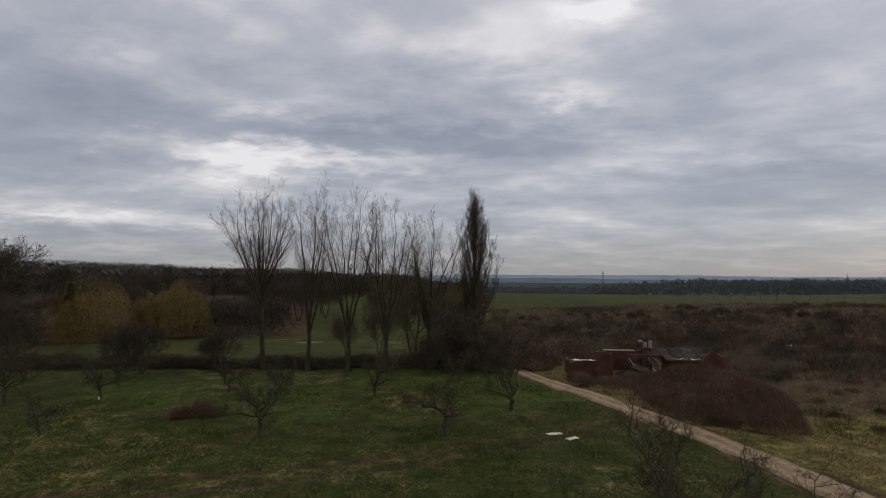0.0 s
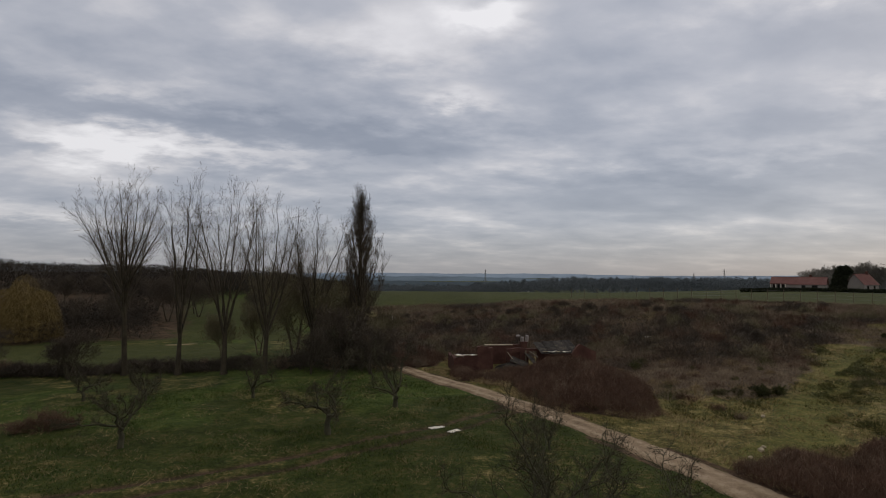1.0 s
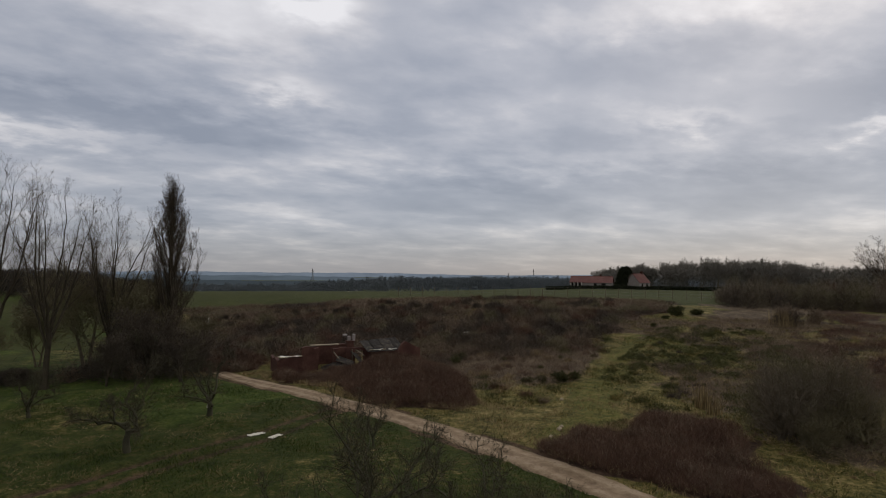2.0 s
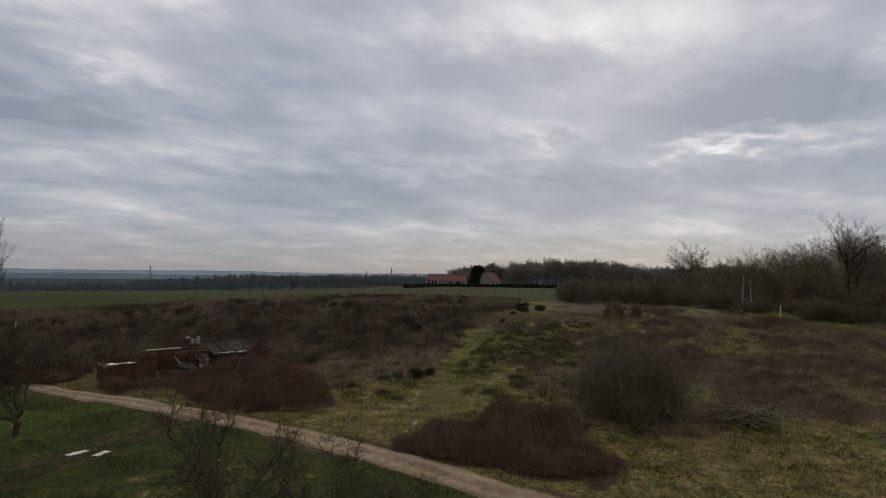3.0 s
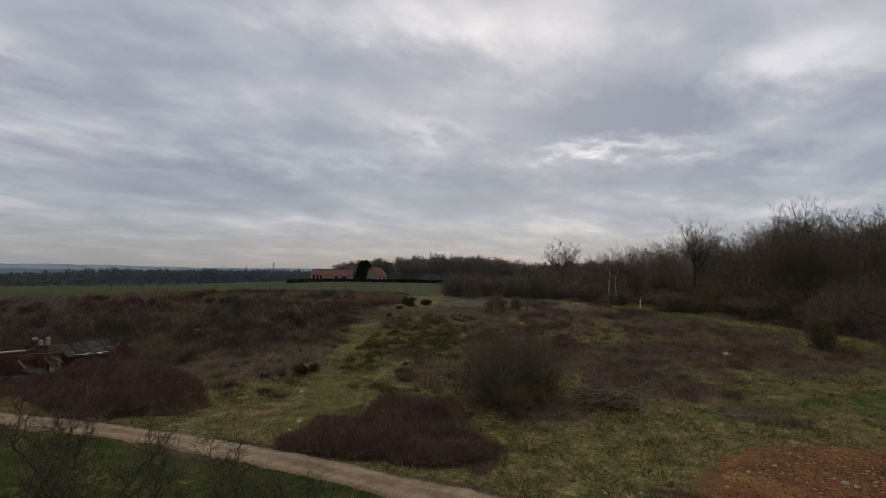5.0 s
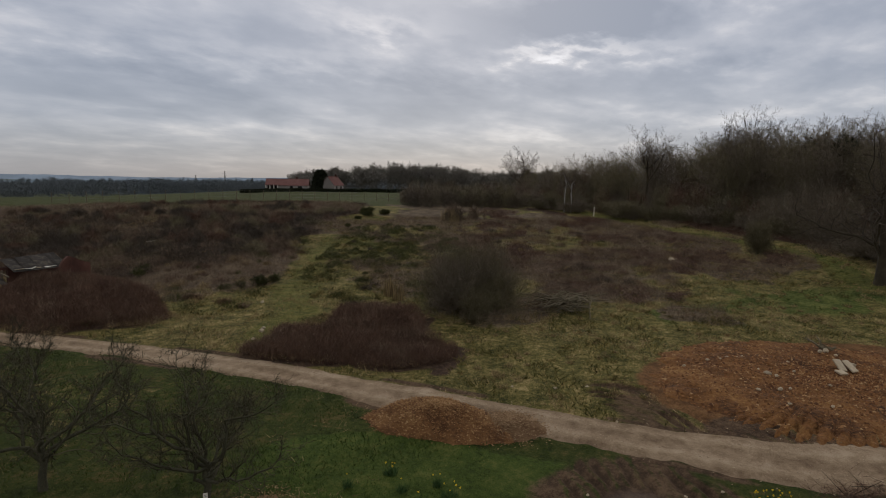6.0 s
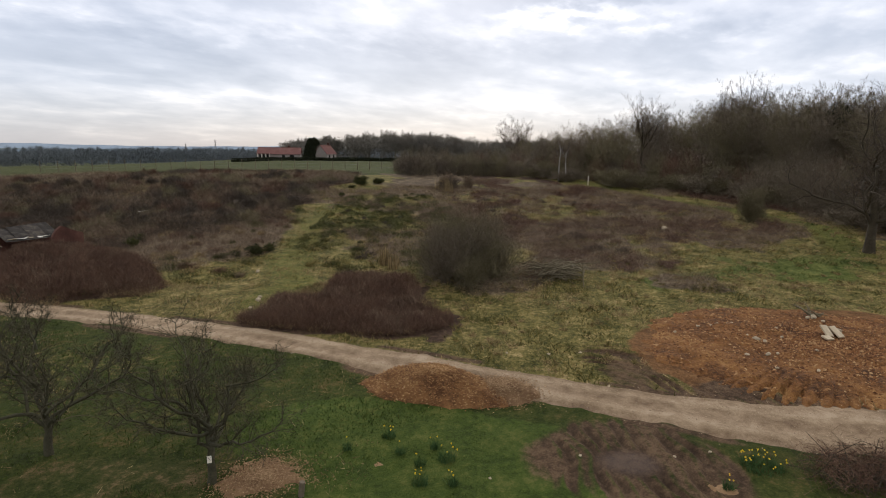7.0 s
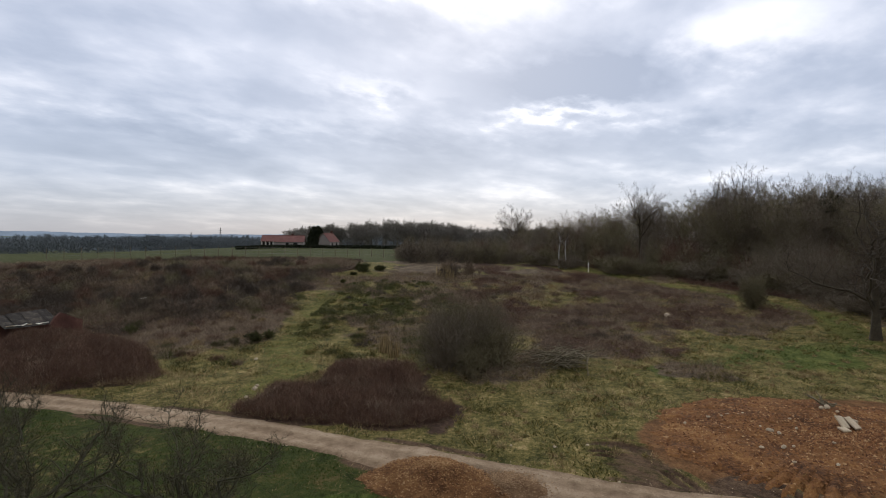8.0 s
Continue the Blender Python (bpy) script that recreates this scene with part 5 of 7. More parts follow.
x, y = cover(210000, 58, 124, 0, 58, "bramble")
away = (np.hypot(x - 20, y - 56) > 9.0) & (ellipse(x, y, 68, 22, 27, 17, 12) > 1)
x, y = x[away], y[away]
hh = 0.15 + 1.3 * blobs(x, y, 2.6, 8.0) ** 2.0 * sm(58, 74, np.hypot(x, y)) * (1 - 0.8 * sm(94, 112, np.hypot(x, y)))
b, t = tangle(x, y, hh, 0.95)
kind = blobs(x, y, 6.0, 11.0) + 0.25 * RNG.random(len(x))
for lo, hi, mat, nm in ((-1, 0.6, TWIG, "brown"), (0.6, 0.72, TWIG_RED, "reddish"), (0.72, 0.86, TWIG_OLIVE, "olive"), (0.86, 2, TWIG_GREY, "grey")):
    k = (kind > lo) & (kind <= hi)
    stuff("scrub", slivers("scrub", b[k], t[k], 0.045, mat), "dense " + nm + " leafless scrub below the field", "scrub")
rng = random.Random(71)
spots = []
while len(spots) < 250:
    a, d = rng.uniform(3, 52), rng.uniform(64, 108)
    x, y = d * math.sin(radians(a)), d * math.cos(radians(a))
    if y - np.interp(x, BANK_X, BANK_Y) < 5 or math.hypot(x - 20, y - 56) < 9:
        continue
    k = 1 - 0.45 * max(0, (d - 84) / 24)
    spots.append((x, y, rng.uniform(1.2, 3.2) * k, rng.uniform(1.1, 2.6) * k))
bush_stuff("scrub_bush", spots, 640, 0.6, 0.04, ((TWIG, "dark brown"), (TWIG_RED, "reddish"), (TWIG_OLIVE, "olive"), (TWIG, "brown"), (TWIG_GREY, "grey")), "rounded leafless bushes of the scrub belt", "scrub", 72)
x, y = cover(240000, 38, 104, 50, 96, "bramble")
ok = (np.hypot(x - 36, y - 19) > 3) & (beyond_track(x, y) > 8)
x, y = x[ok], y[ok]
b, t = tangle(x, y, 0.1 + 0.75 * blobs(x, y, 2.6, 6.0) ** 1.4, 0.6)
pale = (blobs(x, y, 3.3, 14.0) + 0.3 * RNG.random(len(x))) > 0.8
stuff("dry_brambles", slivers("dry_brambles", b[~pale], t[~pale], 0.032, TWIG_RED), "low reddish-brown brambles over the flat ground", "brambles")
stuff("dry_weeds", slivers("dry_weeds", b[pale], t[pale], 0.03, TWIG_GREY), "grey dead weeds among the low brambles", "weeds")
x, y, r = disc(90000, 52, 37, 22, 11, 34)
bank = y - np.interp(x, BANK_X, BANK_Y)
keep = (0.5 * blobs(x, y, 3.2, 17.0) + 0.5 * blobs(x, y, 0.8, 21.0) + 0.2 * RNG.random(len(x)) > 0.66) & (bank < -2.0)
x, y = x[keep], y[keep]
b, t = tangle(x, y, 0.1 + 0.6 * np.maximum(blobs(x, y, 0.8, 21.0) - 0.3, 0), 0.3)
stuff("low_gorse", slivers("low_gorse", b, t, 0.05, GORSE), "low patches of dark green gorse and broom", "gorse")
x, y = cover(260000, 24, 96, 20, 100, "weed")
b, t = tangle(x, y, 0.15 + 0.8 * blobs(x, y, 1.7, 6.0) ** 1.3, 0.6, 0.45)
stuff("dry_weeds", slivers("dry_weeds", b, t, 0.022, TWIG_GREY), "tall grey-brown dead weed stalks", "weeds")
x, y = wedge(110000, 66, 150, 56, 108)
d, a = np.hypot(x, y), np.degrees(np.arctan2(x, y))
edge_d = np.interp(a, [56, 66, 73, 79, 84, 89, 94, 98, 108], [130, 121, 110, 103, 98, 92, 85, 79, 68]) + 16 * (blobs(x, y, 5, 2.0) - 0.5)
keep = (d > edge_d) & (d < edge_d + 30)
x, y, d, a, e = x[keep], y[keep], d[keep], a[keep], edge_d[keep]
top = np.interp(a, [56, 62, 66, 72, 80, 90, 108], [2.6, 4.0, 4.5, 6.5, 9.0, 10.0, 10.0])
b, t = tangle(x, y, 0.3 + 1.0 * top * sm(0, 14, d - e) * (0.5 + 0.8 * blobs(x, y, 5, 3.0)), 1.1)
kind = blobs(x, y, 7.0, 13.0) + 0.3 * RNG.random(len(x))
for lo, hi, mat in ((-1, 0.62, WOOD_TWIG), (0.62, 2, TWIG_OLIVE)):
    k = (kind > lo) & (kind <= hi)
    stuff("undergrowth", slivers("undergrowth", b[k], t[k], 0.075, mat), "dark leafless undergrowth filling the wood", "undergrowth")
rng = random.Random(77)
spots = []
for k in range(200):
    a = rng.uniform(60, 107)
    f = rng.random() ** 1.3
    d = np.interp(a, [57, 66, 73, 79, 84, 89, 94, 98, 108], [132, 124, 112, 104, 99, 93, 86, 80, 70]) + 24 * f
    s = np.interp(a, [60, 67, 72, 84, 108], [0.6, 0.7, 1.0, 1.15, 1.15]) * (0.6 + 0.7 * f)
    spots.append((d * math.sin(radians(a)), d * math.cos(radians(a)), rng.uniform(2.6, 4.6) * s, rng.uniform(5.0, 9.0) * s))
bush_stuff("wood_edge_bush", spots, 1000, 1.0, 0.05, ((WOOD_TWIG, "brown"), (TWIG_OLIVE, "olive-brown"), (WOOD_TWIG, "grey-brown"), (TWIG_RED, "reddish-brown")), "rounded leafless bushes and saplings at the wood's edge", "undergrowth", 78)
rng = random.Random(79)
spots = []
for k in range(34):
    a, d = rng.uniform(56.5, 66.5), rng.uniform(112, 132)
    spots.append((d * math.sin(radians(a)), d * math.cos(radians(a)), rng.uniform(2.0, 3.8), rng.uniform(4.0, 7.6)))
bush_stuff("corner_thicket", spots, 900, 0.9, 0.045, ((WOOD_TWIG, "brown"), (TWIG, "dark brown"), (TWIG_OLIVE, "olive-brown")), "tall leafless thicket at the corner of the field", "undergrowth", 80)
spots = [(84.0, -6.5, 5.0, 9.0), (80.0, -9.0, 4.2, 7.5), (86.5, -2.0, 3.8, 7.0)]
b, t = bush_cloud(spots, 3600, 1.0)
stuff("hazel_thicket", slivers("hazel_thicket", b, t, 0.04, WOOD_TWIG), "tall rounded brown thicket of hazel behind the oak", "undergrowth")
x, y = wedge(200000, 90, 165, -44, -1)
d, a = np.hypot(x, y), np.degrees(np.arctan2(x, y))
keep = (blobs(x, y, 11, 2.0) + 0.15 * RNG.random(len(x)) > 0.55) & (ground_masks(x, y)["field"] < 0.5)
b, t = tangle(x[keep], y[keep], 0.8 + 3.4 * blobs(x[keep], y[keep], 9, 2.0) ** 1.2, 0.8)
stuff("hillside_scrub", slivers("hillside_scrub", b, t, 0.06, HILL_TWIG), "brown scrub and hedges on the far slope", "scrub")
x, y = wedge(110000, 150, 205, -46, 2)
d, a = np.hypot(x, y), np.degrees(np.arctan2(x, y))
top = np.interp(a, [-46, -39, -30, -20, -12, -4, 2], [1.1, 1.05, 0.9, 0.6, 0.3, -0.2, -1.2]) + 0.55 * (blobs(x, y, 4, 4.0) - 0.6)
b, t = tangle(x, y, np.maximum(10 + d * np.tan(np.radians(top)) - gz(x, y), 0.5), 0.9)
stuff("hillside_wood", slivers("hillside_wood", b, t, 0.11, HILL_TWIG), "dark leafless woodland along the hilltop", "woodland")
x, y = wedge(50000, 226, 262, 43.5, 74)
d, a = np.hypot(x, y), np.degrees(np.arctan2(x, y))
top = np.interp(a, [43.5, 46, 50, 55, 60, 66, 70, 74], [-0.7, 0.1, 0.6, 1.0, 0.9, 0.4, 0.6, 0.8]) + 0.9 * (blobs(x, y, 5, 4.0) - 0.65)
b, t = tangle(x, y, np.maximum(10 + d * np.tan(np.radians(top)) - gz(x, y), 0.5), 1.6)
stuff("far_wood", slivers("far_wood", b, t, 0.13, HAZED_TWIG), "leafless brown-grey wood behind the houses", "woodland")


def crown_cloud(x, y, z, wide, tall, per, size, width, material, name, rng):
    """Tree crowns far off, each a ragged cloud of small leaf and twig masses round its middle, as one mesh."""
    c = np.repeat(np.stack([x, y, z], 1), per, axis=0)
    w, h = np.repeat(wide, per), np.repeat(tall, per)
    u = rng.normal(size=(len(c), 3))
    u /= np.linalg.norm(u, axis=1, keepdims=True)
    a = np.arctan2(u[:, 1], u[:, 0])
    f = (0.8 + 0.15 * np.sin(3 * a + c[:, 0]) + 0.12 * np.sin(4 * u[:, 2] + 5 * a + c[:, 1])) * rng.uniform(0.55, 1.0, len(c))
    p = c + u * f[:, None] * np.stack([w, w, h], 1)
    d = rng.normal(size=p.shape) * (0.7, 0.7, 1.0) + (0, 0, 0.4)
    d *= (size / np.linalg.norm(d, axis=1))[:, None]
    return slivers(name, p - d * 0.5, p + d * 0.5, width, material, rng)


WOOD_AZ, WOOD_TOP = [-20, 6, 14, 19, 23, 34, 42, 50], [-1.3, -1.2, -1.15, -0.85, -0.5, -0.4, -0.35, -0.4]
n = 2600
x, y = wedge(n, 330, 480, -20, 50)
d, a = np.hypot(x, y), np.degrees(np.arctan2(x, y))
el = np.interp(a, WOOD_AZ, WOOD_TOP) + 0.4 * (blobs(x, y, 16, 5.0) + 0.5 * blobs(x, y, 5, 2.0) - 0.9) + RNG.uniform(-0.3, 0.2, n)
wide, tall = RNG.uniform(1.4, 3.4, n), RNG.uniform(2.2, 5.0, n)
stuff("far_woodland", crown_cloud(x, y, 10 + d * np.tan(np.radians(el)) - tall, wide, tall, 100, 0.8, 0.4, HAZED_WOOD, "far_woodland", np.random.default_rng(5)), "dark mixed woodland beyond the field, haze painted into its colour", "woodland")
x, y = wedge(60000, 324, 400, -20, 50)
d, a = np.hypot(x, y), np.degrees(np.arctan2(x, y))
el = np.interp(a, WOOD_AZ, WOOD_TOP) - 0.35 + 0.35 * (blobs(x, y, 16, 5.0) + 0.5 * blobs(x, y, 5, 2.0) - 0.9)
b, t = tangle(x, y, np.maximum(10 + d * np.tan(np.radians(el)) - gz(x, y), 2), 1.0)
stuff("far_wood_twigs", slivers("far_wood_twigs", b, t, 0.24, HAZED_WOOD), "bare twigs of the far woodland", "woodland")

# --- clumps that break up the open ground
def clump_spots(n, d0, d1, a0, a1, ok, r0, r1, h0, h1, seed):
    rng = random.Random(seed)
    spots = []
    while len(spots) < n:
        d, a = math.sqrt(rng.uniform(d0 * d0, d1 * d1)), radians(rng.uniform(a0, a1))
        x, y = d * math.sin(a), d * math.cos(a)
        if ok(x, y):
            k = rng.random() ** 1.5
            spots.append((x, y, r0 + (r1 - r0) * k, h0 + (h1 - h0) * k * rng.uniform(0.7, 1.2)))
    return spots


def over_bank(x, y):
    return y - float(np.interp(x, BANK_X, BANK_Y))


bush_stuff("weed_clump", clump_spots(120, 42, 74, 24, 52, lambda x, y: over_bank(x, y) > 0.5 and math.hypot(x - 20, y - 52) > 11, 0.4, 1.5, 0.3, 0.9, 81), 300, 0.34, 0.028,
           ((GORSE, "dark green"), (TWIG_RED, "reddish"), (STRAW, "pale straw"), (TWIG_GREY, "grey-brown")), "low clumps of weeds above the bank", "weeds", 82)
bush_stuff("bank_clump", clump_spots(150, 38, 88, 46, 66, lambda x, y: -13 < over_bank(x, y) < -2.2, 0.3, 1.3, 0.2, 0.75, 83), 260, 0.3, 0.03,
           ((GORSE, "dark green"), (TWIG, "brown"), (GORSE, "green"), (GRASS_ROUGH, "yellow-green")), "low clumps of gorse and weeds on the bank", "gorse", 84)
bush_stuff("bramble_clump", clump_spots(170, 42, 98, 58, 92, lambda x, y: ellipse(x, y, 68, 22, 26, 16, 12) < 1, 0.6, 2.2, 0.45, 1.1, 85), 260, 0.42, 0.03,
           ((TWIG_RED, "reddish"), (TWIG_GREY, "grey"), (STRAW, "straw"), (TWIG_GREY, "pale brown"), (TWIG, "dark")), "low clumps of dead bramble and weed on the flat", "brambles", 86)
bush_stuff("grass_tussock", clump_spots(620, 24, 80, 52, 103, lambda x, y: beyond_track(x, y) > 2.5 and ellipse(x, y, 32.8, -4.8, 8.2, 11.2, 30) > 1 and ellipse(x, y, 25.4, 20.8, 5, 7, 20) > 1 and ellipse(x, y, 68, 22, 25, 15, 12) > 1 and over_bank(x, y) < -1, 0.2, 0.6, 0.15, 0.4, 87), 64, 0.26, 0.026,
           ((STRAW, "pale straw"), (GRASS_ROUGH, "yellow-green"), (STRAW, "dead")), "tussocks of rough grass", "grass", 88)

# --- grass
def blades(n, x, y, height, width, lean=0.5):
    d = RNG.normal(size=(n, 3)) * (lean, lean, 0.1)
    d[:, 2] = 1
    h = height * RNG.uniform(0.5, 1.3, n)
    base = np.stack([x, y, land(x, y) - 0.03], 1)
    return base, base + d * h[:, None]


x, y = wedge(330000, 11, 52, -42, 66)
bt = beyond_track(x, y)
masks = ground_masks(x, y)
keep = (bt < -1.2) & (masks["mud"] < 0.4) & (RNG.random(len(x)) < np.clip(30 / np.hypot(x, y), 0.3, 1) * (0.35 + 0.65 * blobs(x, y, 0.9, 2.0)))
x, y = x[keep], y[keep]
b, t = blades(len(x), x, y, 0.06 + 0.2 * blobs(x, y, 1.1, 3.0) ** 2, 0.03)
stuff("orchard_grass", slivers("orchard_grass", b, t, 0.034, GRASS), "short green orchard grass", "grass")
x, y = wedge(80000, 13, 54, -42, 54)
clump = (blobs(x, y, 0.8, 9.0) > 0.62) & (beyond_track(x, y) < -1.6) & ((blobs(x, y, 6.0, 1.0) + 0.25 * sm(22, 34, np.hypot(x, y)) > 0.55) | ((ellipse(x, y, 6.5, 16.5, 4.6, 6.5, 15) < 1) & (RNG.random(len(x)) < 0.12)))
x, y = x[clump], y[clump]
b, t = blades(len(x), x, y, 0.15, 0.03, 0.9)
stuff("dead_grass", slivers("dead_grass", b, t, 0.026, STRAW), "straw-coloured dead grass tufts in the orchard", "grass")
x, y = wedge(420000, 21, 96, 16, 104)
bt, masks = beyond_track(x, y), ground_masks(x, y)
keep = (bt > 1.2) & (masks["soil"] < 0.3) & (masks["mud"] < 0.5) & (masks["bramble"] < 0.75) & (masks["weed"] < 0.9) & (RNG.random(len(x)) < 0.3 + 0.7 * blobs(x, y, 0.9, 2.0))
x, y, lush = x[keep], y[keep], masks["lush"][keep]
b, t = blades(len(x), x, y, (0.08 + 0.3 * blobs(x, y, 0.7, 5.0) ** 2) * (1 - 0.4 * lush), 0.04, 0.7)
pale = (0.5 * blobs(x, y, 2.4, 6.0) + 0.6 * blobs(x, y, 0.7, 16.0) + 0.2 * RNG.random(len(x)) - 0.45 * lush) > 0.66
green = ~pale & (lush > 0.5)
rest = ~pale & ~green
stuff("rough_grass", slivers("rough_grass", b[rest], t[rest], 0.05, GRASS_ROUGH), "rough yellow-green tussock grass", "grass")
stuff("green_grass", slivers("green_grass", b[green], t[green], 0.04, GRASS), "fresh green grass along the old path", "grass")
stuff("dead_grass", slivers("dead_grass", b[pale], t[pale], 0.04, STRAW), "pale straw grass among the tussocks", "grass")

# ---------------------------------------------------------------- heaps, mud and stones


def heap(name, cx, cy, rx, ry, turn, height, material, label, category, flat=2.0, rough=0.12, edge=0.10, rings=46, spokes=150, comb=0.0):
    """A loose heap whose skirts run out into the ground."""
    c, s = math.cos(radians(turn)), math.sin(radians(turn))
    a = np.linspace(0, 2 * np.pi, spokes, endpoint=False)
    f = np.linspace(0, 1, rings)
    wob = 1 + edge * (np.sin(3 * a + 1) * 0.5 + np.sin(7 * a + 2) * 0.35 + np.sin(15 * a) * 0.25 + np.sin(31 * a + 1) * 0.15)
    wob = wob + comb * (np.abs(np.sin(50 * a + 1.2 * np.sin(9 * a))) - 0.7) * np.exp(-((a - 2.5) / 0.3) ** 4)
    u, v = np.outer(f, np.cos(a) * wob) * rx, np.outer(f, np.sin(a) * wob) * ry
    x, y = cx + u * c - v * s, cy + u * s + v * c
    prof = np.repeat(1 - f[:, None] ** flat, spokes, axis=1)
    n = (blobs(x, y, 0.9, 3.0) - 0.5) * 1.0 + (blobs(x, y, 0.33, 5.0) - 0.5) * 0.7 + (blobs(x, y, 0.15, 8.0) - 0.5) * 0.35
    z = land(x, y) - 0.06 + prof * height * (1 + 0.35 * (blobs(x, y, 1.9, 2.0) - 0.5)) + n * rough * sm(0, 0.15, prof)
    co = np.stack([x, y, z], -1).reshape(-1, 3)
    i, j = np.meshgrid(np.arange(rings - 1), np.arange(spokes), indexing="ij")
    k = (j + 1) % spokes
    faces = np.stack([i * spokes + j, (i + 1) * spokes + j, (i + 1) * spokes + k, i * spokes + k], -1).reshape(-1, 4)
    me = np_mesh(name, co, faces, material, 4)
    me.polygons.foreach_set("use_smooth", np.ones(len(faces), bool))
    ob = tagged(new(name, me), label, category)
    return ob, (lambda n: (x.reshape(-1)[n], y.reshape(-1)[n], z.reshape(-1)[n]))


def crumbs(name, x, y, z, size, material, flatness=0.6):
    """Many small angular lumps as one mesh."""
    n = len(x)
    size = np.broadcast_to(size, (n,)) * RNG.uniform(0.5, 1.5, n)
    corner = np.array([(1, 0, -0.3), (-0.5, 0.87, -0.3), (-0.5, -0.87, -0.3), (0, 0, 0.9)])
    a = RNG.uniform(0, 6.28, n)
    v = corner[None] * RNG.uniform(0.6, 1.4, (n, 4, 3)) * size[:, None, None]
    v[..., 2] *= flatness
    co = np.empty_like(v)
    co[..., 0] = v[..., 0] * np.cos(a)[:, None] - v[..., 1] * np.sin(a)[:, None] + x[:, None]
    co[..., 1] = v[..., 0] * np.sin(a)[:, None] + v[..., 1] * np.cos(a)[:, None] + y[:, None]
    co[..., 2] = v[..., 2] + z[:, None]
    tri = np.array([(0, 1, 3), (1, 2, 3), (2, 0, 3)])
    faces = (np.arange(n)[:, None, None] * 4 + tri[None]).reshape(-1, 3)
    return np_mesh(name, co.reshape(-1, 3), faces, material, 3)


soil, pick = heap("soil_spread", 32.8, -4.8, 7.2, 10.2, 30, 0.34, SOIL, "wide low spread of orange-brown subsoil with stones", "soil heap", flat=7, rough=0.13, edge=0.07, rings=60, spokes=900, comb=0.16)
k = RNG.integers(0, 59 * 900, 26000)
x, y, z = pick(k)
stuff("soil_clods", crumbs("soil_clods", x + RNG.normal(0, 0.1, len(k)), y + RNG.normal(0, 0.1, len(k)), z + 0.01, 0.022 + 0.07 * RNG.random(len(k)) ** 3, CLOD), "crumbly orange clods and small stones", "soil")
chips, pick = heap("woodchip_mound", 18.5, 10.6, 1.75, 3.3, 14, 1.0, CHIPS, "heap of fresh orange-brown wood chips beside the track", "wood chips", flat=1.6, rough=0.14, edge=0.08)
k = RNG.integers(0, 45 * 150, 14000)
x, y, z = pick(k)
stuff("loose_wood_chips", crumbs("loose_wood_chips", x + RNG.normal(0, 0.08, len(k)), y + RNG.normal(0, 0.08, len(k)), z + 0.01, RNG.uniform(0.018, 0.05, len(k)), CHIPS, 0.5), "loose pale wood chips scattered over the heap", "wood chips")
PALE_CHIPS = surface("weathered_chips", [(0.13, 0.078, 0.045), (0.24, 0.158, 0.095), (0.37, 0.27, 0.175)], 1.4, 12, 0.8, depth=0.05, island=0.4)
grey, pick = heap("woodchip_mound", 19.6, 8.1, 1.25, 1.9, 20, 0.55, PALE_CHIPS, "lower heap of weathered greyish wood chips", "wood chips", flat=1.5, rough=0.12)
k = RNG.integers(0, 45 * 150, 5000)
x, y, z = pick(k)
stuff("loose_wood_chips", crumbs("loose_wood_chips", x + RNG.normal(0, 0.25, len(k)), y + RNG.normal(0, 0.25, len(k)), np.maximum(z, land(x, y)) + 0.01, 0.035, PALE_CHIPS, 0.4), "scattered weathered wood chips", "wood chips")
mulch, pick = heap("bark_mulch", 10.35, 12.0, 1.15, 1.5, 35, 0.14, PALE_CHIPS, "low ring of bark mulch at the foot of an apple tree", "mulch", flat=2.2, rough=0.05, edge=0.28)
k = RNG.integers(0, 45 * 150, 3500)
x, y, z = pick(k)
stuff("mulch_chips", crumbs("mulch_chips", x + RNG.normal(0, 0.22, len(k)), y + RNG.normal(0, 0.22, len(k)), np.maximum(z, land(x, y)) + 0.01, 0.028, PALE_CHIPS, 0.4), "pale bark chips", "mulch")
for x, y, rx, ry in ((12.72, 9.35, 0.3, 0.34), (14.15, 9.55, 0.34, 0.3)):
    heap("bark_mulch", x, y, rx, ry, 20, 0.05, PALE_CHIPS, "small worn patch of bark mulch in the turf", "mulch", rough=0.03, edge=0.25, rings=14, spokes=40)
heap("bark_mulch", 16.75, -0.35, 0.45, 0.7, 0, 0.08, PALE_CHIPS, "small patch of bark mulch round daffodils", "mulch", rough=0.03, rings=16, spokes=48)


def stone(name, x, y, z, size, seed, material, label, category="stone", flat=0.6, group=""):
    bm = bmesh.new()
    bmesh.ops.create_icosphere(bm, subdivisions=2, radius=1)
    rng = random.Random(seed)
    off = Vector((rng.uniform(0, 50), rng.uniform(0, 50), 0))
    for v in bm.verts:
        v.co *= 1 + 0.45 * noise.noise(v.co * 1.3 + off)
        v.co = Vector((v.co.x * size * rng.uniform(0.97, 1.03), v.co.y * size * 0.75, v.co.z * size * flat))
    ob = part(name, bm, material, None)
    ob.matrix_basis = pose(x, y, z, rng.uniform(-8, 8), rng.uniform(-8, 8), rng.uniform(0, 360))
    return tagged(ob, label, category, group)


def slab(x, y, z, sx, sy, sz, rx, ry, rz, label="broken pale concrete slab lying on the soil"):
    bm = bmesh.new()
    box(bm, -sx / 2, sx / 2, -sy / 2, sy / 2, -sz / 2, sz / 2, 0.02)
    ob = part("concrete_slab", bm, STONE, None)
    for v in ob.data.vertices:
        v.co += Vector(noise.noise_vector(v.co * 4 + Vector((x, y, 0)))) * 0.02
    ob.matrix_basis = pose(x, y, z, rx, ry, rz)
    return tagged(ob, label, "slab", "slabs on the soil")


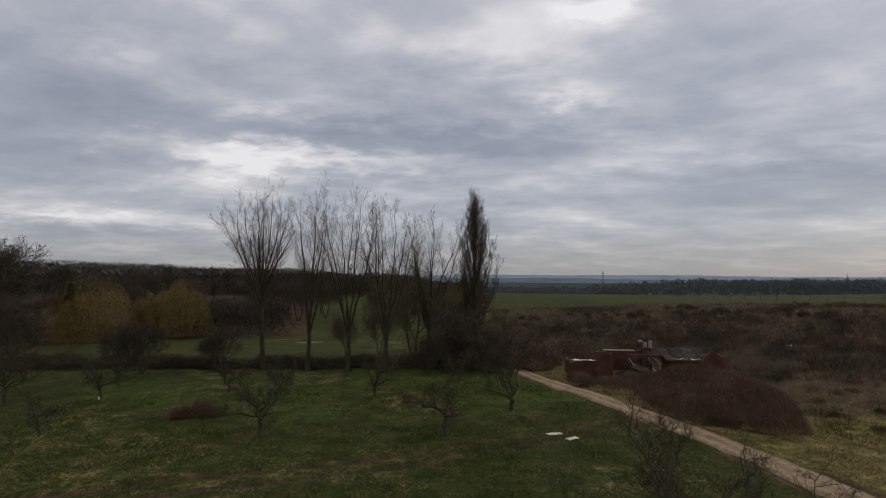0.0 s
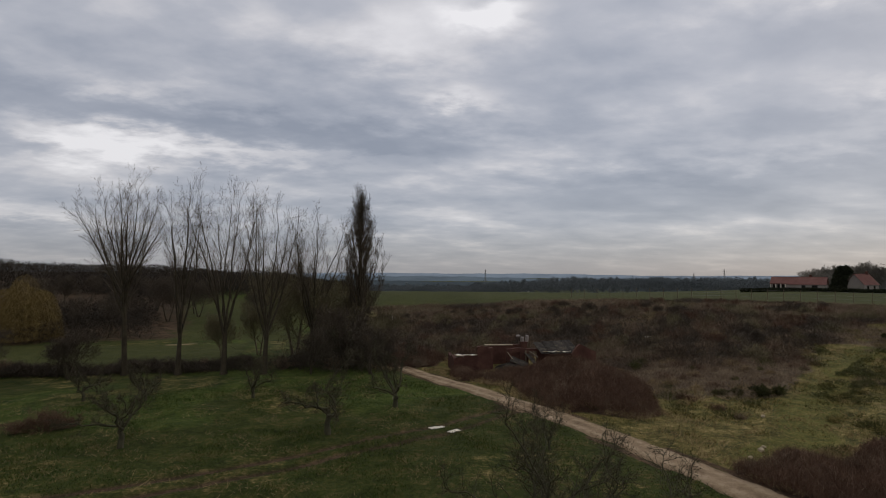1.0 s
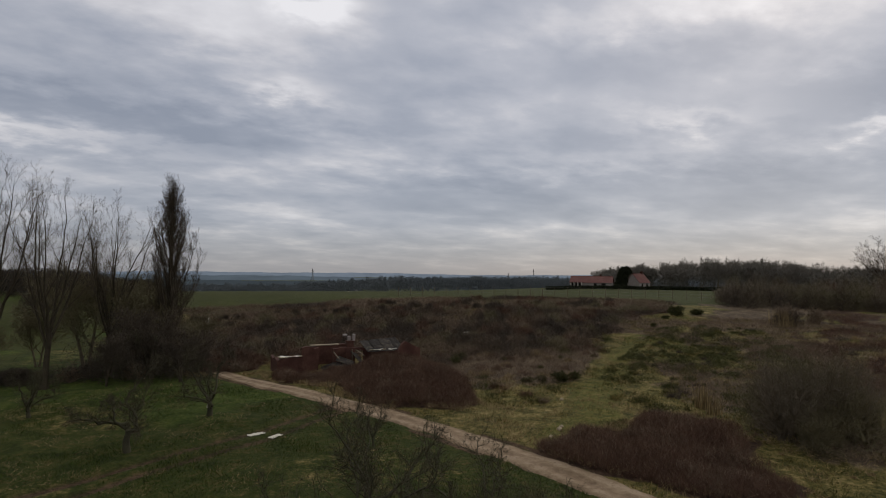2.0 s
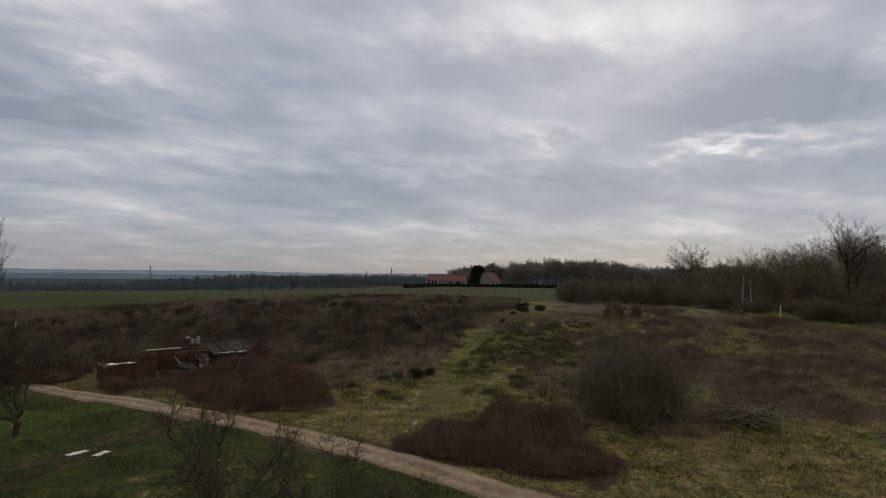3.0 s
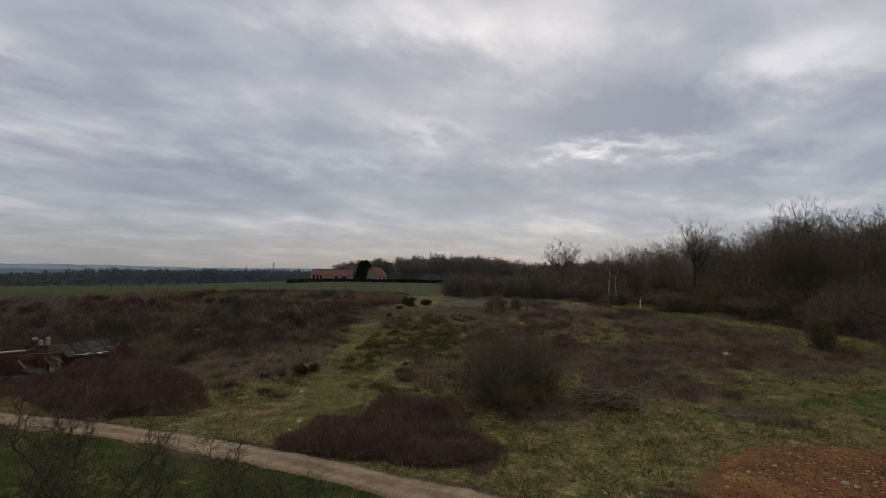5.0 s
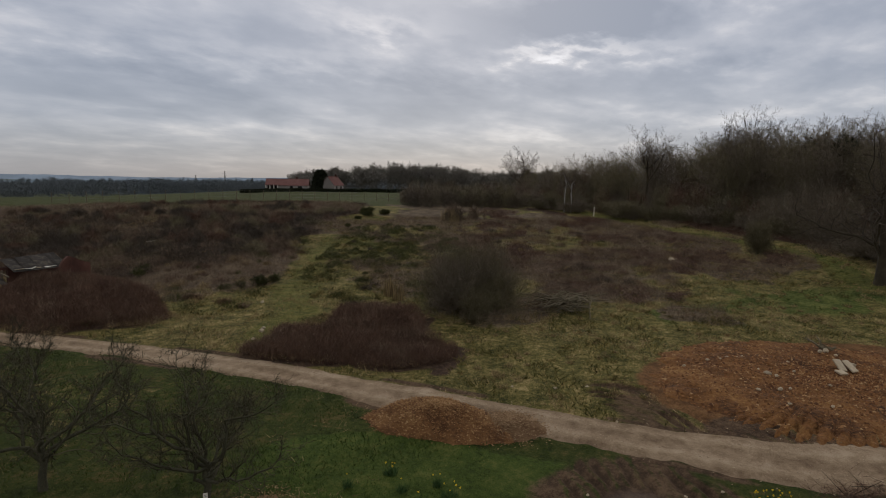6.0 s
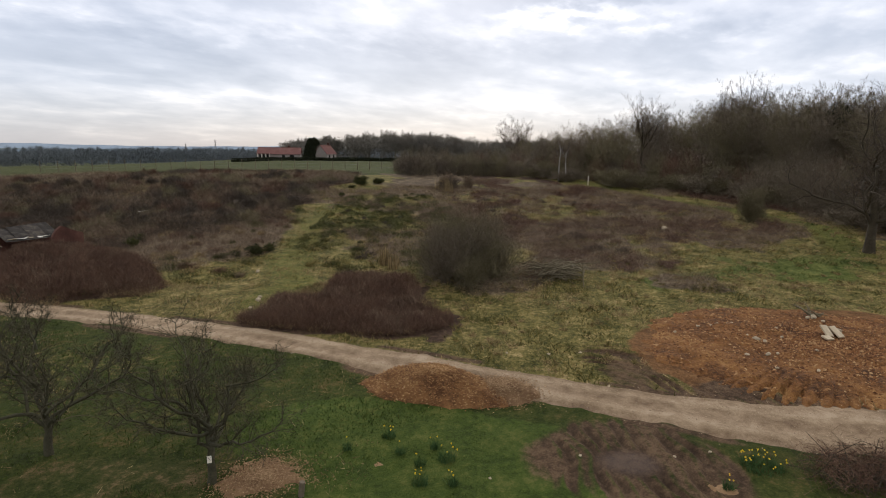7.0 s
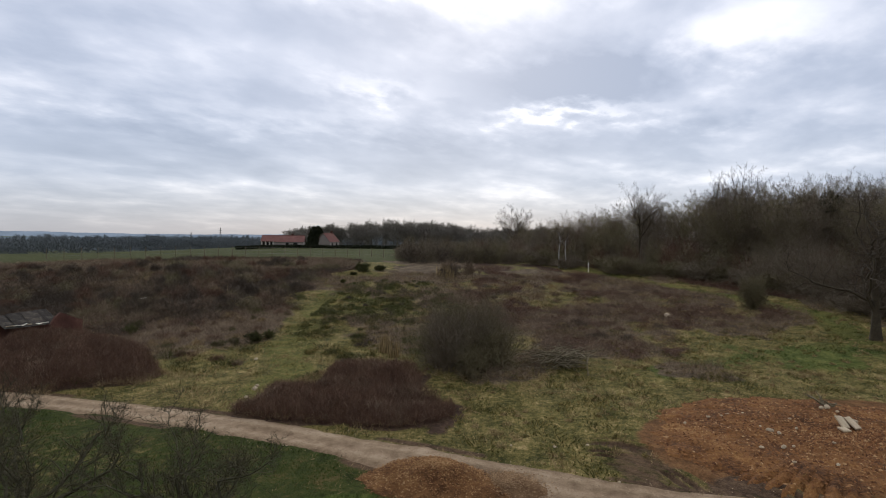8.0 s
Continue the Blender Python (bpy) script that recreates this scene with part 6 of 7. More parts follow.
TOP = 0.27
slab(34.2, -4.5, TOP + 0.2, 0.85, 0.36, 0.1, 3, -26, 24)
slab(34.35, -4.95, TOP + 0.19, 0.85, 0.34, 0.1, -5, -24, 36)
slab(33.5, -4.5, TOP + 0.04, 0.5, 0.4, 0.1, 0, -4, 30)
slab(34.75, -4.85, TOP + 0.12, 0.4, 0.7, 0.3, 6, 8, 12, "rough lump of broken concrete under the slabs")
rng = random.Random(41)
limbs = []
for k in range(7):
    c = Vector((37.8 + rng.gauss(0, 0.12), -4.25 + rng.gauss(0, 0.2), TOP + 0.05))
    d = Vector((rng.gauss(0, 0.3), rng.gauss(0.2, 0.45), rng.uniform(0.1, 0.7)))
    limbs.append([(c, 0.06), (c + d * 0.5 + Vector((0.05, 0, 0.05)), 0.045), (c + d, 0.015)])
co, tri = tube_arrays(limbs, 6)
tagged(new("dead_root", np_mesh("dead_root", co, tri, BARK_PALE, 3)), "pale dry root with broken limbs lying on the soil", "dead wood")
rng = random.Random(7)
for x, y, sz in ((31.4, -1.2, 0.26), (31.2, -1.6, 0.16), (31.8, -0.8, 0.14), (29.2, -1.7, 0.2), (29.5, -2.1, 0.14), (28.6, -0.8, 0.15), (33.0, 0.7, 0.2), (32.6, 1.0, 0.16), (33.3, 0.2, 0.18), (33.6, 0.0, 0.2), (32.1, 1.6, 0.14), (37.5, -4.2, 0.3), (37.2, -3.9, 0.2), (36.8, -4.6, 0.15), (30.4, 2.6, 0.14), (27.4, -2.0, 0.13), (28.0, -3.6, 0.14), (32.4, -2.4, 0.13), (34.0, -2.2, 0.12), (31.0, -3.8, 0.13)):
    stone("stone", x, y, TOP + 0.04, sz * 0.7, rng.random() * 99, STONE, "pale flinty stone lying on orange soil", group="stones on the soil")
for x, y, sz, lab in ((65.8, 7.7, 0.42, "pale boulder in dead grass"), (66.6, 7.3, 0.26, "pale boulder in dead grass"), (24.0, 26.9, 0.22, "white stone at the foot of the bank"), (24.5, 27.3, 0.16, "white stone at the foot of the bank"), (29.6, 33.0, 0.2, "white stone on the grassy bank"), (22.5, 26.0, 0.14, "white stone at the foot of the bank"),
                       (24.4, 7.6, 0.1, "small white stone on the verge"), (25.6, 6.4, 0.1, "small white stone on the verge"), (23.4, 9.4, 0.08, "small white stone on the verge"), (22.9, -0.6, 0.1, "small white stone at the track's edge"), (22.3, 4.3, 0.07, "small white stone at the track's edge"), (16.3, 3.9, 0.06, "small white stone in the mud"), (18.7, 0.2, 0.07, "small white stone in the mud"), (17.9, 1.2, 0.06, "small white stone in the mud"), (13.8, 6.0, 0.05, "small white stone in the turf")):
    stone("stone", x, y, float(land(x, y)) + sz * 0.25, sz, rng.random() * 99, STONE, lab, group="scattered stones")

# gravel lying on the track
k = RNG.integers(20, len(TRACK_LINE) - 60, 12000)
cx, cy, w = TRACK_NP[k, 0], TRACK_NP[k, 1], TRACK_NP[k, 2]
x, y = cx + RNG.normal(0, 0.62, len(k)) * w, cy + RNG.uniform(-0.4, 0.4, len(k))
stuff("gravel", crumbs("gravel", x, y, gz(x, y) + 0.075 + 0.02 * (1 - ((x - cx) / w) ** 2), 0.028, GRAVEL), "loose gravel on the track", "gravel")

# ---------------------------------------------------------------- orchard details


def flower_mesh():
    bm = bmesh.new()
    mid = bm.verts.new((0, 0, 0.005))
    ring = [bm.verts.new((0.045 * (1 if i % 2 else 0.55) * math.cos(i * math.pi / 6), 0.045 * (1 if i % 2 else 0.55) * math.sin(i * math.pi / 6), 0.0)) for i in range(12)]
    for i in range(12):
        bm.faces.new((mid, ring[i], ring[(i + 1) % 12]))
    bmesh.ops.create_cone(bm, segments=8, radius1=0.014, radius2=0.022, depth=0.035, cap_ends=False, matrix=Matrix.Translation((0, 0, 0.02)))
    me = bpy.data.meshes.new("daffodil_flower")
    bm.to_mesh(me)
    bm.free()
    me.materials.append(YELLOW)
    return me


FLOWER = flower_mesh()


def daffodils(x, y, flowers, radius, seed, label):
    rng = np.random.default_rng(seed)
    ob = thing("daffodil_clump", pose(x, y, float(land(x, y))), label, "flowers", "daffodil clumps")
    n = 60 + flowers * 14
    r, a = radius * np.sqrt(rng.random(n)), rng.uniform(0, 6.28, n)
    base = np.stack([r * np.cos(a), r * np.sin(a), np.full(n, -0.03)], 1)
    tip = base + np.stack([rng.normal(0, 0.1, n), rng.normal(0, 0.1, n), rng.uniform(0.18, 0.36, n)], 1)
    tagged(mesh_part("foliage", slivers("daffodil_foliage", base, tip, 0.025, LEAF, rng), ob, "grey-green strap leaves"), kind="stuff")
    for i in range(flowers):
        q, b = radius * 1.05 * math.sqrt(rng.random()), rng.uniform(0, 6.28)
        head = Vector((q * math.cos(b), q * math.sin(b), rng.uniform(0.34, 0.46)))
        f = mesh_part("flower", FLOWER, ob)
        f.matrix_basis = pose(*head, rng.uniform(40, 80), 0, rng.uniform(20, 160)) @ Matrix.Scale(rng.uniform(0.75, 1.05), 4)


daffodils(18.5, -1.3, 26, 0.62, 1, "large clump of yellow daffodils in full flower")
for x, y, n, r in ((14.2, 10.0, 4, 0.22), (12.8, 10.7, 1, 0.15), (13.3, 8.2, 2, 0.16), (14.0, 7.6, 6, 0.3), (14.4, 8.3, 2, 0.15), (12.5, 7.7, 5, 0.25), (12.9, 6.8, 3, 0.15), (13.5, 9.1, 1, 0.15), (16.8, -0.4, 4, 0.16)):
    daffodils(x, y, n, r, int(x * 97), "small clump of daffodils just opening in the turf")


def tree_tag(x, y, z, turn, label):
    ob = thing("tree_tag", pose(x, y, z, 0, 8, turn) @ Matrix.Scale(0.68, 4), label, "label", "tags on trees")
    bm = bmesh.new()
    box(bm, -0.008, 0.008, -0.09, 0.09, -0.15, 0.15, 0.003)
    part("plate", bm, WHITE, ob)
    for k in range(3):
        bm = bmesh.new()
        box(bm, -0.0105, -0.0075, -0.05, 0.05 - 0.03 * k, 0.06 - 0.06 * k, 0.072 - 0.06 * k)
        part("text_bar", bm, DARK_GLASS, ob)


tree_tag(9.10, 12.72, 1.0, 50, "white name plate fixed to an apple trunk")
tree_tag(5.0, 41.6, 0.5, 90, "white tag fixed to an apple trunk")
tree_tag(-26.2, 42.3, 0.55, 120, "white tag fixed to an apple trunk")


def log_stake(x, y, h, r, tilt, label):
    bm = bmesh.new()
    bmesh.ops.create_cone(bm, segments=12, radius1=r, radius2=r * 0.92, depth=h, cap_ends=True, matrix=Matrix.Translation((0, 0, h / 2 - 0.05)))
    bmesh.ops.bevel(bm, geom=[e for e in bm.edges if e.is_manifold and e.calc_face_angle() > 1], offset=r * 0.12, segments=1, affect="EDGES")
    ob = part("stake", bm, OLD_WOOD, None)
    ob.matrix_basis = pose(x, y, float(land(x, y)), tilt, tilt / 2, 0)
    tagged(ob, label, "stake")


log_stake(10.25, 10.35, 0.5, 0.09, 6, "short weathered round stake beside the mulch")


def white_sheet(x, y, z, sx, sy, turn, seed, label):
    """A crumpled scrap of white plastic."""
    bm = bmesh.new()
    bmesh.ops.create_grid(bm, x_segments=14, y_segments=8, size=0.5)
    off = Vector((seed * 3.1, seed * 1.7, 0))
    for v in bm.verts:
        n = noise.noise(v.co * 4 + off)
        v.co = Vector((v.co.x * sx * (1 + 0.25 * n), v.co.y * sy * (1 + 0.3 * noise.noise(v.co * 3 + off * 2)), 0.05 + 0.1 * abs(noise.noise(v.co * 6 + off))))
    bmesh.ops.solidify(bm, geom=bm.faces[:], thickness=0.01)
    ob = part("plastic_sheet", bm, WHITE, None)
    ob.matrix_basis = pose(x, y, z, 0, 0, turn)
    tagged(ob, label, "plastic sheet", "white scraps")


white_sheet(7.0, 35.0, float(land(7, 35)), 0.95, 0.4, 15, 1, "crumpled white plastic sheet lying on the grass")
white_sheet(8.0, 34.3, float(land(8, 34.3)), 0.85, 0.45, 35, 2, "crumpled white plastic sheet lying on the grass")
white_sheet(56.0, 57.2, float(land(56, 57.2)) + 0.3, 1.4, 0.8, 60, 3, "white plastic scrap caught in the weeds")
white_sheet(39.6, 63.0, float(land(39.6, 63)) + 0.4, 1.4, 0.6, 20, 4, "white plastic scrap caught in the weeds")


def marker_post(x, y, h, label):
    ob = thing("marker_post", pose(x, y, float(land(x, y))), label, "post", "white posts")
    bm = bmesh.new()
    bmesh.ops.create_cone(bm, segments=10, radius1=0.075, radius2=0.07, depth=h, cap_ends=True, matrix=Matrix.Translation((0, 0, h / 2 - 0.1)))
    part("shaft", bm, WHITE, ob)
    bm = bmesh.new()
    bmesh.ops.create_uvsphere(bm, u_segments=10, v_segments=6, radius=0.085, matrix=Matrix.Translation((0, 0, h - 0.1)) @ Matrix.Scale(0.6, 4, (0, 0, 1)))
    part("cap", bm, WHITE, ob)


marker_post(98.6, 24.9, 1.75, "white marker post by the green path")
marker_post(11.7, 100.7, 1.7, "white marker post in the scrub")

# brush pile, dead hedge, tall dry clumps
lines = []
rng = random.Random(23)
for i in range(190):
    c = Vector((40.4 + rng.gauss(0, 1.2), 12.2 + rng.gauss(0, 1.2), rng.uniform(0.2, 1.25)))
    d = Vector((rng.gauss(0, 1), rng.gauss(0, 1), rng.gauss(0, 0.25))).normalized() * rng.uniform(0.5, 1.3)
    r = rng.uniform(0.02, 0.05)
    lines.append([(c - d, r), (c + Vector((rng.gauss(0, 0.05), rng.gauss(0, 0.05), 0.03)), r * 0.9), (c + d, r * 0.5)])
co, tri = tube_arrays(lines, 5)
co[:, 2] += land(co[:, 0], co[:, 1])
stuff("brush_pile", np_mesh("brush_pile", co, tri, BARK_PALE, 3), "pile of cut branches in the dry weeds", "brush pile")
lines = []
for i in range(420):
    f = rng.random()
    c = Vector((18.6 + 3.6 * f + rng.gauss(0, 0.55), -2.9 - 6.0 * f + rng.gauss(0, 0.5), rng.uniform(0.0, 0.7)))
    d = Vector((rng.gauss(0, 1), rng.gauss(0, 1), abs(rng.gauss(0, 0.55)))).normalized() * rng.uniform(0.3, 0.8)
    r = rng.uniform(0.006, 0.018)
    if beyond_track(c.x, c.y) + abs(d.x) > -1.9:
        continue
    lines.append([(c - d, r), (c + Vector((rng.gauss(0, 0.06), rng.gauss(0, 0.06), 0.05)), r * 0.9), (c + d, r * 0.4)])
co, tri = tube_arrays(lines, 4)
co[:, 2] += land(co[:, 0], co[:, 1])
stuff("dead_hedge", np_mesh("dead_hedge", co, tri, BARK, 3), "dead hedge of brown brushwood along the track", "brushwood")
n = 9000
f = RNG.random(n)
b, t = tangle(18.6 + 3.6 * f + RNG.normal(0, 0.6, n), -2.9 - 6.0 * f + RNG.normal(0, 0.5, n), 0.75, 0.4)
stuff("dead_hedge_twigs", slivers("dead_hedge_twigs", b, t, 0.014, TWIG_RED), "fine brown twigs in the dead hedge", "brushwood")
for x, y, h, n, w in ((81.7, 45.6, 2.2, 160, 0.5), (80.2, 43.4, 2.4, 200, 0.6), (37.3, 26.3, 2.0, 110, 0.22), (36.2, 24.6, 1.6, 70, 0.3), (46.5, 59.0, 1.6, 120, 0.6), (51.0, 54.5, 1.5, 100, 0.5)):
    base = np.stack([RNG.normal(0, w, n), RNG.normal(0, w, n), np.zeros(n)], 1)
    tip = base + np.stack([RNG.normal(0, 0.12, n), RNG.normal(0, 0.12, n), h * RNG.uniform(0.6, 1.1, n)], 1)
    ob = new("dry_reed_clump", slivers("dry_reed_clump", base, tip, 0.05, STRAW))
    ob.matrix_basis = on_ground(x, y)
    tagged(ob, "tall clump of pale dry stalks", "dry plant", "tall dry clumps", kind="stuff")

# ---------------------------------------------------------------- the ruined brick building
RUIN = pose(20.2, 55.6, float(gz(20.2, 55.6)), 0, 0, -4)
ruin = thing("ruined_building", RUIN, "derelict roofless brick outbuilding with collapsed sheeting", "ruin")


def brick_wall(x0, x1, y0, y1, tops, name="wall", mat=BRICK, holes=()):
    """A wall with a ragged broken top; tops: heights along its length."""
    bm = bmesh.new()
    n = len(tops) - 1
    along_x = (x1 - x0) >= (y1 - y0)
    for i in range(n):
        f0, f1 = i / n, (i + 1) / n
        if along_x:
            ax, bx, ay, by = x0 + (x1 - x0) * f0, x0 + (x1 - x0) * f1, y0, y1
        else:
            ax, bx, ay, by = x0, x1, y0 + (y1 - y0) * f0, y0 + (y1 - y0) * f1
        lo = -0.2
        if i in holes:
            lo = holes[i] if isinstance(holes, dict) else -0.2
        v = [bm.verts.new((x, y, lo)) for x, y in ((ax, ay), (bx, ay), (bx, by), (ax, by))]
        h0, h1 = tops[i], tops[i + 1]
        hs = (h0, h1, h1, h0) if along_x else (h0, h0, h1, h1)
        w = [bm.verts.new((p.co.x, p.co.y, h)) for p, h in zip(v, hs)]
        bm.faces.new(v[::-1]), bm.faces.new(w)
        for k in range(4):
            bm.faces.new((v[k], v[(k + 1) % 4], w[(k + 1) % 4], w[k]))
    bmesh.ops.remove_doubles(bm, verts=bm.verts, dist=0.001)
    return part(name, bm, mat, ruin)


brick_wall(-7.6, -5.2, -2.4, -2.1, [1.3, 1.55, 1.6, 1.6, 1.62])
brick_wall(-7.6, -7.3, -2.1, 1.6, [1.4, 1.5, 1.2, 1.4])
brick_wall(-5.2, -3.6, -2.3, -1.9, [2.45, 2.55, 2.5, 2.3, 2.4])
brick_wall(-3.9, -3.6, -1.9, 1.6, [2.3, 2.0, 1.9, 1.6])
brick_wall(-3.9, 0.4, 1.6, 1.95, [1.9, 2.0, 2.05, 2.0, 2.1, 2.2])
brick_wall(-1.6, 2.2, -0.1, 0.2, [1.9, 1.9, 2.0, 2.0, 1.95, 1.9, 1.9, 1.85, 1.8], holes={1: 1.55, 2: 1.55, 5: 1.6, 6: 1.6})
brick_wall(2.2, 6.2, 1.4, 1.75, [1.9, 1.7, 1.6, 1.8])
brick_wall(4.9, 7.5, -1.9, -1.55, [1.5, 2.2, 2.55, 2.35, 2.1, 1.9, 1.75], "gable_wall")
brick_wall(7.15, 7.5, -1.55, 1.6, [1.75, 1.6, 1.5])
brick_wall(5.65, 7.0, 1.3, 1.6, [1.5, 1.2, 0.9])


def ruin_part(name, mat, boxes, label="", bevel=0.02):
    bm = bmesh.new()
    for x0, x1, y0, y1, z0, z1, m in boxes:
        box(bm, x0, x1, y0, y1, z0, z1, bevel, m)
    return part(name, bm, mat, ruin, label)


chim = ruin_part("chimney", BRICK, [(0.25, 0.95, 1.0, 1.6, -0.2, 2.35, None), (0.18, 1.02, 0.93, 1.67, 2.35, 2.5, None)])
bm = bmesh.new()
box(bm, 0.3, 0.62, 1.05, 1.5, 2.5, 3.0, 0.06)
box(bm, 0.66, 0.95, 1.1, 1.5, 2.5, 3.25, 0.06, pose(0, 0, 0, 0, 4, 0))
box(bm, 0.2, 0.6, 1.02, 1.5, 2.98, 3.2, 0.06, pose(0, 0, 0, 0, -7, 0))
part("chimney_cap", bm, RENDER_WALL, chim, "pale rendered remains of the stack")
rng = random.Random(3)
for i, (x, y, z, sx, sy, rx, ry, rz) in enumerate(((2.2, -0.2, 2.0, 1.15, 2.9, 17, 2, 3), (3.2, -0.25, 2.06, 1.15, 2.9, 19, 0, -1), (4.25, -0.3, 2.1, 1.15, 2.9, 20, -2, -2), (5.2, -0.3, 2.14, 1.1, 2.9, 20, -4, 0), (0.9, -1.0, 0.9, 1.1, 2.2, 32, 20, 30), (-0.6, -1.3, 0.75, 1.2, 1.8, 20, -16, 60))):
    bm = bmesh.new()
    bmesh.ops.create_grid(bm, x_segments=20, y_segments=3, size=0.5)
    for v in bm.verts:
        v.co = Vector((v.co.x * sx, v.co.y * sy, 0.03 * math.sin(v.co.x * 62) + 0.05 * noise.noise(v.co * 3 + Vector((i * 3, 0, 0)))))
    bmesh.ops.solidify(bm, geom=bm.faces[:], thickness=0.02)
    ob = part("roof_sheet", bm, ROOF_SHEET, ruin, "buckled grey corrugated roof sheet")
    ob.matrix_basis = pose(x, y, z, rx, ry, rz)
ruin_part("rafter", OLD_WOOD, [(-1.6, -1.5, -2.0, 0.0, 1.35, 1.45, pose(0, 0, 0.2, 12, 0, 0))])
ruin_part("rafter", OLD_WOOD, [(0.8, 0.9, -2.2, 0.2, 1.5, 1.6, pose(0, 0, 0.1, 8, 0, 6))])
ruin_part("post", OLD_WOOD, [(0.35, 0.45, -0.4, -0.3, -0.1, 1.75, None)])
ruin_part("post", OLD_WOOD, [(1.2, 1.3, -0.4, -0.3, -0.1, 1.7, None)])
ruin_part("lintel", STONE, [(-3.6, -0.5, 1.55, 2.0, 2.06, 2.16, None)], "pale coping stones")
for i in range(7):
    bm = bmesh.new()
    box(bm, -0.4, 0.4, -0.2, 0.2, 0, 0.04, 0.01)
    ob = part("broken_board", bm, WHITE if i % 2 else STONE, ruin, "pale broken board")
    ob.matrix_basis = pose(-7.2 + 0.3 * i, -2.2 + rng.uniform(-0.1, 0.2), 1.63, rng.uniform(-8, 8), rng.uniform(-8, 8), rng.uniform(0, 180))
for i in range(6):
    bm = bmesh.new()
    box(bm, -0.3, 0.3, -0.12, 0.12, 0, 0.05, 0.01)
    ob = part("broken_board", bm, WHITE if i % 3 else STONE, ruin, "pale broken board")
    ob.matrix_basis = pose(2.2 + 0.5 * i, -1.45 + rng.uniform(0.0, 0.3), 1.7, rng.uniform(-12, 20), rng.uniform(-12, 12), rng.uniform(0, 180))
n = 260
a, r = RNG.uniform(0, 6.28, n), 1.6 * np.sqrt(RNG.random(n))
rx, ry = 18.6 + r * np.cos(a), 54.4 + 0.8 * r * np.sin(a)
stuff("rubble", crumbs("rubble", rx, ry, gz(rx, ry) + 0.55 * (1 - (r / 1.7) ** 2) + 0.05, 0.17, ROOF_SHEET), "grey heap of broken rubble in the ruin", "rubble")

# ---------------------------------------------------------------- houses beyond the field


def opening(parent, x0, x1, z0, z1, y, depth=0.06):
    bm = bmesh.new()
    box(bm, x0 - 0.07, x1 + 0.07, y - depth, y + 0.03, z0 - 0.07, z1 + 0.07, 0.01)
    w = part("window", bm, RENDER_WALL, parent)
    bm = bmesh.new()
    box(bm, x0, x1, y - depth - 0.01, y - depth + 0.02, z0, z1)
    part("pane", bm, DARK_GLASS, w, "dark glass")
    return w


def gabled(parent, sx, sy, wall_h, ridge_h, wall_mat, roof_mat, over=0.35):
    """Walls with two gables and a pitched roof; the ridge runs along x."""
    bm = bmesh.new()
    x, y = sx / 2, sy / 2
    low = [bm.verts.new(p) for p in ((-x, -y, -0.4), (x, -y, -0.4), (x, y, -0.4), (-x, y, -0.4))]
    top = [bm.verts.new((v.co.x, v.co.y, wall_h)) for v in low]
    pk = [bm.verts.new((-x, 0, ridge_h - 0.05)), bm.verts.new((x, 0, ridge_h - 0.05))]
    for k in range(4):
        bm.faces.new((low[k], low[(k + 1) % 4], top[(k + 1) % 4], top[k]))
    bm.faces.new((top[3], top[0], pk[0])), bm.faces.new((top[1], top[2], pk[1]))
    bm.faces.new((top[0], top[1], pk[1], pk[0])), bm.faces.new((top[2], top[3], pk[0], pk[1]))
    part("wall", bm, wall_mat, parent)
    slope = math.atan2(ridge_h - wall_h, y)
    run = math.hypot(ridge_h - wall_h, y) + over
    for side in (-1, 1):
        bm = bmesh.new()
        rows = 12
        for k in range(rows):
            box(bm, -x - over, x + over, -run + k * run / rows, -run + (k + 1.12) * run / rows, 0.02, 0.09, 0)
        ob = part("roof", bm, roof_mat, parent)
        ob.matrix_basis = Matrix.Translation((0, 0, ridge_h)) @ Matrix.Rotation(0 if side < 0 else math.pi, 4, "Z") @ Matrix.Rotation(slope, 4, "X")
    bm = bmesh.new()
    box(bm, -x - over, x + over, -0.14, 0.14, ridge_h + 0.02, ridge_h + 0.16, 0.03)
    part("ridge_tiles", bm, roof_mat, parent)


def far_spot(az, d):
    return d * math.sin(radians(az)), d * math.cos(radians(az))


x, y = far_spot(44.75, 200)
barn = thing("bungalow", pose(x, y, float(gz(x, y)) - 0.1, 0, 0, -44.75 - 6), "long low bungalow with a red tiled roof", "house")
gabled(barn, 13.8, 7.5, 2.1, 4.15, RENDER_WALL, TILE_ROOF)
for x0, x1 in ((-6.4, -5.6), (-5.2, -4.4), (-4.0, -3.3)):
    opening(barn, x0, x1, 0.3, 2.0, -3.75)
opening(barn, 3.6, 5.0, 0.8, 1.8, -3.75)
opening(barn, 1.0, 2.0, 0.8, 1.8, -3.75)
bm = bmesh.new()
box(bm, -6.9, -2.9, -5.2, -3.76, 2.15, 2.3, 0.02)
porch = part("porch", bm, TILE_ROOF, barn)
for k in range(4):
    bm = bmesh.new()
    box(bm, -6.85 + k * 1.27, -6.7 + k * 1.27, -5.15, -5.0, -0.3, 2.15, 0.01)
    part("porch_post", bm, WHITE, porch)
bm = bmesh.new()
box(bm, 2.6, 3.3, 0.2, 0.9, 3.2, 4.9, 0.03)
part("chimney", bm, BRICK, barn)
x, y = far_spot(49.1, 204)
cottage = thing("cottage", pose(x, y, float(gz(x, y)) - 0.1, 0, 0, -49.1 + 58) @ Matrix.Scale(0.85, 4), "gabled cottage with a steep red tiled roof", "house")
gabled(cottage, 7.4, 6.4, 2.5, 6.0, RENDER_WALL, TILE_ROOF)
opening(cottage, -2.4, -1.4, 0.9, 2.0, -3.2)
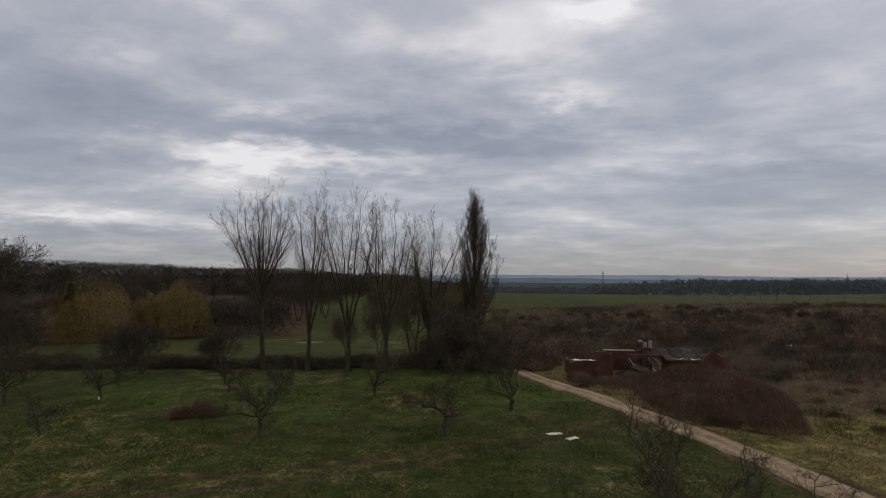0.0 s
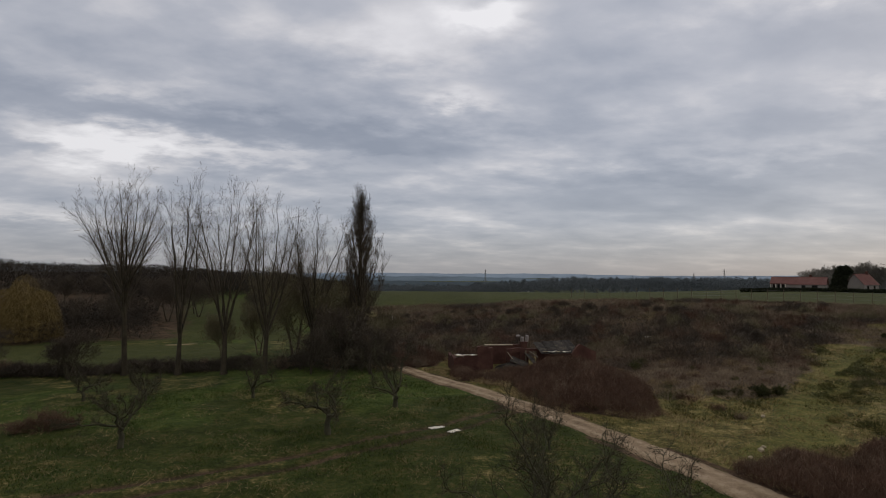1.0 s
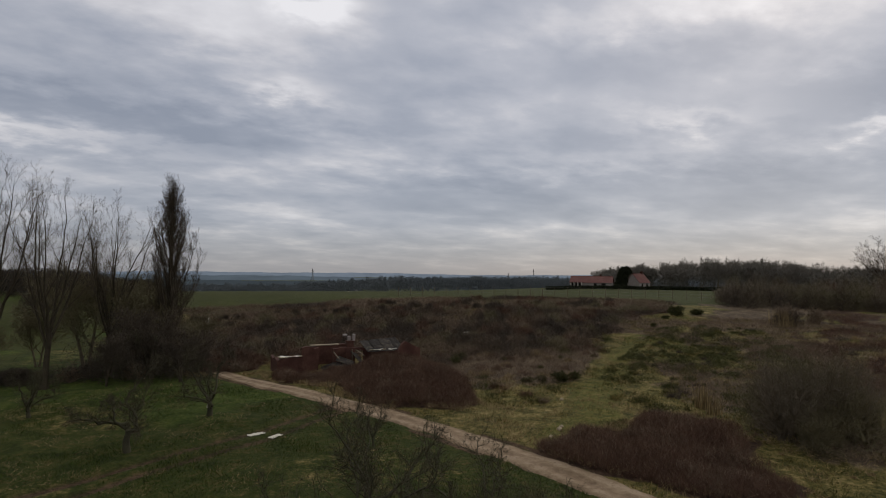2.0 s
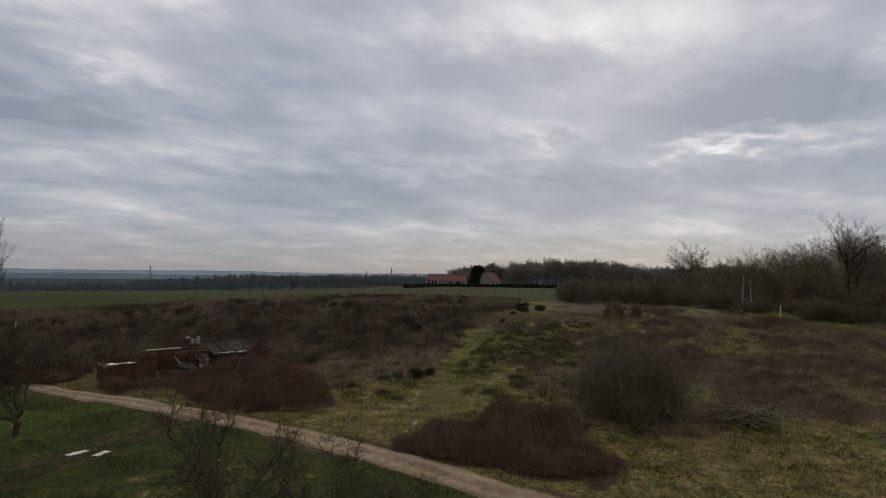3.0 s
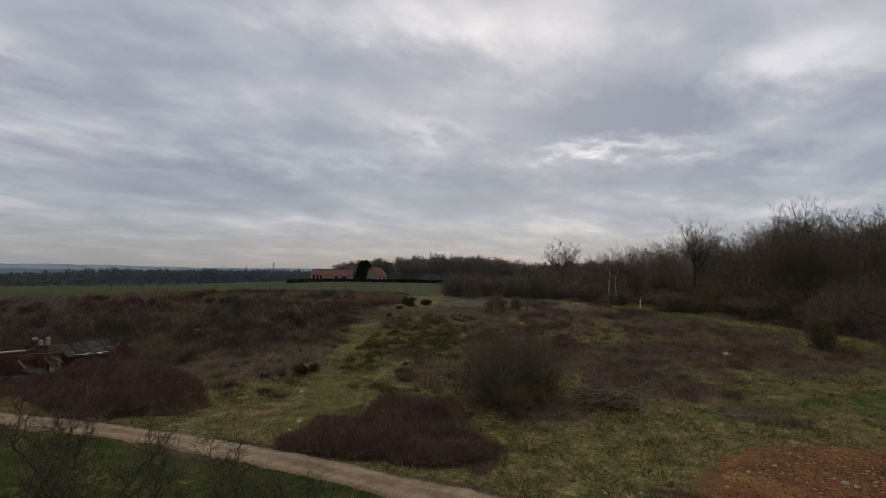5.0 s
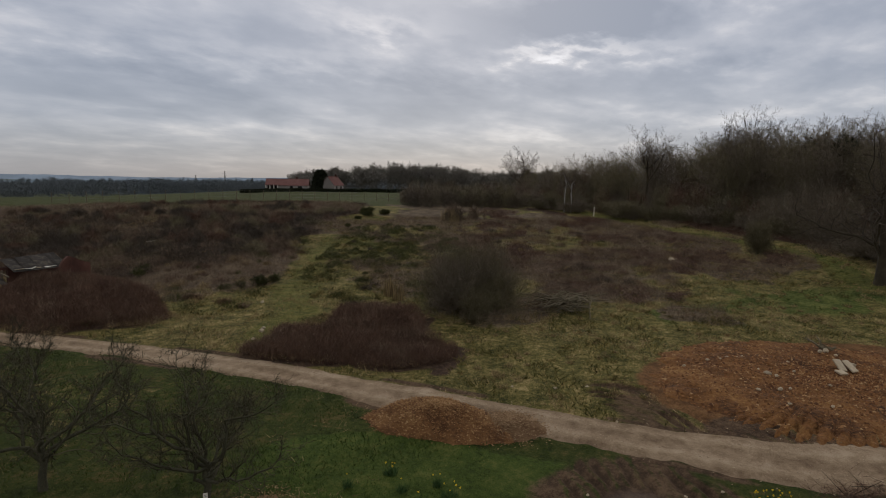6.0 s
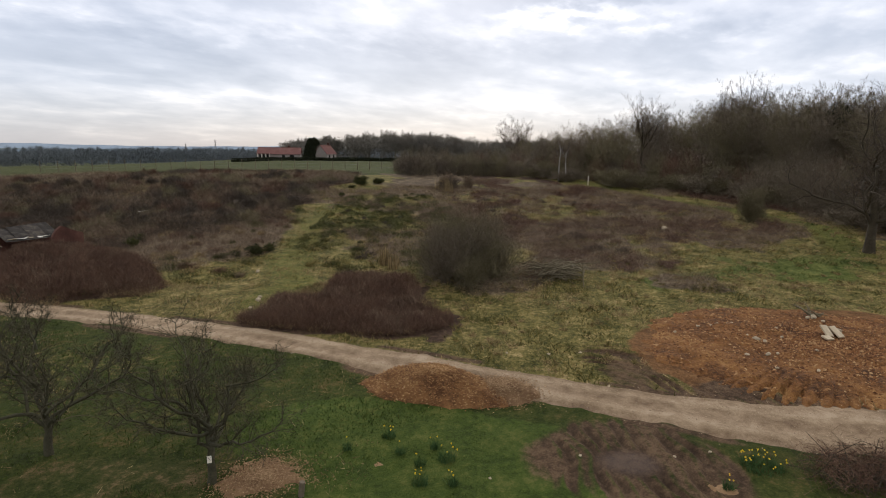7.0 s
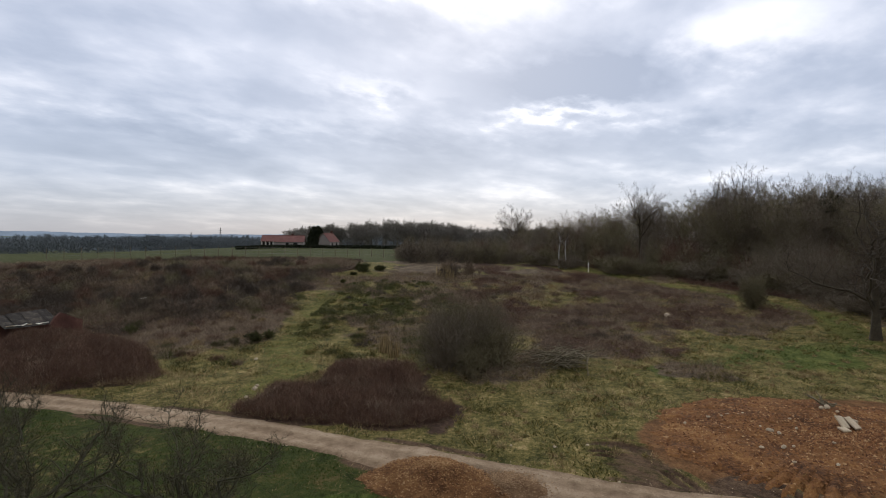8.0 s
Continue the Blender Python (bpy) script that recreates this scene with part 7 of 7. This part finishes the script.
opening(cottage, 1.0, 2.0, 0.9, 2.0, -3.2)
bm = bmesh.new()
box(bm, 2.4, 3.1, -0.4, 0.4, 4.6, 7.0, 0.03)
part("chimney", bm, BRICK, cottage)


def lumps(name, spots, n, material, width, label, category, size=0.6):
    """A dense evergreen made of several leafy masses; spots: x, y, z, radius."""
    pts = []
    for cx, cy, cz, r in spots:
        v = RNG.normal(size=(n, 3))
        v /= np.linalg.norm(v, axis=1, keepdims=True)
        pts.append(np.array((cx, cy, cz)) + v * r * RNG.uniform(0.55, 1.0, (n, 1)))
    p = np.concatenate(pts)
    return slivers(name, p, p + RNG.normal(size=p.shape) * size * 0.6, width, material)


x, y = far_spot(47.75, 196)
ever = thing("evergreen_tree", on_ground(x, y, -47.75, 0.1, 0.88), "black-green evergreen tree beside the cottage", "tree")
co, tri = tube_arrays([[(Vector((-1.2, 0, -0.2)), 0.3), (Vector((-1.0, 0, 4)), 0.22), (Vector((0, 0, 7)), 0.12)]], 7)
mesh_part("trunk", np_mesh("evergreen_trunk", co, tri, BARK, 3), ever)
tagged(mesh_part("crown", lumps("evergreen_crown", ((-1.6, 0, 1.6, 1.5), (-1.3, 0, 3.4, 1.5), (-0.8, 0, 5.2, 1.5), (0.0, 0, 6.8, 1.6), (1.3, 0, 7.2, 1.3), (2.3, 0, 6.3, 0.8), (-2.3, 0, 0.9, 1.0), (0.5, 0, 4.8, 1.4), (0.3, 0, 2.8, 1.5), (0.2, 0, 1.0, 1.4)), 900, DARK_LEAF, 0.3, "", ""), ever), kind="stuff")
n = 16000
a = RNG.uniform(40.2, 57.5, n)
d = 186 + RNG.normal(0, 0.5, n)
b, t = tangle(d * np.sin(np.radians(a)), d * np.cos(np.radians(a)), 1.1 * (0.75 + 0.3 * blobs(a * 3, d * 0, 1.0, 2.0)), 0.5)
stuff("far_hedge", slivers("far_hedge", b, t, 0.2, DARK_LEAF), "clipped dark hedge along the top of the field", "hedge")

# field fence: each post, and two strands of wire
fence = thing("fence", pose(0, 0, 0), "wire fence on wooden posts along the field", "fence")
POST = bmesh.new()
bmesh.ops.create_cone(POST, segments=8, radius1=0.065, radius2=0.06, depth=2.3, cap_ends=True, matrix=Matrix.Translation((0, 0, 1.0)))
bmesh.ops.bevel(POST, geom=[e for e in POST.edges if e.calc_face_angle(0) > 1], offset=0.02, segments=1, affect="EDGES")
post_mesh = bpy.data.meshes.new("fence_post")
POST.to_mesh(post_mesh)
POST.free()
post_mesh.materials.append(OLD_WOOD)
run = []
for i in range(27):
    px, py = far_spot(25.0 + 1.24 * i, 132 + 3 * math.sin(i * 0.3))
    ob = mesh_part("post", post_mesh, fence)
    ob.matrix_basis = on_ground(px, py, i * 37)
    run.append(Vector((px, py, float(gz(px, py)))))
for h in (0.6, 1.25, 1.95):
    co, tri = tube_arrays([[(p + Vector((0, 0, h)), 0.014) for p in run]], 4)
    mesh_part("wire", np_mesh("fence_wire", co, tri, STEEL, 3), fence)


def pylon(az, d, top, label):
    x, y = far_spot(az, d)
    foot = float(gz(x, y))
    h = top - foot
    ob = thing("pylon", pose(x, y, foot, 0, 0, -az + 25), label, "pylon", "pylons")
    legs, brace = [], []
    for sx, sy in ((-1, -1), (1, -1), (1, 1), (-1, 1)):
        legs.append([(Vector((sx * 4.0, sy * 4.0, 0)), 0.35), (Vector((sx * 1.3, sy * 1.3, h * 0.6)), 0.28), (Vector((sx * 0.3, sy * 0.3, h)), 0.2)])
    for k in range(7):
        z0, z1 = h * k / 8, h * (k + 1) / 8
        w0, w1 = 4.0 - 2.7 * min(1, z0 / (h * 0.6)), 4.0 - 2.7 * min(1, z1 / (h * 0.6))
        for sy in (-1, 1):
            brace += [[(Vector((-w0, sy * w0, z0)), 0.16), (Vector((w1, sy * w1, z1)), 0.16)], [(Vector((w0, sy * w0, z0)), 0.16), (Vector((-w1, sy * w1, z1)), 0.16)]]
            brace += [[(Vector((sy * w0, -w0, z0)), 0.16), (Vector((sy * w1, w1, z1)), 0.16)]]
    for lines in legs:
        co, tri = tube_arrays([lines], 5)
        mesh_part("leg", np_mesh("pylon_leg", co, tri, STEEL, 3), ob)
    co, tri = tube_arrays(brace, 4)
    tagged(mesh_part("lattice", np_mesh("pylon_lattice", co, tri, STEEL, 3), ob), kind="stuff")
    for z, w in ((0.66, 6.5), (0.79, 8.0), (0.92, 6.0)):
        co, tri = tube_arrays([[(Vector((-w, 0, h * z)), 0.12), (Vector((0, 0, h * z + 0.5)), 0.45), (Vector((w, 0, h * z)), 0.12)]], 5)
        mesh_part("crossarm", np_mesh("pylon_crossarm", co, tri, STEEL, 3), ob)


pylon(16.22, 2050, 23.5, "grey steel lattice pylon on the skyline")
pylon(38.92, 2050, 27.5, "grey steel lattice pylon on the skyline")
pylon(36.35, 2600, 12.5, "small distant steel pylon on the skyline")
x, y = far_spot(20.3, 520)
cot = thing("farmhouse", pose(x, y, -13.0, 0, 0, -10), "distant white farmhouse among the trees", "house")
gabled(cot, 9, 6, 9.0, 12.0, WHITE, ROOF_SHEET)
